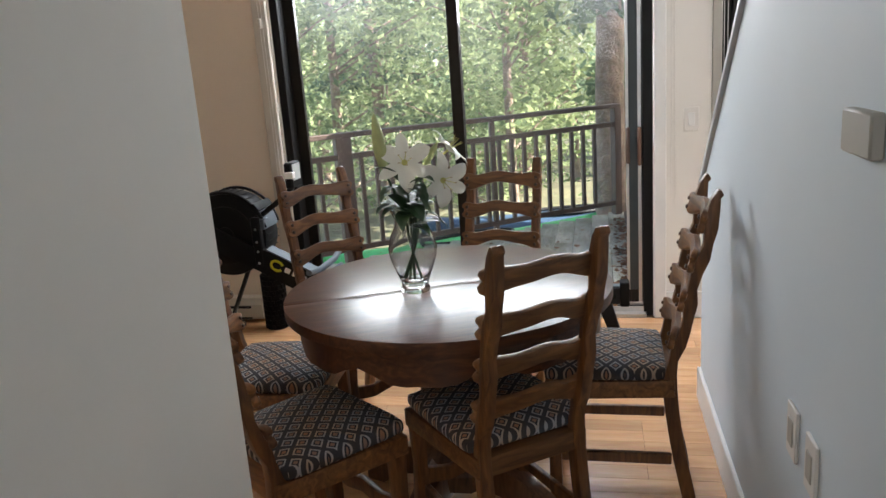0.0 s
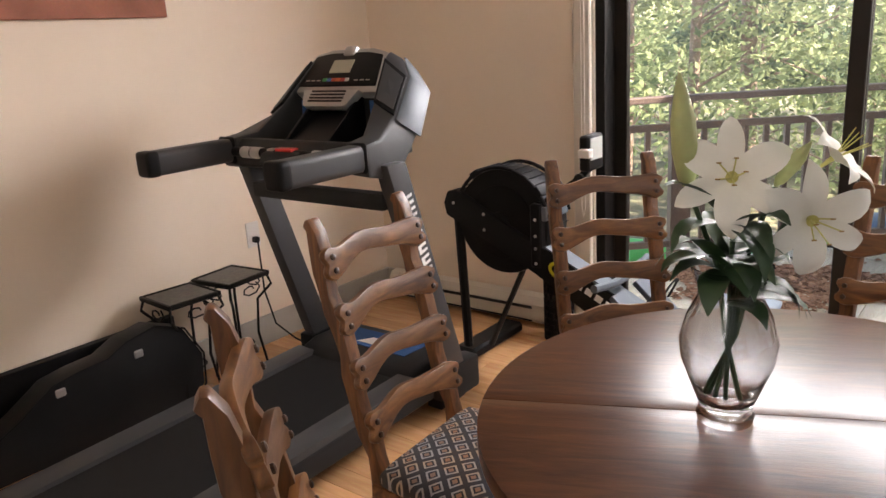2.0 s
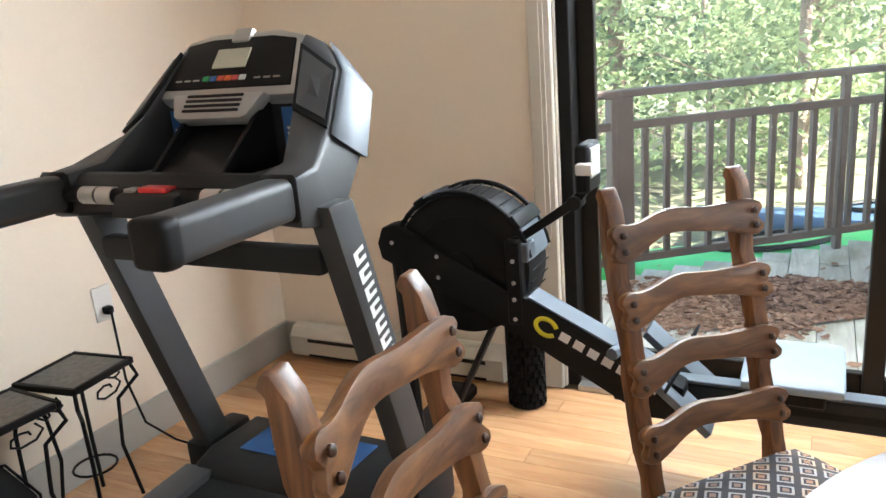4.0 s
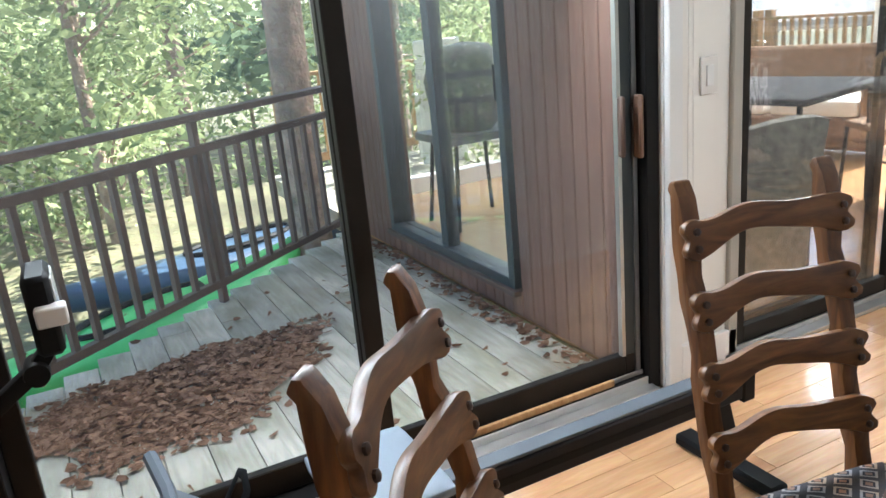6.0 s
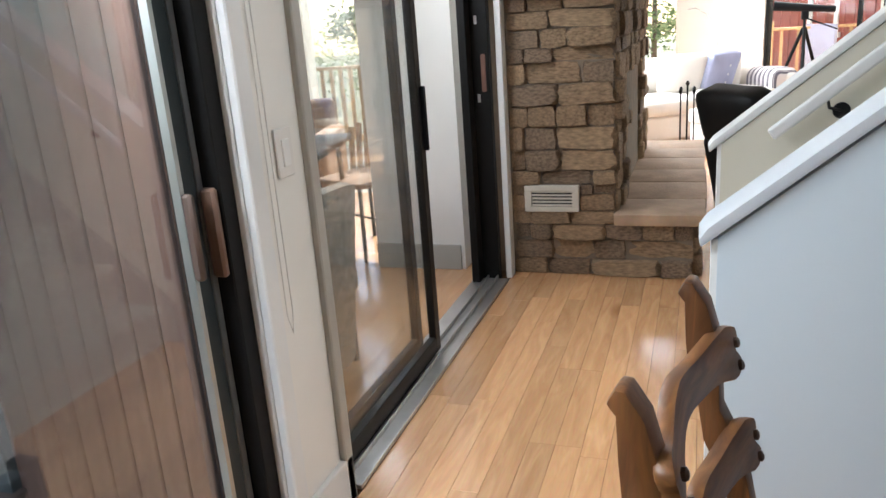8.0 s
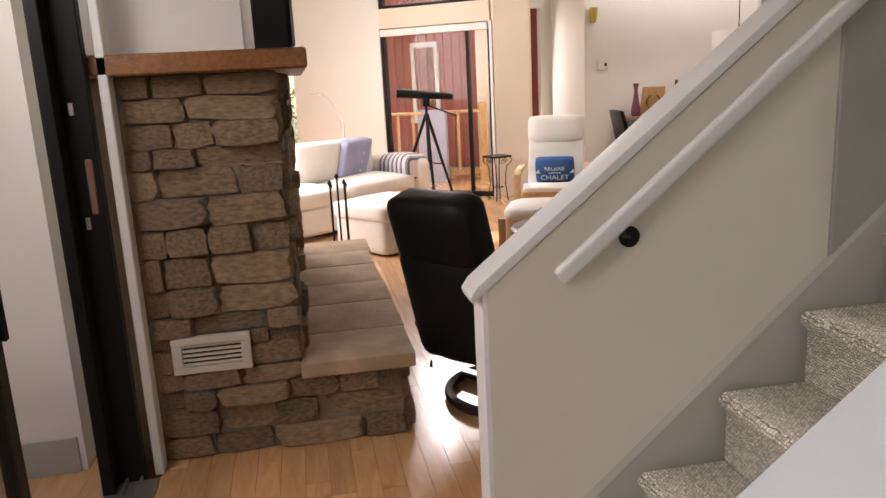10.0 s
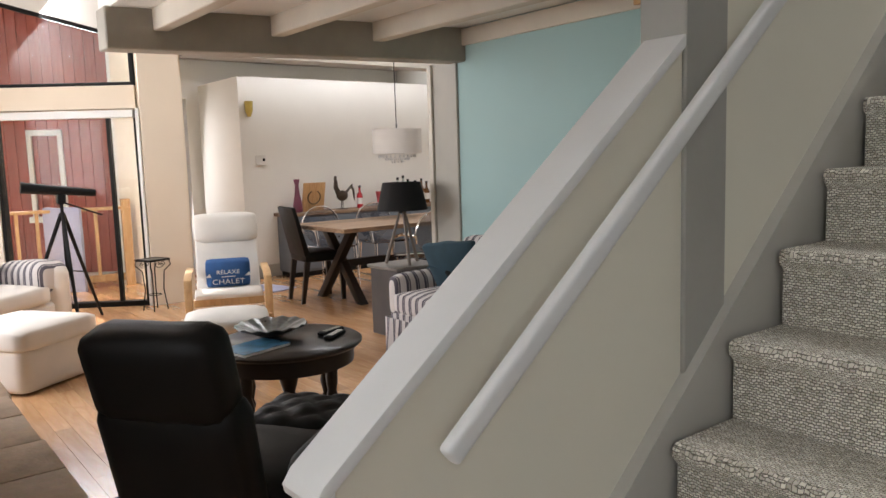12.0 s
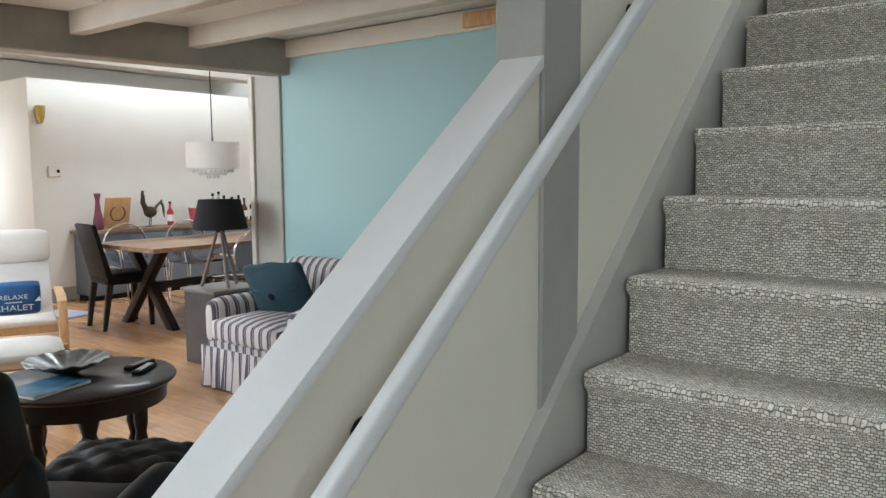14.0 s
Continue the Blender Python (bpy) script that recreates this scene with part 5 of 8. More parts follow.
def post_outline():
    """Back post from the side: (y, z), raked and waved, with a finger-shaped tip."""
    front, back = [], []
    for i in range(23):
        z = 0.02 + 0.955 * i / 22
        rake = 0.0 if z < 0.43 else -(z - 0.43) * 0.235
        wave = 0.006 * math.sin((z - 0.43) / 0.12 * math.pi) if z > 0.43 else 0.0
        half = 0.021 if z < 0.43 else 0.017 + 0.004 * math.cos((z - 0.43) / 0.12 * 2 * math.pi)
        if z < 0.43:
            rake = -0.07 * (1 - z / 0.43) ** 1.5
        front.append((-0.185 + rake + wave + half, z)), back.append((-0.185 + rake + wave - half, z))
    y = -0.185 - 0.545 * 0.235
    return [(q[0], q[1]) for q in front] + [(y + 0.012, 0.985), (y + 0.002, 1.0), (y - 0.008, 1.0), (y - 0.016, 0.985)] + back[::-1]


def build_chair():
    t = thing("dining_chair", pose(0, 0, 0), "carved oak ladder-back dining chair with a diamond-patterned seat", "chair", "chairs round the table")
    po = slab_of([(y, z if z > 0.03 else 0.0) for y, z in post_outline()], 0.034, "x", -0.017, 0.005)
    me = mesh_of("back_post", po, OAK_CHAIR, 40)
    for sx in (-1, 1):
        o = new("back_post", me)
        o.parent = t
        o.matrix_basis = Matrix.Translation((sx * 0.142, 0, 0))
    sl = slab_of(slat_outline(0.305, 0.062, 0.020), 0.02, "y", -0.01, 0.006)
    for v in sl.verts:
        v.co.y += -0.035 * (1 - (v.co.x / 0.16) ** 2) * 0.6
    ms = mesh_of("slat", sl, OAK_SLAT, 50)
    bl = lathe([(0.003, 0.006), (0.0065, 0.004), (0.0065, 0.0)], 8)
    mb = mesh_of("bolt", bl, BOLT, 40)
    for z in (0.575, 0.69, 0.805, 0.92):
        y = -0.185 - (z - 0.43) * 0.235 + 0.026
        o = new("slat", ms)
        o.parent = t
        o.matrix_basis = Matrix.Translation((0, y, z)) @ Matrix.Rotation(radians(13), 4, "X")
        for sx in (-1, 1):
            for dz in (-0.015, 0.013):
                b = new("bolt", mb)
                b.parent = o
                b.matrix_basis = Matrix.Translation((sx * 0.145, 0.010, dz - 0.010)) @ Matrix.Rotation(radians(-90), 4, "X")
    seat = slab_of([(-0.165, -0.20), (0.165, -0.20), (0.20, 0.185), (-0.20, 0.185)], 0.055, "z", 0.385, 0.006)
    part("seat_frame", seat, OAK_SLAT, t)
    cu = soft_box((-0.19, -0.175, 0.437), (0.19, 0.19, 0.487), 0.014, 6, 0.022)
    for v in cu.verts:
        v.co.x *= 0.93 + 0.22 * (v.co.y + 0.18)
    part("seat_cushion", cu, CUSHION, t, "diamond-patterned woven seat", smooth=70)
    for sx in (-1, 1):
        lg = slab_of([(-0.019, 0.0), (0.019, 0.0), (0.024, 0.14), (0.017, 0.27), (0.023, 0.392), (-0.023, 0.392), (-0.017, 0.27), (-0.024, 0.14)], 0.038, "y", -0.019, 0.005)
        bmesh.ops.transform(lg, matrix=Matrix.Translation((sx * 0.172, 0.16, 0)), verts=lg.verts)
        part("front_leg", lg, OAK_CHAIR, t)
        st = box((sx * 0.162 - 0.01, -0.19, 0.17), (sx * 0.162 + 0.01, 0.145, 0.205), 0.004)
        part("side_stretcher", st, OAK_CHAIR, t)
    part("front_stretcher", slab_of([(-0.155, 0.2), (-0.08, 0.19), (0, 0.205), (0.08, 0.19), (0.155, 0.2), (0.155, 0.25), (0.08, 0.235), (0, 0.25), (-0.08, 0.235), (-0.155, 0.25)], 0.02, "y", 0.15, 0.004), OAK_CHAIR, t)
    return t


TC = Vector((0.375, 4.0, 0))
chair = build_chair()
places = [(-0.532, 3.982, 1, 0.05), (-0.326, 4.740, 0.755, -0.655), (0.460, 4.902, -0.178, -0.984), (-0.140, 3.312, 0.605, 0.796), (0.733, 3.470, -0.60, 0.80), (1.172, 4.13, -1, 0.02)]
for i, (x, y, fx_, fy_) in enumerate(places):
    d = Vector((fx_, fy_, 0)).normalized()
    m = facing(x + d.x * 0.318, y + d.y * 0.318, 0, fx_, fy_) @ Matrix.Diagonal((1, 1, 1.015, 1))
    if i:
        copy_thing(chair, m @ Matrix.Diagonal((1, 1, 1 / 1.015, 1)))
    else:
        chair.matrix_basis = m

table = thing("round_table", Matrix.Translation(TC) @ spin_z(24), "round dark oak dining table on a pedestal", "table")
R = 0.50
for s_ in (1, -1):
    arc = [(R * math.cos(a), s_ * R * math.sin(a)) for a in (math.pi * k / 40 for k in range(41))]
    arc = [(x, y + s_ * 0.0008) for x, y in arc]
    part("tabletop", slab_of(arc if s_ > 0 else arc[::-1], 0.032, "z", 0.712, 0.0012), OAK_TOP, table, "polished dark oak half of the top" if s_ > 0 else "", smooth=30)
bm = bmesh.new()
seg = 64
rings = [[], [], [], []]
for k in range(seg):
    a = 2 * math.pi * k / seg
    dip = 0.62 + 0.018 * math.cos(a * 8) + 0.008 * math.cos(a * 16)
    for r_, z, ring in ((0.462, 0.712, 0), (0.462, dip, 1), (0.44, dip, 2), (0.44, 0.712, 3)):
        rings[ring].append(bm.verts.new((r_ * math.cos(a), r_ * math.sin(a), z)))
for a, b in zip(rings, rings[1:] + rings[:1]):
    for k in range(seg):
        bm.faces.new((a[k], b[k], b[(k + 1) % seg], a[(k + 1) % seg]))
part("apron", bm, OAK_TOP, table, "scalloped apron")
part("pedestal", lathe([(0.14, 0.10), (0.15, 0.16), (0.105, 0.22), (0.085, 0.33), (0.12, 0.45), (0.135, 0.53), (0.10, 0.60), (0.17, 0.66), (0.2, 0.711)], 8), OAK_DARK, table, smooth=20)
for k in range(4):
    ft = slab_of([(0.08, 0.10), (0.10, 0.20), (0.22, 0.15), (0.33, 0.07), (0.37, 0.045), (0.37, 0.0), (0.30, 0.0), (0.2, 0.06), (0.08, 0.085)], 0.07, "y", -0.035, 0.006)
    bmesh.ops.transform(ft, matrix=spin_z(45 + 90 * k), verts=ft.verts)
    part("foot", ft, OAK_DARK, table)

# vase of lilies
CLEAR = bpy.data.materials.new("clear_glass")
CLEAR.use_nodes = True
cb = CLEAR.node_tree.nodes["Principled BSDF"]
cb.inputs["Transmission Weight"].default_value, cb.inputs["Roughness"].default_value, cb.inputs["IOR"].default_value = 1.0, 0.0, 1.45
vase = thing("vase", pose(0.290, 3.938, 0.745), "tall clear glass vase on the table, holding lily stems", "vase")
outer = [(0.036, 0.0), (0.038, 0.012), (0.033, 0.022), (0.046, 0.06), (0.060, 0.105), (0.063, 0.135), (0.054, 0.175), (0.041, 0.205), (0.040, 0.222), (0.052, 0.255)]
outer = [(r_ * 1.17, z) for r_, z in outer]
inner = [(r_ - 0.0028, z + (0.012 if z < 0.03 else 0)) for r_, z in outer[::-1]]
vo_ = part("glass_body", lathe(outer + inner, 28), CLEAR, vase, smooth=60)
vo_.visible_shadow = False
LILY = surface("lily_petal", (0.80, 0.80, 0.72), 0.5, var=0.04, size=20, grain=90, bump=0.15)
LILY_G = surface("lily_bud", (0.36, 0.40, 0.17), 0.5, var=0.15, size=20, grain=90, bump=0.15)
STEM = surface("lily_stem", (0.018, 0.05, 0.014), 0.5, var=0.2, size=20, grain=90, bump=0.2)
YELLOW = surface("lily_throat", (0.55, 0.52, 0.16), 0.6, var=0.2, size=20)
ANTHER = surface("lily_anther", (0.34, 0.22, 0.06), 0.8)
bouquet = thing("lily_bouquet", pose(0.290, 3.938, 0.76), "bunch of white lilies with a green bud and dark leaves", "flowers")


def petal(length, width, curl):
    bm = bmesh.new()
    rows_ = []
    for i in range(8):
        u = i / 7
        w = width * (math.sin(math.pi * min(0.995, u * 0.90 + 0.10)) ** 0.8)
        out_, up_ = length * (u - 0.18 * u ** 3), length * (0.42 * u - curl * u ** 3)
        rows_.append([bm.verts.new((v * w, out_, up_ + 0.10 * w * (abs(v) * 2 - 0.6))) for v in (-0.5, -0.2, 0, 0.2, 0.5)])
    for a, b in zip(rows_, rows_[1:]):
        for k in range(4):
            bm.faces.new((a[k], a[k + 1], b[k + 1], b[k]))
    return bm


def lily(m, s_, seed):
    random.seed(seed)
    f = new("bloom")
    f.parent, f.matrix_basis = bouquet, m @ Matrix.Scale(s_, 4)
    for k in range(6):
        b = petal(0.132, 0.060 if k % 2 else 0.046, 0.36 + random.uniform(-0.05, 0.12))
        bmesh.ops.transform(b, matrix=spin_z(60 * k + random.uniform(-6, 6)), verts=b.verts)
        part("petal", b, LILY, f, smooth=80)
    part("throat", lathe([(0.003, -0.03), (0.006, 0.0), (0.010, 0.010), (0.011, 0.012), (0.004, 0.008)], 12), YELLOW, f)
    for k in range(5):
        a = 1.25 * k
        e = Vector((0.024 * math.cos(a), 0.024 * math.sin(a), 0.068))
        part("stamen", tube([(0, 0, 0.0), e * 0.6, e], 0.0014, 5), YELLOW, f)
        part("anther", tube([e + Vector((0.004, 0, 0)), e - Vector((0.004, 0, 0))], 0.0014, 5), ANTHER, f)
    return f


heads = [((0.0, -0.015, 0.375), (0.22, -0.85, 0.32), 0.82, 1), ((0.100, 0.015, 0.318), (0.55, -0.75, -0.10), 0.80, 2), ((0.118, 0.045, 0.40), (0.75, 0.15, 0.65), 0.68, 3)]
for p, n_, s_, sd in heads:
    lily(Matrix.Translation(p) @ Vector(n_).to_track_quat("Z", "Y").to_matrix().to_4x4(), s_, sd)
bud = lathe([(0.002, 0.0), (0.009, 0.012), (0.013, 0.04), (0.012, 0.07), (0.006, 0.10), (0.001, 0.115)], 12)
bmesh.ops.transform(bud, matrix=pose(-0.062, -0.022, 0.355, 4, -4, 0) @ Matrix.Scale(1.5, 4), verts=bud.verts)
part("bud", bud, LILY_G, bouquet, "tall greenish bud", smooth=70)
bud = lathe([(0.002, 0.0), (0.008, 0.012), (0.011, 0.04), (0.010, 0.06), (0.001, 0.085)], 12)
bmesh.ops.transform(bud, matrix=pose(0.05, 0.02, 0.36, 10, 35, 0), verts=bud.verts)
part("bud", bud, LILY_G, bouquet, smooth=70)
for tip in ((0.0, 0.0, 0.36), (0.09, 0.02, 0.31), (0.108, 0.045, 0.385), (-0.062, -0.022, 0.36), (0.05, 0.02, 0.36)):
    part("stem", tube([(-tip[0] * 0.35, 0.012 * (tip[0] * 20 % 1), 0.012), (tip[0] * 0.1, 0.0, 0.13), (tip[0] * 0.25, tip[1] * 0.3, 0.23), tip], 0.0042, 7), STEM, bouquet)
random.seed(6)
for i in range(28):
    a = random.uniform(0, 6.28)
    b = petal(random.uniform(0.09, 0.155), 0.046, random.uniform(0.2, 0.7))
    bmesh.ops.transform(b, matrix=Matrix.Translation((0.012 * math.cos(a), 0.012 * math.sin(a), random.uniform(0.18, 0.31))) @ spin_z(math.degrees(a)) @ Matrix.Rotation(random.uniform(-0.4, 0.5), 4, "X"), verts=b.verts)
    part("leaf", b, STEM, bouquet, smooth=80)

# ---- exercise corner ----
tm = thing("treadmill", pose(-1.335, 4.4, 0) @ Matrix.Diagonal((0.93, 1, 1, 1)), "grey treadmill with a silver console and long black deck", "treadmill")
part("deck_base", slab_of([(-0.95, 0.06), (0.50, 0.08), (0.60, 0.09), (0.60, 0.15), (0.50, 0.165), (-0.95, 0.130)], 0.70, "x", -0.35, 0.01), GREY_PLASTIC, tm)
part("belt", slab_of([(-0.94, 0.134), (0.28, 0.164), (0.28, 0.170), (-0.94, 0.140)], 0.46, "x", -0.23), BELT, tm)
part("motor_cover", rounded(slab_of([(0.275, 0.16), (0.30, 0.196), (0.36, 0.212), (0.56, 0.205), (0.62, 0.16), (0.62, 0.085), (0.275, 0.085)], 0.62, "x", -0.31), 0.02, 3), GREY_PLASTIC, tm)
part("decal", plate([(-0.2, 0.375, 0.2125), (0.2, 0.375, 0.2125), (0.2, 0.52, 0.2075), (-0.2, 0.52, 0.2075)], 0.003, 0.002), DENIM, tm, "blue decal on the hood", smooth=None)
part("decal_print", plate([(-0.09, 0.40, 0.2118), (0.05, 0.40, 0.2118), (0.09, 0.46, 0.2098), (-0.05, 0.46, 0.2098)], 0.0042, 0.001), WHITE_PLASTIC, tm, "pale print on the decal", smooth=None)
for sx in (-1, 1):
    part("side_rail", slab_of([(-0.96, 0.10), (0.30, 0.13), (0.30, 0.186), (-0.96, 0.152)], 0.105, "x", sx * 0.29 - 0.0525, 0.006), GREY_PAINT, tm)
    part("upright", slab_of([(0.515, 0.12), (0.415, 0.12), (0.150, 0.985), (0.242, 0.985)], 0.064, "x", sx * 0.38 - 0.032, 0.010), GREY_PAINT, tm)
    part("upright_shoe", box((sx * 0.38 - 0.042, 0.37, 0.07), (sx * 0.38 + 0.042, 0.57, 0.20), 0.014, None, 2), GREY_PLASTIC, tm)
    part("rear_foot", box((sx * 0.28 - 0.05, -0.93, 0.0), (sx * 0.28 + 0.05, -0.86, 0.11), 0.01), BLACK, tm)
    part("front_foot", box((sx * 0.3 - 0.04, 0.42, 0.0), (sx * 0.3 + 0.04, 0.58, 0.09), 0.01), BLACK, tm)
    part("handrail", box((sx * 0.345 - 0.040, -0.225, 0.974), (sx * 0.345 + 0.040, 0.12, 1.056), 0.02, None, 3), GREY_PAINT, tm, "padded grey handrail")
    part("grip_cap", box((sx * 0.345 - 0.042, -0.255, 0.972), (sx * 0.345 + 0.042, -0.205, 1.058), 0.018, None, 3), BLACK, tm)
    part("collar_seam", box((sx * 0.345 - 0.046, 0.076, 0.968), (sx * 0.345 + 0.046, 0.094, 1.063), 0.008), BLACK, tm)
    rings_ = [[(0.312, 0.09, 1.062), (0.41, 0.09, 1.058), (0.41, 0.09, 0.955), (0.312, 0.09, 0.96)],
              [(0.295, 0.18, 1.072), (0.408, 0.16, 1.066), (0.395, 0.24, 0.92), (0.30, 0.24, 0.93)],
              [(0.252, 0.28, 1.160), (0.352, 0.285, 1.113), (0.385, 0.36, 1.05), (0.27, 0.38, 1.0)],
              [(0.198, 0.41, 1.306), (0.300, 0.42, 1.238), (0.340, 0.475, 1.19), (0.20, 0.49, 1.21)],
              [(0.180, 0.455, 1.328), (0.235, 0.465, 1.300), (0.26, 0.50, 1.25), (0.18, 0.51, 1.25)]]
    rings_ = [[(sx * x * 0.945, y, z) for x, y, z in ring] for ring in rings_]
    part("side_shell", rounded(loft(rings_), 0.012), GREY_PAINT, tm, "grey side shell", smooth=50)
    il, ol, oh, ih = rings_[2][0], rings_[2][1], rings_[3][1], rings_[3][0]
    quad = [il, ol, oh, ih] if sx > 0 else [ol, il, ih, oh]
    mid = sum((Vector(q) for q in quad), Vector()) / 4
    part("speaker_panel", rounded(plate([mid.lerp(Vector(q), 0.93) for q in quad], 0.010, 0.012), 0.003), BLACK, tm, "black speaker frame")
    part("speaker_mesh", plate([mid.lerp(Vector(q), 0.76) for q in quad], 0.012, 0.004), GREY_PAINT, tm)
    # Blue grey strip drawn for the window light reflected along the shell's edge.
    part("shell_rim", rounded(loft([[(sx * x * 0.945, y, z) for x, y, z in ring] for ring in (
        [(0.356, 0.288, 1.112), (0.372, 0.29, 1.10), (0.398, 0.365, 1.045), (0.38, 0.36, 1.05)],
        [(0.304, 0.425, 1.238), (0.318, 0.43, 1.226), (0.352, 0.482, 1.18), (0.338, 0.478, 1.19)],
        [(0.238, 0.468, 1.304), (0.250, 0.474, 1.297), (0.275, 0.508, 1.245), (0.262, 0.502, 1.25)])]), 0.003), STEEL_BLUE, tm, "window light on the shell edge, as a blue grey strip")
    part("divider", slab_of([(0.15, 1.03), (0.36, 1.03), (0.36, 1.18), (0.32, 1.17)], 0.014, "x", sx * 0.11 - 0.007, 0.003), BLACK, tm)
    part("sticker", box((sx * 0.185 - 0.035, 0.352, 1.055), (sx * 0.185 + 0.035, 0.357, 1.165), 0.001), DENIM, tm, "blue printed sticker")
    for k in range(3):
        part("sticker_line", box((sx * 0.185 - 0.022, 0.3505, 1.115 - 0.012 * k), (sx * 0.185 + 0.022, 0.353, 1.121 - 0.012 * k)), WHITE_PLASTIC, tm, smooth=None)
    for k in (0, 1):
        part("pulse_plate", tube([(sx * (0.14 + 0.058 * k), 0.085, 1.012), (sx * (0.19 + 0.058 * k), 0.085, 1.012)], 0.0205, 12), ALU, tm)
part("cross_bar", box((-0.352, 0.175, 0.826), (0.352, 0.222, 0.886), 0.012, None, 2), GREY_PLASTIC, tm)
con = Matrix(((1, 0, 0, -0.015), (0, 0.76, 0.65, 0.34), (0, -0.65, 0.76, 1.205), (0, 0, 0, 1)))
part("console_shell", slab_of([(-0.235, -0.012), (0.235, -0.012), (0.215, 0.10), (0.190, 0.158), (0.11, 0.178), (-0.11, 0.178), (-0.190, 0.158), (-0.215, 0.10)], 0.05, "y", 0.0, 0.012), SILVER, tm).matrix_basis = con
face = part("console_face", slab_of([(-0.208, 0.012), (0.208, 0.012), (0.176, 0.142), (0.10, 0.155), (-0.10, 0.155), (-0.176, 0.142)], 0.006, "y", -0.005, 0.002), BLACK, tm)
face.matrix_basis = con
part("screen", box((-0.062, -0.009, 0.066), (0.048, -0.004, 0.122), 0.002), surface("lcd_screen", (0.42, 0.42, 0.33), 0.3, var=0.05), face, "pale unlit display")
for i, col in enumerate(((0.02, 0.3, 0.08), (0.02, 0.12, 0.4), (0.45, 0.06, 0.03), (0.6, 0.12, 0.03), (0.45, 0.05, 0.05), (0.5, 0.5, 0.5))):
    part("key", box((-0.078 + i * 0.024, -0.008, 0.030), (-0.058 + i * 0.024, -0.004, 0.044), 0.001), surface("key_colour", col, 0.4), face)
for k in range(3):
    part("key_row", box((-0.17 + k * 0.03, -0.007, 0.032), (-0.15 + k * 0.03, -0.004, 0.036)), GREY_TRIM, face, smooth=None)
    part("key_row", box((0.09 + k * 0.03, -0.007, 0.032), (0.11 + k * 0.03, -0.004, 0.036)), GREY_TRIM, face, smooth=None)
part("top_knob", box((-0.03, -0.012, 0.140), (0.03, 0.012, 0.182), 0.010, None, 2), SILVER, tm, "silver cap on the console").matrix_basis = con
fan = part("fan_grille", slab_of([(-0.150, -0.010), (0.150, -0.010), (0.118, -0.074), (0.10, -0.082), (-0.10, -0.082), (-0.118, -0.074)], 0.034, "y", -0.016, 0.010), SILVER, tm)
fan.matrix_basis = con
for i in range(4):
    part("slot", box((-0.09, -0.019, -0.064 + i * 0.0135), (0.09, -0.013, -0.058 + i * 0.0135)), BLACK, fan, smooth=None)
part("console_back", slab_of([(0.36, 1.0), (0.43, 1.0), (0.49, 1.22), (0.40, 1.22), (0.36, 1.19)], 0.46, "x", -0.23, 0.006), GREY_PLASTIC, tm)
part("console_tray", slab_of([(0.10, 0.985), (0.40, 0.985), (0.40, 1.03), (0.16, 1.03), (0.145, 1.055), (0.115, 1.055), (0.095, 1.03)], 0.60, "x", -0.30, 0.006), GREY_PLASTIC, tm)
part("media_shelf", slab_of([(0.17, 1.035), (0.345, 1.135), (0.345, 1.125), (0.18, 1.03)], 0.20, "x", -0.10), BLACK, tm)
part("pulse_bar", tube([(-0.30, 0.085, 1.012), (0.30, 0.085, 1.012)], 0.018, 12), BLACK, tm)
part("start_pad", rounded(slab_of([(0.03, 0.975), (0.12, 0.965), (0.14, 1.035), (0.05, 1.022)], 0.19, "x", -0.105), 0.012), GREY_PLASTIC, tm)
part("stop_key", box((-0.045, 0.065, 1.022), (0.045, 0.10, 1.036), 0.006, None, 2), surface("red_key", (0.5, 0.02, 0.02), 0.4), tm, "red stop key")
part("start_key", box((-0.09, 0.065, 1.02), (-0.058, 0.095, 1.032), 0.005, None, 2), SILVER, tm)
WHITE_INK = surface("white_lettering", (0.75, 0.75, 0.75), 0.6, var=0.02, bump=0)
up_dir = Vector((0, -0.296, 0.955))
for i in range(7):
    c = Vector((0.4135, 0.282, 0.72)) + up_dir * (0.145 - i * 0.046)
    fw = Vector((0, 0.955, 0.296))
    vs = [c + fw * a + up_dir * b for a, b in ((-0.021, -0.017), (0.021, -0.017), (0.021, -0.006), (-0.006, -0.006), (-0.006, 0.006), (0.021, 0.006), (0.021, 0.017), (-0.021, 0.017))]
    bm = bmesh.new()
    bm.faces.new([bm.verts.new(p) for p in vs])
    part("brand_mark", bm, WHITE_INK, tm, "white mark on the upright", smooth=None)

# rowing machine, its long rail running past the sliding door
axis = Vector((1.95, -0.01, 0)).normalized()
erg = thing("rowing_machine", Matrix.Translation((-1.04, 5.36, 0)) @ spin_z(math.degrees(math.atan2(axis.y, axis.x))), "black rowing machine with a round fan housing and long rail", "rowing machine")


def disc(r_, y0, y1, cx, cz, seg=40, bevel=0.0):
    b = slab_of([(cx + r_ * math.cos(2 * math.pi * k / seg), cz + r_ * math.sin(2 * math.pi * k / seg)) for k in range(seg)], y1 - y0, "y", y0, bevel)
    return b


FZ = 0.632
part("fan_housing", disc(0.216, -0.078, 0.078, 0.015, FZ, 48, 0.018), BLACK, erg, "round black fan housing")
part("inner_dish", disc(0.150, -0.086, -0.07, 0.015, FZ, 36, 0.006), BLACK_SOFT, erg)
for k in range(24):
    cage = bmesh.new()
    a = radians(-20 + k * 9.5)
    add_tube(cage, [(0.015 + 0.220 * math.cos(a), -0.07, FZ + 0.220 * math.sin(a)), (0.015 + 0.220 * math.cos(a), 0.07, FZ + 0.220 * math.sin(a))], 0.0022, 5)
    part("cage_rib", cage, BLACK_FRAME, erg)
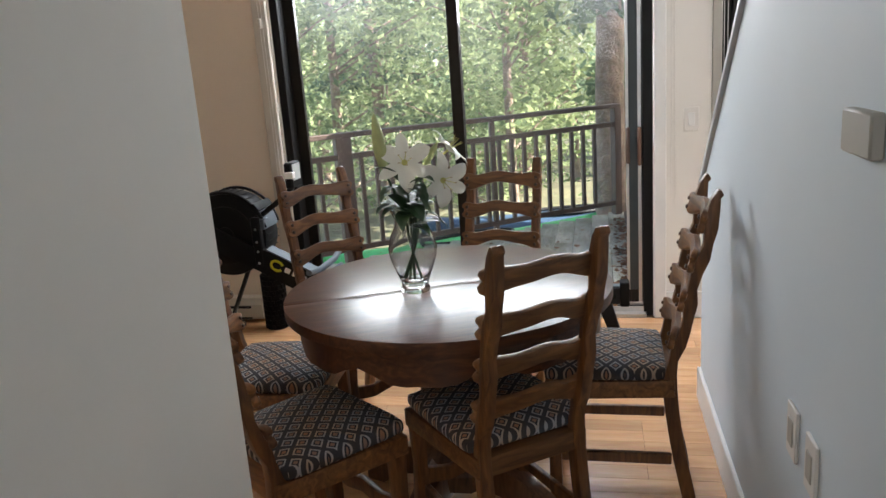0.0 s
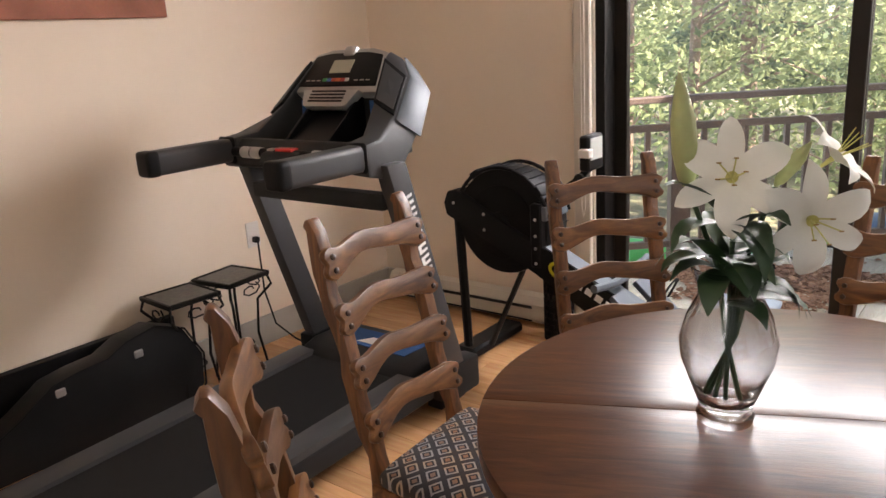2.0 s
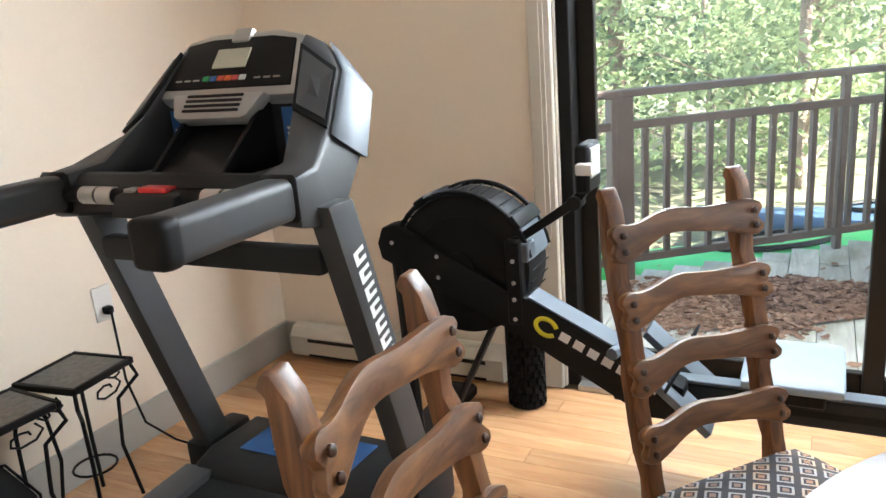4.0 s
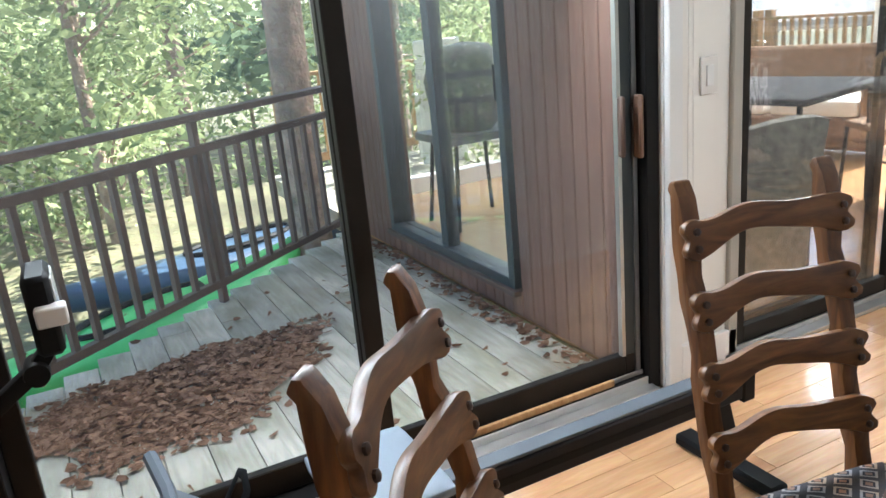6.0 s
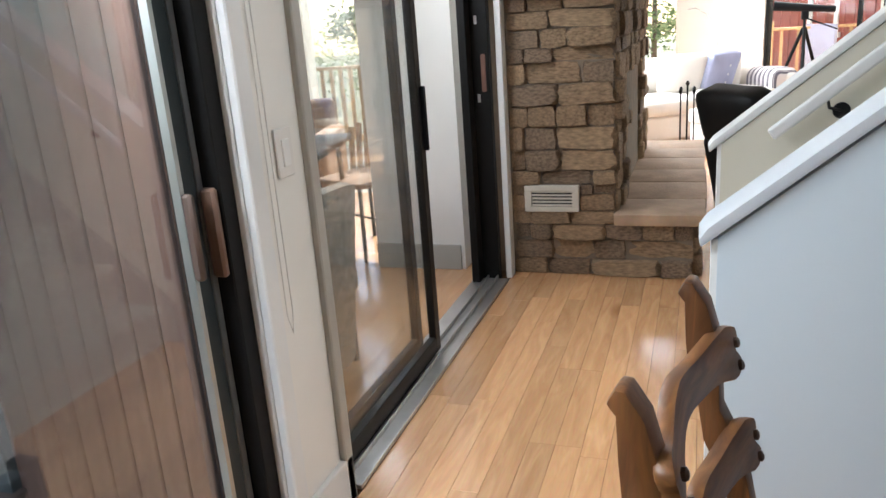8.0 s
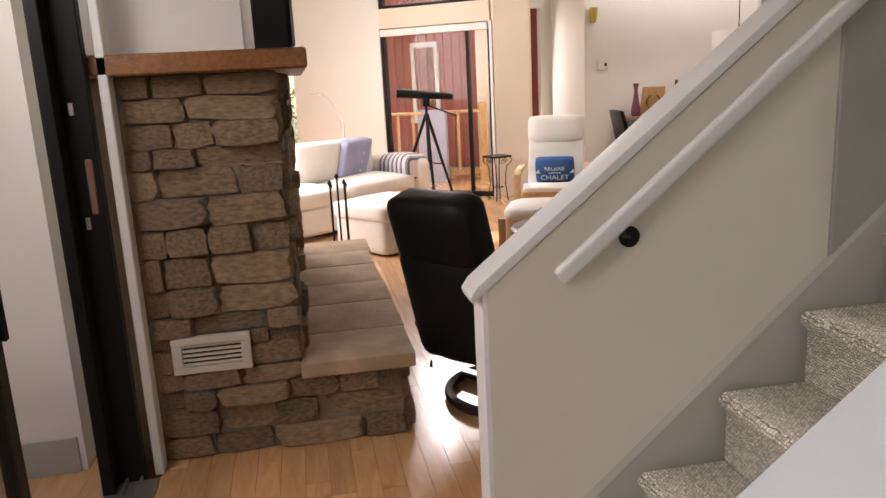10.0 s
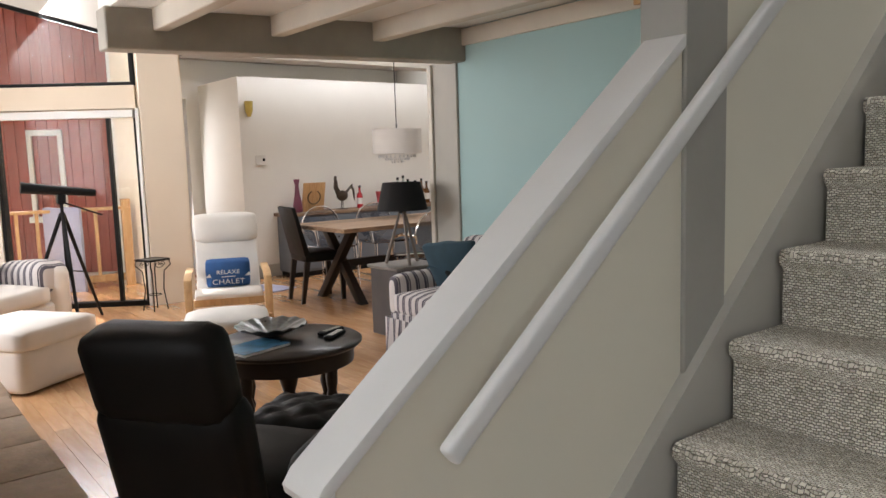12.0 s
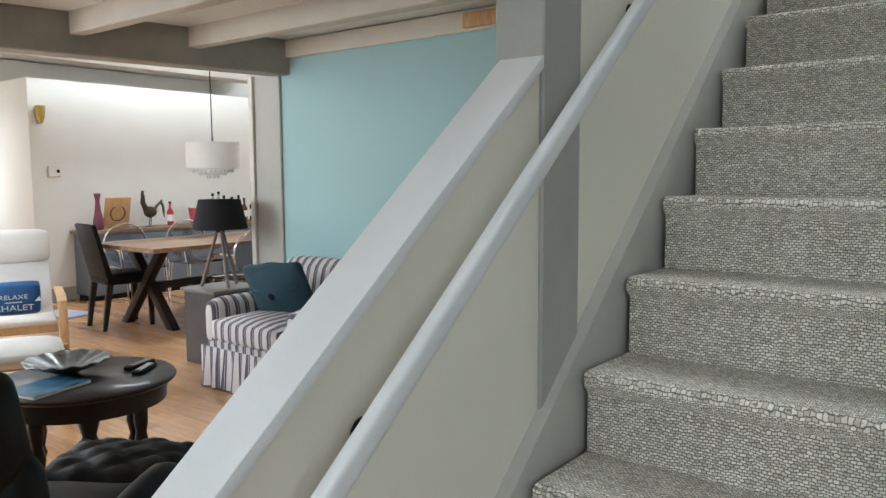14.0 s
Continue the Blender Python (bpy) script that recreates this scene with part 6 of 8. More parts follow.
for y in (-0.082, 0.08):
    part("rim_band", tube([(0.015 + 0.222 * math.cos(radians(a)), y, FZ + 0.222 * math.sin(radians(a))) for a in range(10, 171, 8)], 0.008, 8), BLACK, erg)
for a in (38, 122):
    part("rim_clamp", box((-0.022, -0.09, -0.012), (0.022, 0.09, 0.014), 0.006, None, 2), BLACK, erg).matrix_basis = Matrix.Translation((0.015 + 0.222 * math.cos(radians(a)), 0, FZ + 0.222 * math.sin(radians(a)))) @ Matrix.Rotation(radians(90 - a), 4, "Y")
part("perforated_strip", loft([[(0.015 + 0.2235 * math.cos(radians(a)), y, FZ + 0.2235 * math.sin(radians(a))) for y in (-0.07, 0.07)] + [(0.015 + 0.219 * math.cos(radians(a)), y, FZ + 0.219 * math.sin(radians(a))) for y in (0.07, -0.07)] for a in range(8, 36, 4)]), STEEL_BLUE, erg, "pale perforated strip on the fan cage")
part("hub", disc(0.045, -0.094, -0.08, 0.015, FZ, 20, 0.004), BLACK_FRAME, erg)
part("main_beam", slab_of([(-0.255, 0.695), (-0.235, 0.745), (-0.19, 0.755), (0.165, 0.575), (0.22, 0.555), (0.66, 0.335), (0.66, 0.235), (0.56, 0.235), (0.17, 0.450), (-0.245, 0.645)], 0.075, "y", -0.105, 0.008), BLACK, erg, "sloping black main beam")
part("beam_top", slab_of([(0.23, 0.553), (0.62, 0.357), (0.62, 0.363), (0.23, 0.559)], 0.085, "y", -0.10), STEEL_BLUE, erg, "blue grey top plate", smooth=None)
part("mast", box((0.165, -0.108, 0.47), (0.215, -0.03, 0.725), 0.006), BLACK, erg)
part("mast_bracket", box((0.205, -0.10, 0.66), (0.235, -0.04, 0.715), 0.004), STEEL_BLUE, erg)
arm = part("monitor_arm", rounded(slab_of([(0.19, 0.700), (0.37, 0.818), (0.405, 0.862), (0.385, 0.876), (0.35, 0.838), (0.18, 0.722)], 0.03, "y", -0.07), 0.006), BLACK, erg)
for x0, z0 in ((0.195, 0.712), (0.365, 0.83)):
    part("arm_joint", disc(0.02, -0.085, -0.025, x0, z0, 16, 0.004), BLACK_FRAME, erg)
mon = part("monitor", box((0.375, -0.10, 0.86), (0.415, 0.02, 0.99), 0.008), BLACK, erg)
part("display", box((0.413, -0.085, 0.90), (0.418, 0.005, 0.98), 0.002), surface("monitor_screen", (0.5, 0.53, 0.5), 0.25), mon, "pale grey display")
part("holder", box((0.385, -0.125, 0.915), (0.43, -0.09, 0.945), 0.003), WHITE_PLASTIC, mon)
for (x0, z0) in ((-0.20, 0.70), (-0.05, 0.665), (-0.05, 0.60), (0.19, 0.665), (0.19, 0.60), (0.19, 0.55), (0.19, 0.49)):
    part("bolt", lathe([(0.001, 0.004), (0.006, 0.003), (0.007, 0)], 8), ALU, erg).matrix_basis = Matrix.Translation((x0, -0.109, z0)) @ Matrix.Rotation(radians(90), 4, "X")
part("front_leg", tube([(-0.215, -0.06, 0.68), (-0.195, -0.06, 0.04)], 0.02, 8), BLACK, erg)
part("front_strut", tube([(0.10, -0.05, 0.45), (-0.10, -0.02, 0.06)], 0.012, 8), GREY_PLASTIC, erg)
part("front_foot", box((-0.25, -0.10, 0.0), (-0.14, 0.30, 0.05), 0.012), BLACK, erg)
part("rail", box((0.45, -0.03, 0.235), (2.0, 0.03, 0.315), 0.005), GREY_PLASTIC, erg, "grey aluminium slide rail")
part("rail_top", box((0.46, -0.024, 0.315), (1.99, 0.024, 0.325), 0.002), STEEL_BLUE, erg, "blue grey rail top")
part("rail_groove", box((0.7, -0.032, 0.265), (1.95, -0.029, 0.285)), BLACK, erg, smooth=None)
part("end_cap", box((1.97, -0.036, 0.225), (2.015, 0.036, 0.345), 0.005), BLACK, erg)
part("rear_leg", slab_of([(1.86, 0.24), (1.93, 0.24), (1.99, 0.03), (1.94, 0.03)], 0.05, "y", -0.025, 0.004), BLACK, erg)
part("rear_foot", box((1.93, -0.17, 0.0), (2.0, 0.19, 0.04), 0.01), BLACK, erg)
seat_ = soft_box((0.80, -0.15, 0.375), (1.04, 0.15, 0.405), 0.008, 6, 0.014)
part("seat", seat_, surface("blue_grey_seat", (0.22, 0.27, 0.32), 0.5, var=0.05), erg, "blue grey moulded seat")
part("seat_carriage", box((0.84, -0.055, 0.30), (1.0, 0.055, 0.38), 0.006), BLACK, erg)
for sy in (-1, 1):
    fp = slab_of([(-0.13, -0.012), (0.15, -0.012), (0.15, 0.012), (-0.13, 0.012)], 0.10, "y", -0.05, 0.006)
    bmesh.ops.transform(fp, matrix=Matrix.Translation((0.62, sy * 0.10, 0.33)) @ Matrix.Rotation(radians(42), 4, "Y"), verts=fp.verts)
    part("footboard", fp, STEEL_BLUE, erg, "blue grey footboard")
    part("foot_strap", tube([(0.62, sy * 0.10 - 0.055, 0.345), (0.66, sy * 0.10 - 0.04, 0.42), (0.665, sy * 0.10, 0.435), (0.66, sy * 0.10 + 0.04, 0.42), (0.62, sy * 0.10 + 0.055, 0.345)], 0.012, 6, flat=0.3), BLACK_SOFT, erg)
part("handle", tube([(0.50, -0.23, 0.47), (0.515, -0.1, 0.455), (0.515, 0.1, 0.455), (0.50, 0.23, 0.47)], 0.016, 8), STEEL_BLUE, erg)
lm = Matrix.Translation((0.42, -0.106, 0.405)) @ Matrix.Rotation(radians(26.5), 4, "Y") @ Matrix.Rotation(radians(90), 4, "X")
for i in range(7):
    u0 = -0.11 + i * 0.045
    bars = bmesh.new()
    grid_box(bars, (u0, -0.013, 0), (u0 + 0.030, 0.013, 0.0015))
    part("brand_mark", bars, WHITE_INK, erg, "white mark on the beam", smooth=None).matrix_basis = lm
logo = bmesh.new()
add_tube(logo, [(-0.145 + 0.032 * math.cos(a) - 0.01, 0.024 * math.sin(a), 0.001) for a in (0.5 + 5.3 * k / 20 for k in range(21))], 0.007, 6, flat=0.3)
part("emblem", logo, surface("yellow_mark", (0.62, 0.58, 0.02), 0.5), erg, "yellow ring mark").matrix_basis = lm
rl = thing("foam_roller", pose(-0.985, 5.66, 0), "black knobbly foam roller standing on end by the wall", "foam roller")
part("core", lathe([(0.03, 0), (0.058, 0), (0.058, 0.33), (0.03, 0.33)], 20), BLACK_SOFT, rl)
kn = bmesh.new()
for k in range(14):
    for j in range(11):
        a = 2 * math.pi * (k + 0.5 * (j % 2)) / 14
        grid_box(kn, (-0.009, 0.054, -0.011), (0.009, 0.068, 0.011), 0, Matrix.Translation((0, 0, 0.018 + j * 0.029)) @ Matrix.Rotation(a, 4, "Z"))
part("tread", kn, BLACK_SOFT, rl, smooth=None)


def iron_stand(m, h, label):
    t = thing("plant_stand", m, label, "plant stand", "wrought iron stands")
    part("top_frame", boxes([((-0.115, -0.115, h - 0.02), (0.115, -0.1, h)), ((-0.115, 0.1, h - 0.02), (0.115, 0.115, h)), ((-0.115, -0.1, h - 0.02), (-0.1, 0.1, h)), ((0.1, -0.1, h - 0.02), (0.115, 0.1, h))], 0.003), IRON, t)
    part("mosaic_top", box((-0.1, -0.1, h - 0.012), (0.1, 0.1, h - 0.004)), surface("mosaic_tiles", (0.07, 0.065, 0.055), 0.4, var=0.6, size=60, grain=20), t, smooth=None)
    for sx in (-1, 1):
        for sy in (-1, 1):
            part("leg", tube([(sx * 0.105, sy * 0.105, h - 0.02), (sx * 0.115, sy * 0.115, h - 0.06), (sx * 0.07, sy * 0.07, h - 0.12), (sx * 0.06, sy * 0.06, h * 0.4), (sx * 0.08, sy * 0.08, 0.0)], 0.006, 6), IRON, t)
        for ax in (0, 1):
            sc = [(0.02 * (1 + 0.25 * k) * math.cos(k * 0.9), 0.011 * (1 + 0.22 * k) * math.sin(k * 0.9)) for k in range(9)]
            part("scroll", tube([(sx * 0.108, u, h - 0.055 + w) if ax else (u, sx * 0.108, h - 0.055 + w) for u, w in sc], 0.0035, 5), IRON, t)
    part("ring", tube([(0.062 * math.cos(a), 0.062 * math.sin(a), h * 0.3) for a in (2 * math.pi * k / 16 for k in range(17))], 0.004, 5), IRON, t)
    return t


iron_stand(pose(-1.99, 4.655, 0, 0, 0, 6), 0.45, "black wrought iron plant stand with a tiled top")
iron_stand(pose(-1.99, 4.41, 0, 0, 0, -4), 0.44, "low black wrought iron plant stand with a tiled top")
gc = thing("guitar_case", pose(-1.98, 3.66, 0) @ Matrix.Diagonal((1, 1, 1.08, 1)), "black hard guitar case lying on its side against the wall", "guitar case")
outl = [(-0.75, 0.02), (0.70, 0.0), (0.76, 0.06), (0.77, 0.18), (0.70, 0.30), (0.58, 0.345), (0.46, 0.325), (0.38, 0.29), (0.28, 0.285), (0.18, 0.27), (0.06, 0.20), (-0.05, 0.15), (-0.45, 0.135), (-0.74, 0.14)]
sh = slab_of(outl, 0.12, "x", -0.06, 0.02)
part("shell", sh, surface("case_vinyl", (0.010, 0.010, 0.010), 0.4, var=0.2, grain=200, bump=0.3), gc)
part("trim_band", tube([(0.062, y, z) for y, z in outl] + [(0.062, *outl[0])], 0.004, 5), BLACK_SOFT, gc)
for y, z in ((0.5, 0.27), (0.2, 0.24), (-0.3, 0.12)):
    part("latch", box((0.058, y - 0.018, z - 0.014), (0.067, y + 0.018, z + 0.014), 0.004), ALU, gc)
bx_ = thing("black_board", pose(-2.13, 4.02, 0), "flat black folding board leaning on the wall behind a case", "board")
part("panel", box((-0.02, -0.35, 0.0), (0.02, 0.42, 0.315), 0.004), BLACK, bx_)

# ---- fireplace, stairs and living room ----
rail_ = thing("handrail", pose(2.285, 4.659, 0.91), "white painted wooden handrail on the stair wall", "handrail")
v_ = Vector((0, -1, CSL + 0.02)).normalized()
hr = box((-0.014, 0, -0.02), (0.014, 3.4, 0.02), 0.011, None, 3)
bmesh.ops.transform(hr, matrix=Vector((0, -1, CSL + 0.02)).to_track_quat("Y", "Z").to_matrix().to_4x4(), verts=hr.verts)
part("rail", hr, CAP_PAINT, rail_)
for u in (0.2, 1.45, 2.6):
    c = v_ * u
    bk = part("bracket", lathe([(0.026, 0.0), (0.026, 0.005), (0.018, 0.009)], 16), BLACK, rail_, "round black bracket")
    bk.matrix_basis = Matrix.Translation(c + Vector((0.098, -0.055, -0.068))) @ Matrix.Rotation(radians(-90), 4, "Y")
    part("bracket_arm", tube([c + Vector((0.094, -0.055, -0.068)), c + Vector((0.03, -0.01, -0.05)), c + Vector((0.0, 0, -0.02))], 0.005, 6), BLACK, rail_)

FX, FY = 3.5, 5.25
structure("fireplace_core", boxes([((FX + 0.016, FY + 0.016, 0), (5.4, 5.95, 1.415)), ((FX + 0.016, 4.888, 0), (5.72, FY + 0.016, 0.272))]), MORTAR, "mortar core of the stone fireplace", "fireplace")
structure("chimney_breast", box((FX + 0.06, 5.36, 1.487), (5.3, 5.95, 4.3)), PLASTER, "white chimney breast above the mantel", "fireplace")
solo("mantel", box((FX - 0.10, FY - 0.10, 1.415), (5.5, 5.93, 1.485), 0.008), wood("mantel_wood", (0.20, 0.075, 0.022), (0.36, 0.15, 0.05), 0.4, along=(1.5, 12, 12)), "reddish brown wooden mantel shelf on the stone fireplace", "mantel")
spk = thing("loudspeaker", pose(3.60, 5.26, 1.485, 0, 0, -4), "tall black loudspeaker on the mantel", "loudspeaker")
part("cabinet", box((-0.06, -0.065, 0), (0.09, 0.06, 0.31), 0.008), BLACK, spk)
part("grille", box((-0.052, -0.073, 0.015), (0.082, -0.063, 0.295), 0.004), BLACK_SOFT, spk)
FIREPLACE = thing("stone_fireplace", pose(0, 0, 0), "rough brown fieldstone fireplace with a raised hearth", "fireplace")
random.seed(33)
stones = []
for k in range(9):
    bm = bmesh.new()
    bmesh.ops.create_cube(bm, size=1.0)
    bmesh.ops.subdivide_edges(bm, edges=bm.edges[:], cuts=2, use_grid_fill=True)
    off = Vector((k * 7.3, k * 3.1, 0))
    for v in bm.verts:
        u = v.co * 2
        mx = [abs(c) for c in u]
        rnd = sum(1 for c in mx if c > 0.9)
        if rnd >= 2:
            v.co *= 0.95 if rnd == 2 else 0.86
        v.co += Vector((noise.noise(u * 1.3 + off), noise.noise(u * 1.3 + off + Vector((9, 0, 0))), noise.noise(u * 1.3 + off + Vector((0, 9, 0))))) * 0.11
        v.co += Vector((noise.noise(u * 3.7 + off), noise.noise(u * 3.7 + off + Vector((5, 0, 0))), noise.noise(u * 3.7 + off + Vector((0, 5, 0))))) * 0.05
    stones.append([mesh_of("stone", bm, (STONE_A, STONE_B, STONE_C)[k % 3], 42)])


def lay_stone(face, u, w, z, h):
    o = new("stone", random.choice(stones)[0])
    o.parent = FIREPLACE
    d = random.uniform(0.055, 0.085)
    out_ = random.uniform(-0.014, 0.026)
    if face[0] == "w":
        loc, sc = (face[1] + 0.03 - out_, u + w / 2, z + h / 2), (d, w - 0.002, h - 0.002)
    else:
        loc, sc = (u + w / 2, face[1] + 0.03 - out_, z + h / 2), (w - 0.002, d, h - 0.002)
    o.matrix_basis = Matrix.Translation(loc) @ Matrix.Rotation(random.gauss(0, 0.03), 4, "X" if face[0] == "w" else "Y") @ Matrix.Diagonal((*sc, 1))


def lay(face, u0, u1, z0, z1, gap=None):
    """Courses of stones on a face: 'w' looks west, 's' looks south; gap: a stretch left open."""
    z = z0
    while z < z1 - 0.01:
        h = random.choice((0.07, 0.088, 0.105, 0.12))
        if z1 - z - h < 0.05:
            h = z1 - z
        for a, b in ([(u0, gap[0]), (gap[1], u1)] if gap else [(u0, u1)]):
            u = a
            while u < b - 0.02:
                w = random.choice((0.10, 0.14, 0.18, 0.24, 0.29)) * random.uniform(0.85, 1.2)
                if b - u - w < 0.06:
                    w = b - u
                lay_stone(face, u, w, z, h)
                u += w
        z += h


lay(("w", FX), 4.885, 5.79, 0.0, 0.275)
lay(("w", FX), FY + 0.01, 5.79, 0.275, 0.345)
lay(("w", FX), FY + 0.01, 5.79, 0.345, 0.484, (5.442, 5.724))
lay(("w", FX), FY + 0.01, 5.79, 0.484, 1.415)
lay(("s", FY), FX + 0.02, 5.4, 0.33, 1.0, (3.95, 4.95))
lay(("s", FY), FX + 0.02, 5.4, 1.0, 1.415)
lay(("s", 4.87), FX + 0.03, 5.72, 0.0, 0.275)
part("firebox", boxes([((3.95, FY + 0.02, 0.33), (4.95, FY + 0.06, 1.0))]), BLACK, FIREPLACE, "dark firebox", smooth=None)
HEARTH = thing("hearth_slabs", pose(0, 0, 0), "row of smooth tan sandstone slabs on the hearth", "hearth")
x = FX - 0.03
for w in (0.36, 0.42, 0.37, 0.40, 0.36, 0.38):
    sb = box((x, 4.83 + random.uniform(-0.008, 0.008), 0.276), (x + w - 0.006, FY + 0.02, 0.333 + random.uniform(-0.003, 0.003)), 0.008, None, 2)
    part("slab", sb, SLAB, HEARTH)
    x += w
vent = thing("wall_vent", pose(FX - 0.018, 5.583, 0.414), "cream metal air vent set in the stone fireplace", "vent")
part("vent_frame", boxes([((-0.012, -0.14, -0.068), (0.02, 0.14, -0.042)), ((-0.012, -0.14, 0.042), (0.02, 0.14, 0.068)), ((-0.012, -0.14, -0.042), (0.02, -0.105, 0.042)), ((-0.012, 0.105, -0.042), (0.02, 0.14, 0.042))], 0.002), CREAM_TRIM, vent, smooth=None)
part("backing", box((0.016, -0.105, -0.042), (0.02, 0.105, 0.042)), BLACK, vent, smooth=None)
for i in range(5):
    part("slat", box((-0.006, -0.105, -0.039 + i * 0.0175), (0.004, 0.105, -0.030 + i * 0.0175), 0.001), CREAM_TRIM, vent, smooth=None)
ft_ = thing("fireplace_tools", pose(6.0, 4.97, 0), "black iron fireplace tools hanging on a stand", "fireplace tools")
part("stand_base", lathe([(0.10, 0), (0.10, 0.012), (0.02, 0.02)], 20), IRON, ft_)
part("stand_pole", tube([(0, 0, 0.01), (0, 0, 0.72)], 0.007, 6), IRON, ft_)
part("finial", lathe([(0.006, 0.71), (0.018, 0.73), (0.006, 0.75)], 10), IRON, ft_)
for k, (dx, dy) in enumerate(((0.07, 0.05), (0.07, -0.05), (-0.07, 0.05), (-0.07, -0.05))):
    tl = part("tool", tube([(dx, dy, 0.06), (dx, dy, 0.66)], 0.005, 6), IRON, ft_)
    part("knob", lathe([(0.006, 0.655), (0.016, 0.68), (0.005, 0.70)], 10, (dx, dy, 0)), IRON, tl)

# black recliner and its footstool
f_ = Vector((0.6, -0.8, 0)).normalized()
rc = thing("recliner", facing(3.72, 4.39, 0, f_.x, f_.y), "black leather swivel recliner seen from behind", "armchair")
part("base_ring", tube([(0.27 * math.cos(a), 0.27 * math.sin(a), 0.025) for a in (2 * math.pi * k / 32 for k in range(33))], 0.022, 8), ESPRESSO, rc)
part("base_bar", box((-0.27, -0.03, 0.02), (0.27, 0.03, 0.05), 0.006), ESPRESSO, rc)
part("column", lathe([(0.04, 0.03), (0.035, 0.25)], 14), BLACK, rc)
part("seat", soft_box((-0.25, -0.24, 0.26), (0.25, 0.30, 0.42), 0.03, 6, 0.05, 3, 0.01), LEATHER, rc, smooth=75)
bk_ = soft_box((-0.228, -0.09, 0), (0.228, 0.07, 0.50), 0.012, 7, 0.06, 5, 0.01)
for v in bk_.verts:
    v.co.x *= 1.0 - 0.10 * (0.5 - v.co.z) if v.co.z < 0.5 else 1.0
bmesh.ops.transform(bk_, matrix=Matrix.Translation((0, -0.25, 0.25)) @ Matrix.Rotation(radians(13), 4, "X"), verts=bk_.verts)
part("backrest", bk_, LEATHER, rc, smooth=75)
hd = soft_box((-0.208, -0.10, -0.04), (0.208, 0.06, 0.238), 0.008, 6, 0.055, 7, 0.008)
bmesh.ops.transform(hd, matrix=Matrix.Translation((0, -0.355, 0.72)) @ Matrix.Rotation(radians(16), 4, "X"), verts=hd.verts)
part("headrest", hd, LEATHER, rc, smooth=75)
for sx in (-1, 1):
    part("armrest", soft_box((sx * 0.29 - 0.05, -0.20, 0.40), (sx * 0.29 + 0.05, 0.26, 0.50), 0.02, 5, 0.04), LEATHER, rc, smooth=75)
    part("arm_post", box((sx * 0.27 - 0.02, -0.05, 0.28), (sx * 0.27 + 0.02, 0.03, 0.42), 0.006), BLACK, rc)
part("lever", tube([(-0.28, -0.16, 0.33), (-0.36, -0.2, 0.31)], 0.014, 8), BLACK, rc)
part("pull_loop", tube([(-0.2, -0.28, 0.2), (-0.205, -0.285, 0.17), (-0.195, -0.285, 0.17), (-0.2, -0.28, 0.2)], 0.004, 5), BLACK, rc)
fs = thing("footstool", facing(4.02, 3.98, 0, f_.x, f_.y), "black quilted leather footstool", "footstool")
quilt = soft_box((-0.23, -0.20, 0.27), (0.23, 0.20, 0.41), 0.03, 21, 0.05, 2, 0.012)
for v in quilt.verts:
    if v.co.z > 0.36:
        v.co.z -= 0.014 * max(abs(math.cos(math.pi * (v.co.x + v.co.y) / 0.15)), abs(math.cos(math.pi * (v.co.x - v.co.y) / 0.15))) ** 8
part("cushion", quilt, LEATHER, fs, "quilted leather cushion", smooth=75)
part("column", lathe([(0.035, 0.03), (0.03, 0.29)], 12), BLACK, fs)
part("base_ring", tube([(0.2 * math.cos(a), 0.2 * math.sin(a), 0.02) for a in (2 * math.pi * k / 28 for k in range(29))], 0.018, 8), ESPRESSO, fs)
part("base_bar", box((-0.2, -0.025, 0.015), (0.2, 0.025, 0.04), 0.005), ESPRESSO, fs)

# round coffee table with things on it
ct = thing("coffee_table", pose(4.86, 3.66, 0), "round dark brown coffee table on turned legs", "coffee table")
part("tabletop", lathe([(0.0, 0.455), (0.37, 0.455), (0.38, 0.465), (0.38, 0.475), (0.37, 0.482), (0.0, 0.482)], 56, close=False), ESPRESSO, ct)
part("apron", lathe([(0.335, 0.37), (0.34, 0.456), (0.315, 0.456), (0.315, 0.37)], 48, close=False), ESPRESSO, ct)
for k in range(4):
    a = radians(20 + 90 * k)
    part("leg", lathe([(0.016, 0), (0.022, 0.015), (0.013, 0.05), (0.03, 0.10), (0.02, 0.13), (0.034, 0.20), (0.022, 0.26), (0.03, 0.30), (0.032, 0.456)], 14, (0.285 * math.cos(a), 0.285 * math.sin(a), 0)), ESPRESSO, ct)
part("center_post", lathe([(0.03, 0.0), (0.045, 0.03), (0.025, 0.08), (0.055, 0.15), (0.03, 0.21), (0.05, 0.28), (0.05, 0.456)], 16), ESPRESSO, ct)
bw = bmesh.new()
rows_ = []
for i, (r_, z) in enumerate(((0.03, 0.0), (0.06, 0.008), (0.12, 0.036), (0.185, 0.062), (0.182, 0.066), (0.115, 0.042), (0.05, 0.014), (0.0, 0.012))):
    rows_.append([bw.verts.new((r_ * math.cos(2 * math.pi * k / 56), r_ * math.sin(2 * math.pi * k / 56), z + (0.005 * math.sin(k * 2 * math.pi / 4) * (r_ / 0.185) if r_ > 0.1 else 0))) for k in range(56)])
for a, b in zip(rows_, rows_[1:]):
    for k in range(56):
        bw.faces.new((a[k], a[(k + 1) % 56], b[(k + 1) % 56], b[k]))
bowl = thing("decorative_bowl", pose(4.99, 3.68, 0.482), "wavy dark metallic bowl on the coffee table", "bowl")
part("dish", bw, surface("pewter", (0.16, 0.165, 0.16), 0.3, 0.6, var=0.4, size=25), bowl, smooth=60)
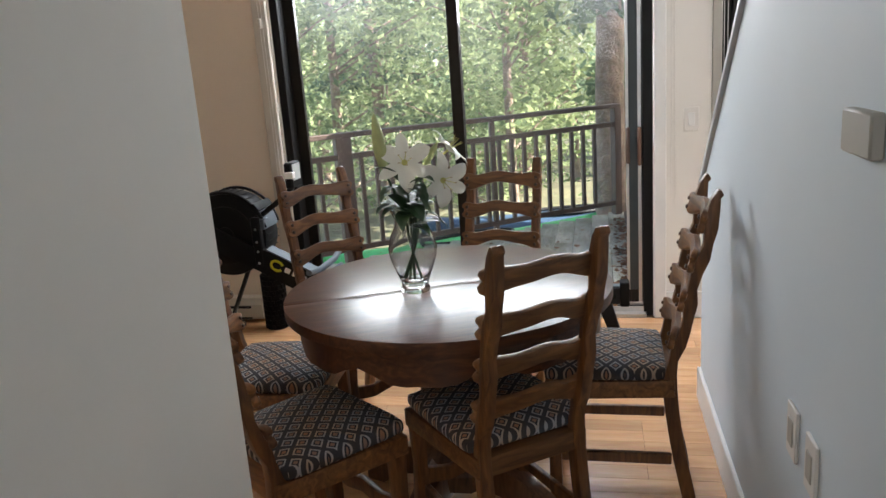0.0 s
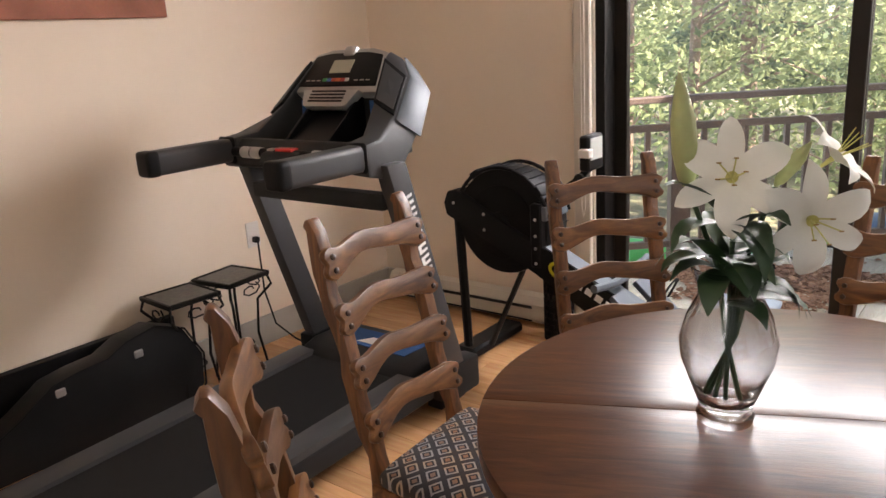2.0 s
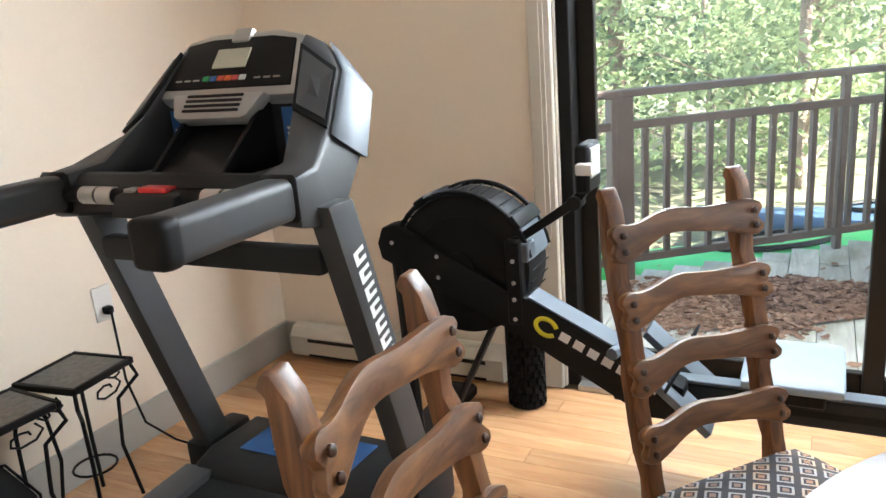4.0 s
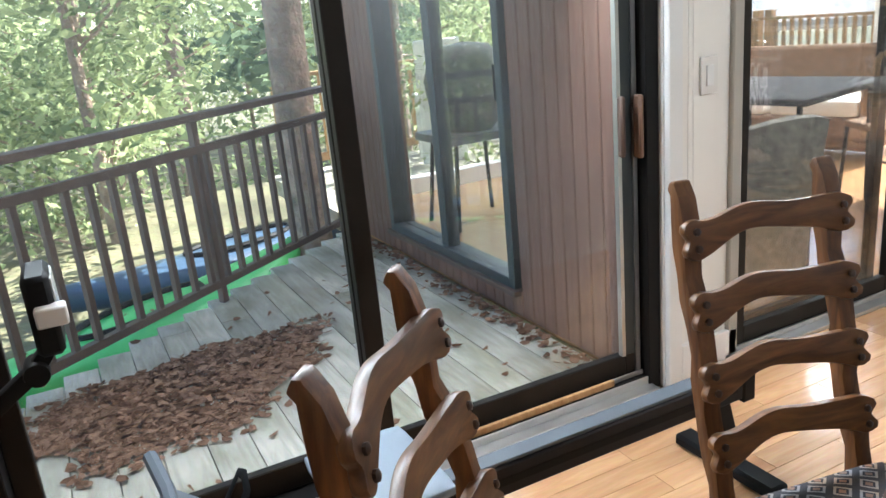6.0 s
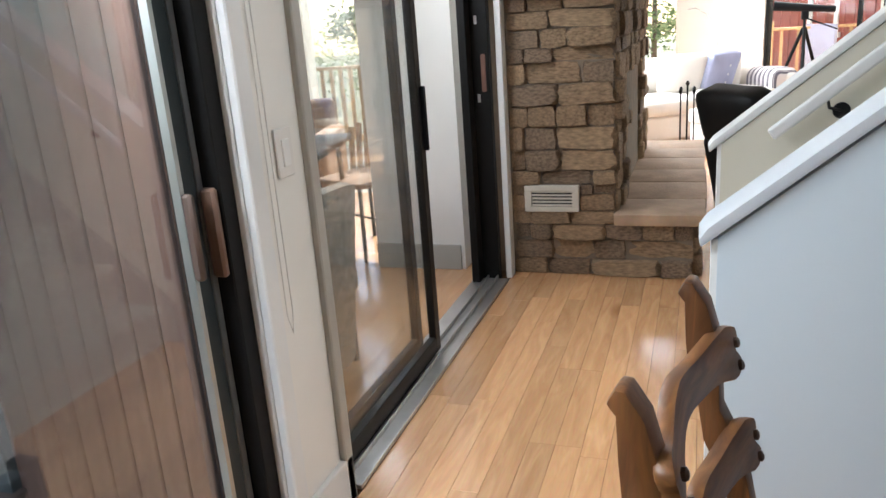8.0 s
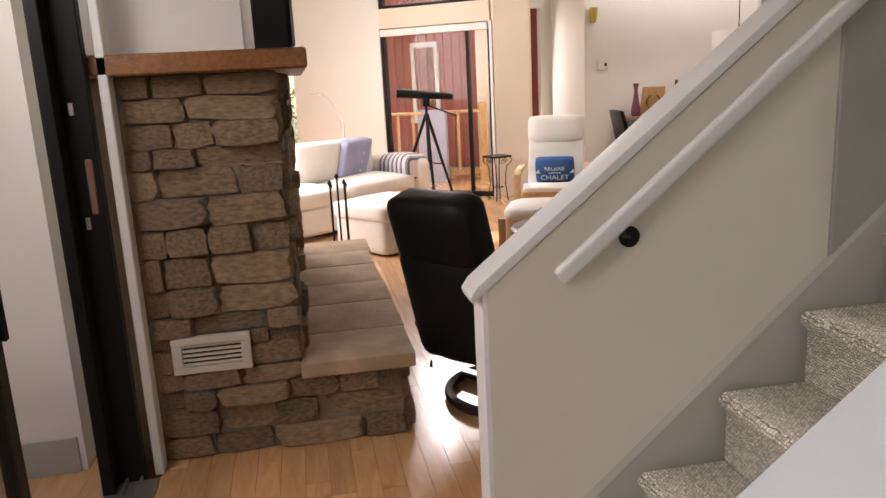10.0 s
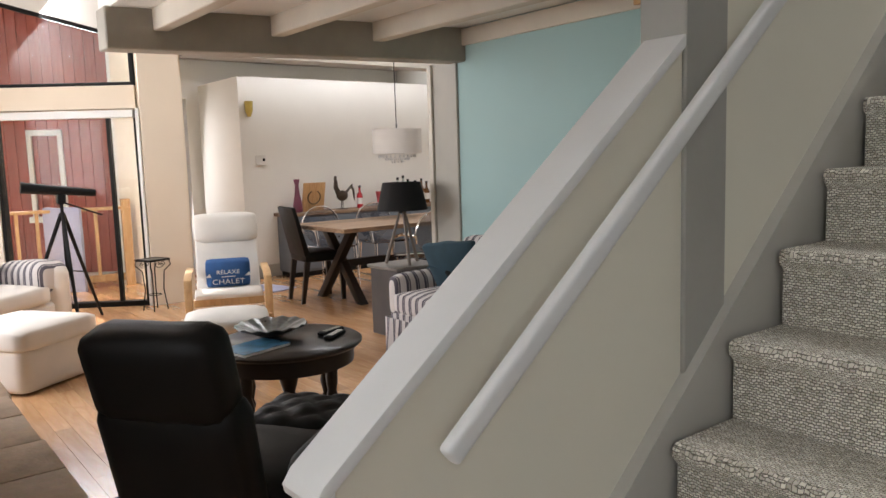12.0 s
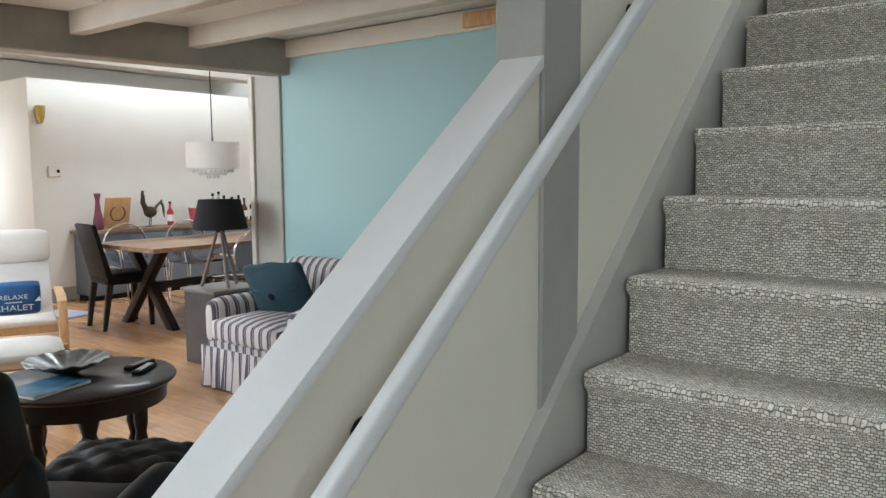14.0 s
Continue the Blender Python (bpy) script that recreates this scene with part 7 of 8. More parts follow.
for i, (x, y, a) in enumerate(((4.74, 3.45, 35), (4.83, 3.42, 22))):
    r_ = thing("remote_control", pose(x, y, 0.482, 0, 0, a), "black remote control on the coffee table" if i else "black and silver remote control on the coffee table", "remote control", "remote controls")
    part("case", box((-0.025, -0.085, 0), (0.025, 0.085, 0.02), 0.006), BLACK, r_)
    for k in range(5):
        part("button", box((-0.015, -0.065 + k * 0.026, 0.0195), (0.015, -0.05 + k * 0.026, 0.022), 0.001), WHITE_PLASTIC if not i else GREY_TRIM, r_)
mgz = thing("magazine", pose(4.80, 3.86, 0.482, 0, 0, 15), "blue and white magazine on the coffee table", "magazine")
part("pages", box((-0.10, -0.14, 0), (0.10, 0.14, 0.012), 0.001), WHITE_PLASTIC, mgz)
part("cover", box((-0.10, -0.14, 0.012), (0.10, 0.14, 0.014)), surface("magazine_cover", (0.06, 0.2, 0.34), 0.3, var=0.6, size=14), mgz, smooth=None)

# striped armchair against the mint wall, lamp and end table
sf = thing("striped_armchair", pose(5.36, 2.03, 0), "armchair in charcoal and cream striped cover with a skirt", "armchair")
part("base", box((-0.45, -0.38, 0.10), (0.45, 0.36, 0.32), 0.02), STRIPE, sf)
sk_ = bmesh.new()
prev = None
path_ = [(-0.46, -0.36)] + [(-0.46, -0.36 + 0.74 * i / 22) for i in range(1, 22)] + [(-0.46 + 0.92 * i / 30, 0.39) for i in range(31)] + [(0.46, 0.39 - 0.74 * i / 22) for i in range(1, 23)]
for i, (x, y) in enumerate(path_):
    w = 0.018 * math.sin(i * 1.9)
    nx, ny = (1 if x > 0.45 else -1 if x < -0.45 else 0), (1 if y > 0.38 else 0)
    a, b = sk_.verts.new((x, y, 0.27)), sk_.verts.new((x + nx * (0.02 + w), y + ny * (0.02 + w), 0.012))
    if prev:
        sk_.faces.new((prev[0], a, b, prev[1]))
    prev = (a, b)
part("skirt", sk_, STRIPE, sf, smooth=80)
part("seat_cushion", soft_box((-0.34, -0.24, 0.31), (0.34, 0.41, 0.46), 0.025, 6, 0.04), STRIPE, sf, smooth=75)
bkc = soft_box((-0.42, -0.12, 0.28), (0.42, 0.09, 0.80), 0.03, 7, 0.07)
bmesh.ops.transform(bkc, matrix=Matrix.Translation((0, -0.27, 0)) @ Matrix.Rotation(radians(7), 4, "X"), verts=bkc.verts)
part("backrest", bkc, STRIPE, sf, smooth=75)
for sx in (-1, 1):
    part("armrest", soft_box((sx * 0.40 - 0.075, -0.34, 0.26), (sx * 0.40 + 0.075, 0.37, 0.575), 0.015, 6, 0.07), STRIPE_Y, sf, smooth=75)
pl = thing("teal_pillow", pose(5.42, 2.08, 0.62, -22, 6, 12), "dark teal square pillow with a button on a striped armchair", "pillow")
part("cover", soft_box((-0.22, -0.03, -0.19), (0.22, 0.03, 0.19), 0.07, 10, 0.012, 1, 0.012), TEAL_CLOTH, pl, smooth=75)
part("flap", box((-0.2, 0.05, 0.045), (0.2, 0.085, 0.05), 0.002), TEAL_CLOTH, pl)
part("button", lathe([(0.006, 0.0), (0.022, 0.0), (0.024, 0.006), (0.012, 0.009)], 16), BLACK, pl).matrix_basis = pose(0.0, 0.098, 0.01, -90, 0, 0)
et = thing("end_table", pose(6.27, 1.92, 0), "dark grey end table with a drawer", "end table")
part("body", box((-0.19, -0.2, 0.0), (0.19, 0.2, 0.53), 0.006), surface("charcoal_wood", (0.06, 0.055, 0.055), 0.5, var=0.2), et)
part("tabletop", box((-0.21, -0.22, 0.53), (0.21, 0.22, 0.555), 0.006), surface("grey_wood", (0.16, 0.145, 0.13), 0.5, var=0.25), et)
part("drawer", box((-0.2, -0.17, 0.3), (-0.188, 0.17, 0.48), 0.003), GREY_TRIM, et)
tl_ = thing("table_lamp", pose(6.27, 1.92, 0.555), "tripod table lamp with a black drum shade", "lamp")
for k in range(3):
    a = radians(40 + 120 * k)
    part("leg", tube([(0.15 * math.cos(a), 0.15 * math.sin(a), 0.0), (0.02 * math.cos(a), 0.02 * math.sin(a), 0.42)], 0.014, 8, 0.01), surface("grey_oak", (0.15, 0.12, 0.10), 0.6, var=0.2), tl_)
part("collar", lathe([(0.03, 0.40), (0.03, 0.45), (0.012, 0.46)], 12), IRON, tl_)
part("shade", lathe([(0.20, 0.425), (0.15, 0.64), (0.146, 0.64), (0.196, 0.425)], 32), surface("black_shade", (0.018, 0.017, 0.017), 0.8, var=0.1, grain=300), tl_, smooth=30)

# white sofa with chaise stool, pillows and throw
SD = Vector((-0.80, -0.60, 0))
so = thing("white_sofa", facing(8.0, 5.05, 0, SD.x, SD.y), "white slipcovered sofa with loose cushions", "sofa")
part("base", box((-0.95, -0.40, 0.04), (0.95, 0.40, 0.30), 0.03), LINEN, so)
for x in (-0.45, 0.45):
    part("seat_cushion", soft_box((x - 0.43, -0.25, 0.29), (x + 0.43, 0.43, 0.45), 0.03, 6, 0.05), LINEN, so, smooth=75)
    part("back_cushion", soft_box((x - 0.43, -0.38, 0.42), (x + 0.43, -0.16, 0.80), 0.04, 6, 0.07), LINEN, so, smooth=75)
part("backrest", soft_box((-1.0, -0.48, 0.05), (1.0, -0.30, 0.72), 0.02, 5, 0.06), LINEN, so, smooth=75)
for sx in (-1, 1):
    part("armrest", soft_box((sx * 1.03 - 0.11, -0.46, 0.04), (sx * 1.03 + 0.11, 0.42, 0.60), 0.02, 6, 0.09), LINEN, so, smooth=75)
oc = Vector((6.93, 4.52, 0))
ot = thing("slipcovered_ottoman", facing(oc.x, oc.y, 0, -0.82, -0.57), "white slipcovered ottoman with a soft skirt", "ottoman")
part("skirt", soft_box((-0.31, -0.33, 0.01), (0.31, 0.30, 0.30), 0.012, 8, 0.03, 4, 0.0), LINEN, ot, smooth=75)
part("cushion", soft_box((-0.325, -0.345, 0.27), (0.325, 0.315, 0.41), 0.02, 7, 0.035, 1, 0.006), LINEN, ot, smooth=75)
for i, (dx, dy, r_, mt, lab) in enumerate(((0.30, 0.05, 18, LAVENDER, "lavender blue pillow with buttons on the white sofa"), (0.74, 0.02, -8, LINEN, "cream pillow leaning on the white sofa"))):
    m = so.matrix_basis @ pose(dx - 0.75, dy - 0.06, 0.63, -18, 0, r_)
    p_ = thing("sofa_pillow", m, lab, "pillow", "pillows on the sofa")
    part("cover", soft_box((-0.24, -0.06, -0.20), (0.24, 0.06, 0.20), 0.05, 7, 0.03), mt, p_, smooth=75)
    if not i:
        for k in range(3):
            part("button", lathe([(0.002, 0.006), (0.012, 0.004), (0.012, 0)], 10), WHITE_PLASTIC, p_).matrix_basis = pose(0, 0.105, -0.09 + 0.09 * k, -90, 0, 0)
thr = thing("striped_throw", so.matrix_basis @ pose(-0.98, 0.15, 0.0), "blue and cream striped throw over the sofa's arm", "throw")
th_m = stripes("throw_stripes", 1, 0.06)
part("cloth", soft_box((-0.17, -0.22, 0.35), (0.19, 0.24, 0.625), 0.012, 7, 0.09, 2, 0.012), th_m, thr, smooth=75)
fl = thing("floor_lamp", pose(9.05, 4.72, 0), "slim chrome arc floor lamp behind the sofa", "floor lamp")
part("foot", lathe([(0.13, 0), (0.13, 0.015), (0.02, 0.03)], 20), ALU, fl)
part("pole", tube([(0, 0, 0.02), (0, 0, 0.95)], 0.012, 8), ALU, fl)
part("arm", tube([(0, 0, 0.75), (0.0, 0.03, 1.05), (-0.02, 0.12, 1.2), (-0.05, 0.24, 1.27)], 0.008, 8), ALU, fl)
part("head", lathe([(0.05, 0.0), (0.055, 0.012), (0.02, 0.02)], 16, (-0.05, 0.27, 1.255)), ALU, fl)
# telescope
tp = thing("telescope", pose(8.6, 3.88, 0), "black spotting telescope on a tripod by the bay door", "telescope")
for k, (x, y) in enumerate(((0.36, -0.34), (-0.38, 0.02), (0.25, 0.36))):
    part("leg", tube([(x, y, 0.0), (x * 0.5, y * 0.5, 0.5), (0.02 * x, 0.02 * y, 1.0)], 0.013, 8, 0.018), BLACK, tp)
    part("brace", tube([(x * 0.55, y * 0.55, 0.45), (0, 0, 0.5)], 0.006, 6), BLACK, tp)
part("center_column", tube([(0, 0, 0.42), (0, 0, 1.10)], 0.014, 8), BLACK, tp)
part("head", box((-0.035, -0.035, 1.08), (0.035, 0.035, 1.17), 0.008), BLACK, tp)
part("pan_handle", tube([(0, 0, 1.10), (-0.1, -0.3, 0.97)], 0.008, 6), BLACK, tp)
part("optical_tube", tube([(0.02, 0.30, 1.235), (0.01, 0.1, 1.21), (-0.01, -0.12, 1.185), (-0.015, -0.28, 1.165)], 0.05, 14, 0.032), BLACK, tp)
iron_stand(pose(8.83, 3.08, 0, 0, 0, 20), 0.50, "tall black wrought iron plant stand with a tiled top")

# bentwood armchair and its stool
pf = Vector((-0.92, 0.38, 0)).normalized()
pg = thing("bentwood_armchair", facing(7.36, 2.93, 0, pf.x, pf.y), "bentwood armchair with a tall cream cushion", "armchair")
cush = bmesh.new()
prof = [(0.30, 0.36), (0.22, 0.40), (0.0, 0.355), (-0.16, 0.34), (-0.24, 0.42), (-0.36, 0.66), (-0.46, 0.88), (-0.50, 0.93), (-0.54, 0.92), (-0.55, 0.87), (-0.45, 0.62), (-0.33, 0.36), (-0.25, 0.27), (-0.1, 0.27), (0.2, 0.32), (0.29, 0.32)]
part("cushion", slab_of(prof, 0.52, "x", -0.26, 0.015), CREAM, pg, smooth=60)
hdp = soft_box((-0.265, -0.055, -0.13), (0.265, 0.055, 0.13), 0.025, 6, 0.045, 3, 0.006)
bmesh.ops.transform(hdp, matrix=Matrix.Translation((0, -0.44, 0.83)) @ Matrix.Rotation(radians(24), 4, "X"), verts=hdp.verts)
part("headrest", hdp, CREAM, pg, smooth=75)
for z in (0.48, 0.58, 0.68):
    part("seam", tube([(-0.26, -0.262 - (z - 0.42) * 0.48 + 0.005, z), (0.26, -0.262 - (z - 0.42) * 0.48 + 0.005, z)], 0.005, 5), LINEN, pg)
for sx in (-1, 1):
    ar = [(0.40, 0.02), (0.34, 0.0), (-0.30, 0.0), (-0.36, 0.02), (-0.36, 0.05), (-0.3, 0.03), (0.3, 0.03), (0.34, 0.06), (0.36, 0.2), (0.37, 0.40), (0.34, 0.47), (0.25, 0.50), (-0.12, 0.50), (-0.22, 0.5), (-0.22, 0.53), (0.26, 0.53), (0.37, 0.50), (0.405, 0.42), (0.40, 0.2)]
    part("side_frame", slab_of(ar, 0.06, "x", sx * 0.30 - 0.03, 0.005), BIRCH, pg)
part("front_rail", box((-0.27, 0.26, 0.27), (0.27, 0.29, 0.33), 0.004), BIRCH, pg)
part("back_rail", box((-0.27, -0.30, 0.26), (0.27, -0.27, 0.30), 0.004), BIRCH, pg)
rp = thing("printed_pillow", pg.matrix_basis @ pose(0.0, -0.14, 0.475, -26, 0, 0) @ Matrix.Scale(0.8, 4) @ spin_z(180), "blue pillow with white lettering and mountains", "pillow")
part("cover", soft_box((-0.22, -0.05, -0.155), (0.22, 0.05, 0.155), 0.04, 7, 0.025), DENIM, rp, smooth=75)
tm_ = Matrix.Rotation(radians(90), 4, "X")
writing("RELAXE", 0.068, WHITE_INK, Matrix.Translation((0.0, -0.094, 0.065)) @ tm_, rp)
writing("CHALET", 0.09, WHITE_INK, Matrix.Translation((0, -0.094, -0.055)) @ tm_, rp)
for sx in (-1, 1):
    part("mountain", slab_of([(sx * 0.2 - 0.03, -0.005), (sx * 0.2 + 0.03, -0.005), (sx * 0.2 + 0.012, 0.045), (sx * 0.2 - 0.006, 0.02)], 0.003, "y", -0.072), WHITE_INK, rp, smooth=None)
part("small_line", box((-0.07, -0.096, 0.006), (0.07, -0.092, 0.014)), WHITE_INK, rp, smooth=None)
ps = thing("bentwood_footstool", facing(6.22, 3.42, 0, pf.x, pf.y), "bentwood footstool with a cream cushion", "footstool")
part("cushion", soft_box((-0.27, -0.24, 0.30), (0.27, 0.24, 0.39), 0.03, 6, 0.04), CREAM, ps, smooth=75)
for sx in (-1, 1):
    part("side_frame", slab_of([(-0.22, 0.0), (0.22, 0.0), (0.25, 0.03), (0.27, 0.32), (0.24, 0.32), (0.22, 0.05), (-0.2, 0.03), (-0.22, 0.32), (-0.26, 0.32), (-0.25, 0.03)], 0.055, "x", sx * 0.28 - 0.0275, 0.004), BIRCH, ps)
part("cross_rail", box((-0.26, -0.02, 0.24), (0.26, 0.02, 0.30), 0.004), BIRCH, ps)
rg = thing("door_mat", pose(9.1, 1.75, 0.0, 0, 0, 15), "small blue woven mat on the floor", "mat")
part("pile", soft_box((-0.25, -0.16, 0.0), (0.25, 0.16, 0.018), 0.002, 6, 0.008, 1, 0.004), LAVENDER, rg)

# dining end
dt = thing("dining_table", pose(7.90, 0.75, 0), "weathered wooden dining table on crossed dark legs", "table")
for i in range(6):
    part("plank", box((-0.52 + i * 0.175, -1.0, 0.715), (-0.52 + i * 0.175 + 0.171, 1.05, 0.755), 0.004), BARN, dt)
for y in (-0.75, 0.80):
    for sx in (-1, 1):
        part("leg", slab_of([(sx * 0.40, 0.0), (sx * 0.30, 0.0), (-sx * 0.34, 0.715), (-sx * 0.24, 0.715)], 0.08, "y", y + 0.02 * sx - 0.04, 0.004), ESPRESSO, dt)
part("stretcher", box((-0.03, -0.75, 0.33), (0.03, 0.8, 0.4), 0.004), ESPRESSO, dt)
pc = thing("leather_chair", facing(8.14, 1.66, 0, -0.12, -1), "high-backed dark leather dining chair at the table's head", "chair")
part("seat", soft_box((-0.21, -0.22, 0.40), (0.21, 0.22, 0.50), 0.01, 5, 0.025), LEATHER, pc, smooth=70)
part("backrest", slab_of([(-0.16, 0.46), (-0.22, 0.46), (-0.33, 0.94), (-0.295, 0.95)], 0.42, "x", -0.21, 0.012), LEATHER, pc, smooth=50)
for x in (-0.18, 0.18):
    part("leg", slab_of([(0.16, 0.0), (0.195, 0.0), (0.205, 0.41), (0.15, 0.41)], 0.04, "x", x - 0.02, 0.003), ESPRESSO, pc)
    part("leg", slab_of([(-0.27, 0.0), (-0.235, 0.0), (-0.16, 0.41), (-0.215, 0.41)], 0.04, "x", x - 0.02, 0.003), ESPRESSO, pc)
ACRYL = glass_pane("clear_acrylic", (0.86, 0.87, 0.9), 2.5)


def ghost_chair(m):
    t = thing("clear_chair", m, "clear plastic armchair with a round back", "chair", "clear chairs at the dining table")
    bm = bmesh.new()
    add_tube(bm, [(0.23 * math.cos(a), -0.2, 0.66 + 0.22 * math.sin(a)) for a in (math.pi * (1.1 - 1.2 * k / 18) for k in range(19))], 0.016, 8, flat=0.6)
    part("back_rim", bm, ACRYL, t)
    part("back_panel", slab_of([(0.22 * math.cos(2 * math.pi * k / 28), 0.66 + 0.21 * math.sin(2 * math.pi * k / 28)) for k in range(28)], 0.008, "y", -0.204), ACRYL, t)
    part("seat", soft_box((-0.23, -0.21, 0.43), (0.23, 0.22, 0.465), 0.004, 4, 0.015), ACRYL, t)
    for sx in (-1, 1):
        part("armrest", tube([(sx * 0.225, -0.2, 0.66), (sx * 0.25, 0.0, 0.67), (sx * 0.25, 0.14, 0.63), (sx * 0.24, 0.18, 0.46)], 0.016, 8), ACRYL, t)
        for sy in (-1, 1):
            part("leg", tube([(sx * 0.20, sy * 0.18, 0.44), (sx * 0.22, sy * 0.22, 0.0)], 0.02, 8, 0.014), ACRYL, t)
    return t


gch = ghost_chair(facing(8.78, 1.15, 0, -1, 0.0))
for x, y, a, b in ((8.78, 0.45, -1, 0.05), (7.25, 1.0, 1, 0.0), (7.25, 0.2, 1, 0.0)):
    copy_thing(gch, facing(x, y, 0, a, b))
sdb = thing("sideboard", pose(9.76, 0.08, 0), "long grey sideboard with a wooden top against the partition", "sideboard")
SB = surface("slate_cabinet", (0.12, 0.14, 0.165), 0.55, var=0.1)
part("body", box((-0.17, -1.2, 0.06), (0.17, 1.14, 0.735), 0.004), SB, sdb)
part("top", box((-0.19, -1.24, 0.735), (0.18, 1.18, 0.775), 0.004), BARN, sdb, "weathered wooden top")
part("plinth", box((-0.14, -1.18, 0.0), (0.15, 1.12, 0.06)), BLACK, sdb, smooth=None)
for i in range(4):
    d_ = part("door", box((-0.184, -1.18 + i * 0.58, 0.09), (-0.169, -0.62 + i * 0.58, 0.72), 0.003), SB, sdb)
    part("knob", lathe([(0.006, 0), (0.012, 0.015), (0.003, 0.02)], 10), IRON, d_).matrix_basis = pose(-0.184, -0.66 + i * 0.58, 0.45, 0, -90, 0)
ST = 0.775
vs_ = thing("tall_vase", pose(9.74, 1.03, ST), "tall plum coloured vase with a narrow neck", "vase")
part("body", lathe([(0.05, 0.0), (0.062, 0.02), (0.055, 0.10), (0.032, 0.22), (0.022, 0.32), (0.038, 0.40), (0.034, 0.40), (0.016, 0.32)], 22), surface("plum_glaze", (0.16, 0.04, 0.07), 0.3, var=0.15), vs_)
wp = thing("wooden_plaque", pose(9.80, 0.80, ST, 0, -14, 0), "square wooden plaque with a carved wreath leaning on the wall", "plaque")
part("board", box((-0.012, -0.15, 0.0), (0.012, 0.15, 0.36), 0.004), CEDAR, wp)
part("wreath", tube([(-0.015, 0.085 * math.sin(a), 0.18 + 0.085 * math.cos(a)) for a in (0.5 + 5.3 * k / 20 for k in range(21))], 0.014, 6, flat=0.5), surface("burnt_wood", (0.09, 0.05, 0.02), 0.7), wp)
rs = thing("rooster_figurine", pose(9.74, 0.40, ST), "dark bronze rooster figurine with a curved tail", "figurine")
rb = bmesh.new()
bmesh.ops.create_uvsphere(rb, u_segments=14, v_segments=10, radius=0.07, matrix=Matrix.Translation((0, 0, 0.17)) @ Matrix.Diagonal((0.6, 1.2, 0.95, 1)))
add_tube(rb, [(0, 0.05, 0.20), (0, 0.09, 0.28), (0, 0.085, 0.36), (0, 0.10, 0.39)], 0.038, 8, 0.014)
for k in range(4):
    add_tube(rb, [(0, -0.05, 0.20), (0, -0.12 - 0.01 * k, 0.27 + 0.01 * k), (0, -0.17, 0.25 - 0.03 * k), (0, -0.18, 0.19 - 0.03 * k)], 0.018, 6, 0.006)
for s_ in (-1, 1):
    add_tube(rb, [(0.015 * s_, 0, 0.12), (0.02 * s_, 0.01, 0.0)], 0.006, 6)
grid_box(rb, (-0.005, 0.07, 0.385), (0.005, 0.105, 0.42), 0.002)
grid_box(rb, (-0.04, -0.05, 0.0), (0.04, 0.06, 0.008))
rb_me = mesh_of("rooster", rb, surface("dark_bronze", (0.06, 0.04, 0.025), 0.45, 0.5, var=0.3), 60)
ro = new("figure", rb_me)
ro.parent = rs


def bottle(x, y, h, r_, mat, label, neck=0.35):
    t = thing("bottle", pose(x, y, ST), label, "bottle", "bottles on the sideboard")
    part("glass", lathe([(r_ * 0.9, 0), (r_, 0.01), (r_, h * 0.58), (r_ * neck, h * 0.74), (r_ * neck, h * 0.93), (r_ * neck * 1.15, h * 0.94), (r_ * neck * 1.15, h)], 16), mat, t)
    part("cap", lathe([(r_ * neck * 1.2, h * 0.93), (r_ * neck * 1.2, h * 1.02)], 12), BLACK, t)
    part("label", lathe([(r_ * 1.01, h * 0.18), (r_ * 1.01, h * 0.46)], 16, close=False), WHITE_PLASTIC, t)


GREEN_G = surface("green_bottle_glass", (0.02, 0.20, 0.05), 0.15, var=0.1, bump=0)
RED_G = surface("red_bottle", (0.45, 0.03, 0.04), 0.2, var=0.1, bump=0)
BROWN_G = surface("amber_bottle", (0.12, 0.05, 0.015), 0.2, var=0.1, bump=0)
DARK_G = surface("dark_bottle", (0.015, 0.02, 0.015), 0.15, var=0.1, bump=0)
PALE_G = surface("pale_bottle", (0.45, 0.48, 0.45), 0.15, var=0.05, bump=0)
bottle(9.74, 0.14, 0.28, 0.038, RED_G, "red bottle with a white label")
for y, h, mt, lab in ((-0.62, 0.33, GREEN_G, "green glass bottle on the sideboard"), (-0.74, 0.31, GREEN_G, "green glass bottle on the sideboard"), (-0.85, 0.33, BROWN_G, "amber spirits bottle on the sideboard"), (-0.95, 0.29, BROWN_G, "amber spirits bottle on the sideboard"), (-1.05, 0.33, DARK_G, "dark wine bottle on the sideboard"), (-0.55, 0.38, PALE_G, "clear glass bottle on the sideboard"), (-0.45, 0.36, PALE_G, "clear glass bottle on the sideboard"), (-1.12, 0.27, RED_G, "red bottle with a white label")):
    bottle(9.70 + 0.06 * ((y * 17) % 1), y, h, 0.04, mt, lab)
pa = thing("striped_pail", pose(9.76, -0.22, ST), "small red and white striped pail", "pail")
part("pail_body", lathe([(0.06, 0), (0.085, 0.2), (0.08, 0.2), (0.055, 0.01)], 20), surface("pail_red", (0.5, 0.06, 0.07), 0.5, var=0.4, size=30), pa)
part("rim", lathe([(0.088, 0.195), (0.088, 0.21), (0.08, 0.21)], 20), WHITE_PLASTIC, pa)
CRYSTAL = surface("crystal_beads", (0.80, 0.80, 0.79), 0.12, var=0.04)
pd = thing("pendant_lamp", pose(8.2, 0.60, 0), "white drum pendant lamp with hanging crystals", "pendant lamp")
part("shade", lathe([(0.265, 1.44), (0.265, 1.70), (0.26, 1.70), (0.26, 1.44)], 36), surface("pendant_fabric", (0.75, 0.73, 0.70), 0.8, var=0.03), pd, smooth=30)
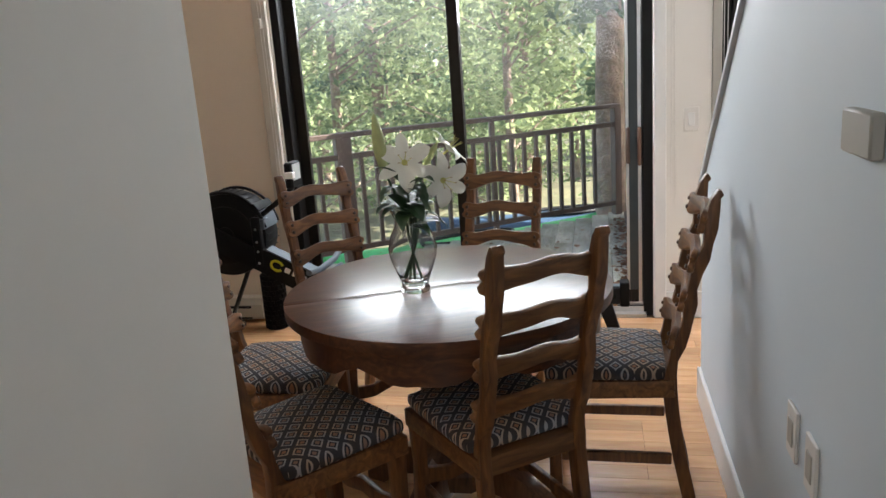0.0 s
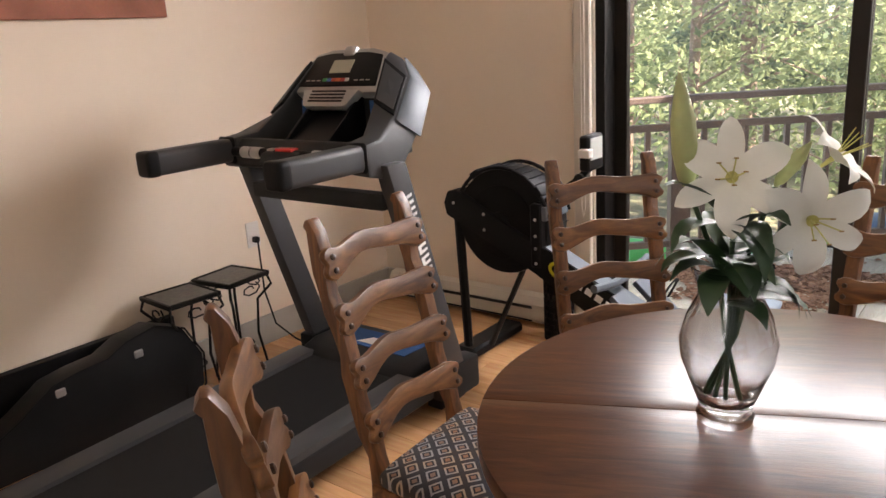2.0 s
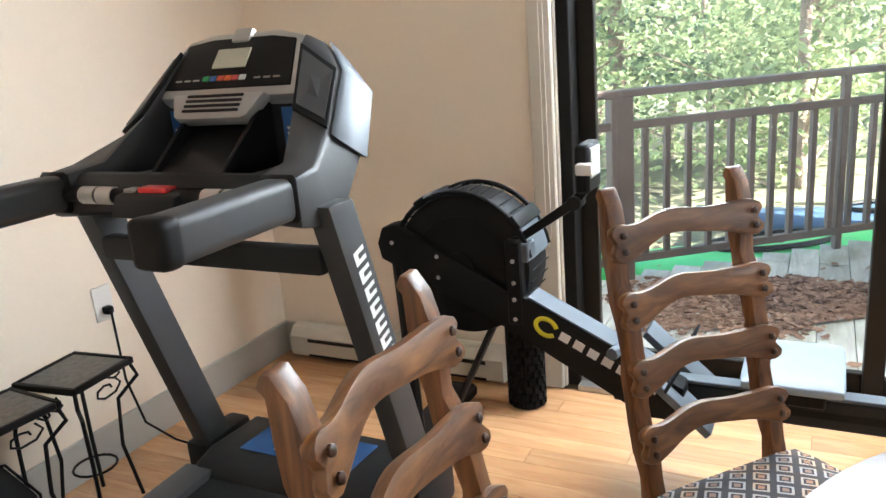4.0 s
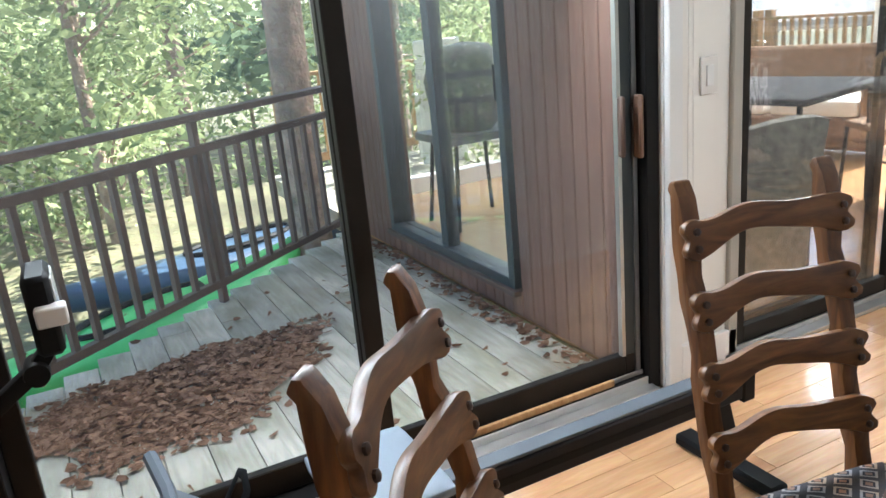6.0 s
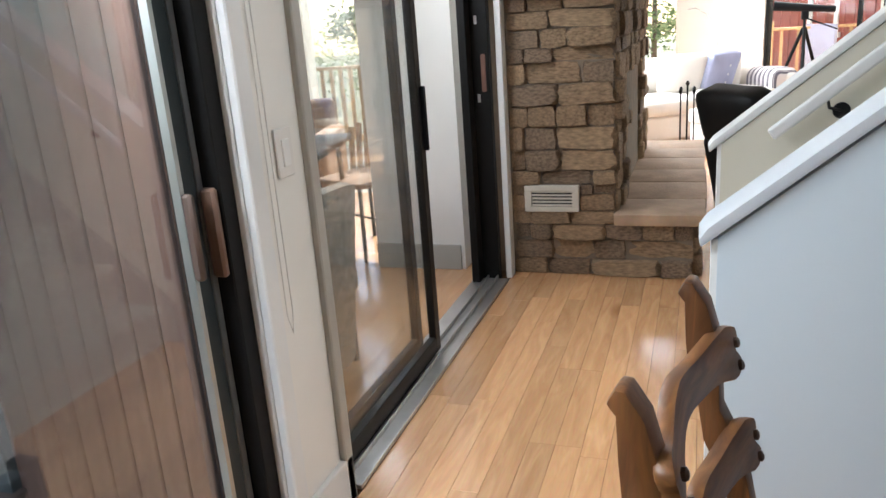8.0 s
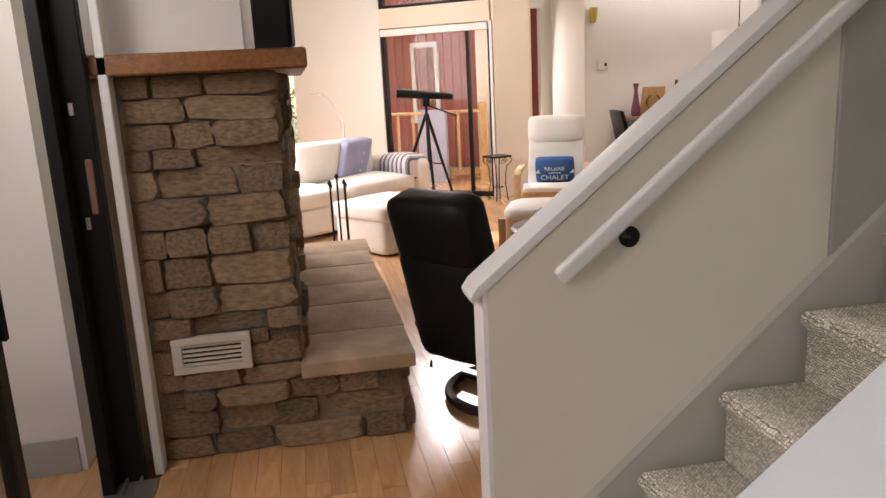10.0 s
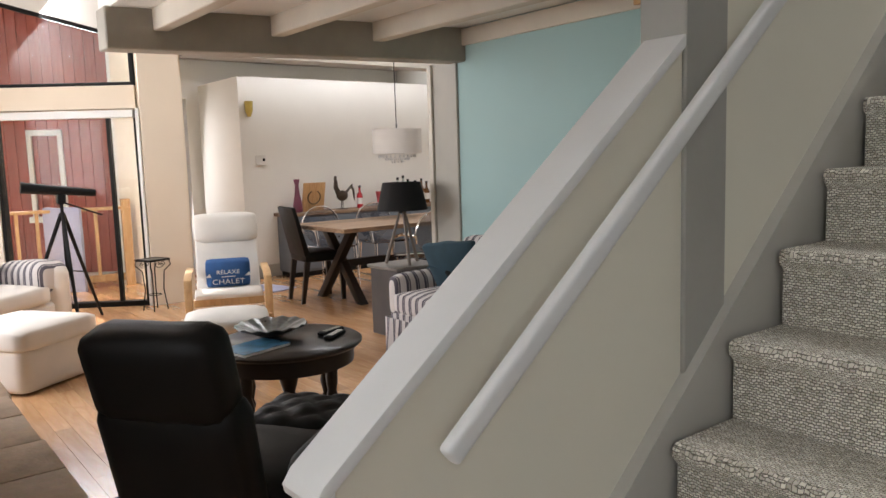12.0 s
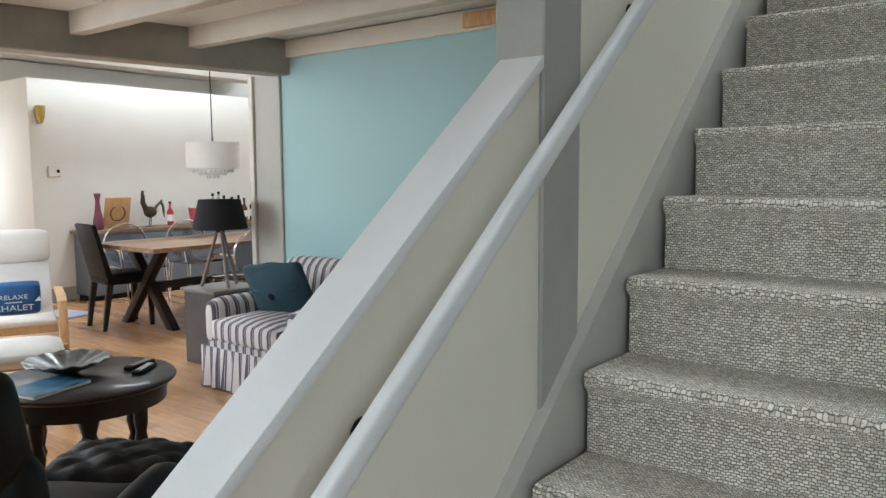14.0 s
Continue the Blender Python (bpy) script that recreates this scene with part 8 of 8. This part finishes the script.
part("cord", tube([(0, 0, 1.70), (0.006, 0, 2.3), (0, 0, 4.3)], 0.006, 6), IRON, pd)
part("hook", tube([(0.018 * math.cos(a), 0, 1.74 + 0.03 * math.sin(a)) for a in (2 * math.pi * k / 14 for k in range(15))], 0.004, 5), ALU, pd)
for rr_, zz, nn in ((0.2, 1.40, 26), (0.13, 1.37, 18), (0.06, 1.34, 9)):
    cr = bmesh.new()
    for k in range(nn):
        a = 2 * math.pi * k / nn
        add_lathe(cr, [(0.002, 0.03), (0.011, 0.012), (0.002, -0.006)], 5, (rr_ * math.cos(a), rr_ * math.sin(a), zz))
    part("crystal_ring", cr, CRYSTAL, pd)
tst = thing("thermostat", pose(9.945, 1.40, 1.42), "white thermostat with a dark screen on the partition", "thermostat")
part("case", box((-0.025, -0.075, -0.06), (0, 0.055, 0.06), 0.008), WHITE_PLASTIC, tst)
part("screen", box((-0.028, -0.06, -0.015), (-0.024, -0.03, 0.02), 0.001), BLACK, tst)
scn = thing("wall_sconce", pose(9.945, 1.52, 2.05), "small brass wall sconce on the partition", "wall lamp")
part("cup", lathe([(0.02, -0.12), (0.045, -0.05), (0.05, 0.06)], 16, (-0.05, 0, 0)), surface("aged_brass", (0.55, 0.42, 0.12), 0.4, 0.6), scn)
part("back_plate", box((-0.01, -0.03, -0.12), (0, 0.03, 0.05), 0.003), WHITE_PLASTIC, scn)
for x, y in ((5.5, 3.35), (5.6, 1.95), (4.2, 2.65), (5.3, 2.65), (4.4, 4.1)):
    dl = thing("downlight", pose(x, y, 2.33), "small round recessed ceiling downlight, off", "downlight", "downlights")
    part("ring", lathe([(0.042, -0.008), (0.05, -0.004), (0.05, 0.0), (0.036, 0.0)], 20), WHITE_TRIM, dl)
    part("lens", lathe([(0.001, -0.002), (0.036, -0.002)], 16, close=False), GREY_TRIM, dl)
solo("ceiling_wood_strip", box((2.47, MY + 0.031, 2.215), (4.25, MY + 0.06, 2.30), 0.004), CEDAR, "orange stained wooden strip under the ceiling by the stairwell", "trim", kind="structure")

# ---- floor boards ----
FLOOR = thing("floor_boards", pose(0, 0, 0), "satin maple floor boards with knots and fine joints", "floor", kind="structure")
PITCH = 0.086
random.seed(77)
lens_ = (0.55, 0.8, 1.05, 1.3)
bmeshes = {ln: mesh_of("floor_board", box((0.0005, 0.0005, -0.012), (ln - 0.0005, PITCH - 0.0005, 0.0), 0.0006), MAPLE) for ln in lens_}
rest_v, rest_f = [], []
count = 0
for i in range(int((5.80 + 1.6) / PITCH) + 1):
    y = 5.80 - (i + 1) * PITCH
    x = -2.165
    while x < 11.2:
        ln = random.choice(lens_) if x > -2 else lens_[i * 7 % 4]
        if -2.2 < x + ln and x < 5.0 and 2.95 < y and count < 300:
            o = new("floor_board", bmeshes[ln])
            o.parent = FLOOR
            o.matrix_basis = Matrix.Translation((x, y, 0))
            count += 1
        else:
            k = len(rest_v)
            a, b, c, d = x + 0.0005, x + ln - 0.0005, y + 0.0005, y + PITCH - 0.0005
            rest_v += [(a, c, 0), (b, c, 0), (b, d, 0), (a, d, 0), (a, c, -0.011), (b, c, -0.011), (b, d, -0.011), (a, d, -0.011)]
            rest_f += [(k, k + 1, k + 2, k + 3), (k, k + 4, k + 5, k + 1), (k + 1, k + 5, k + 6, k + 2), (k + 2, k + 6, k + 7, k + 3), (k + 3, k + 7, k + 4, k)]
        x += ln
MAPLE_REST = MAPLE.copy()
mn, ml = MAPLE_REST.node_tree.nodes, MAPLE_REST.node_tree.links
geo_ = mn.new("ShaderNodeNewGeometry")
for nd in [q for q in mn if q.bl_idname == "ShaderNodeObjectInfo"]:
    for lk in list(nd.outputs["Random"].links):
        ml.new(geo_.outputs["Random Per Island"], lk.to_socket)
me = bpy.data.meshes.new("floor_boards_rest")
me.from_pydata(rest_v, [], rest_f)
me.materials.append(MAPLE_REST)
fr_ = new("boards_beyond", me)
fr_.parent = FLOOR
tagged(fr_, "maple floor boards further off", kind="stuff")
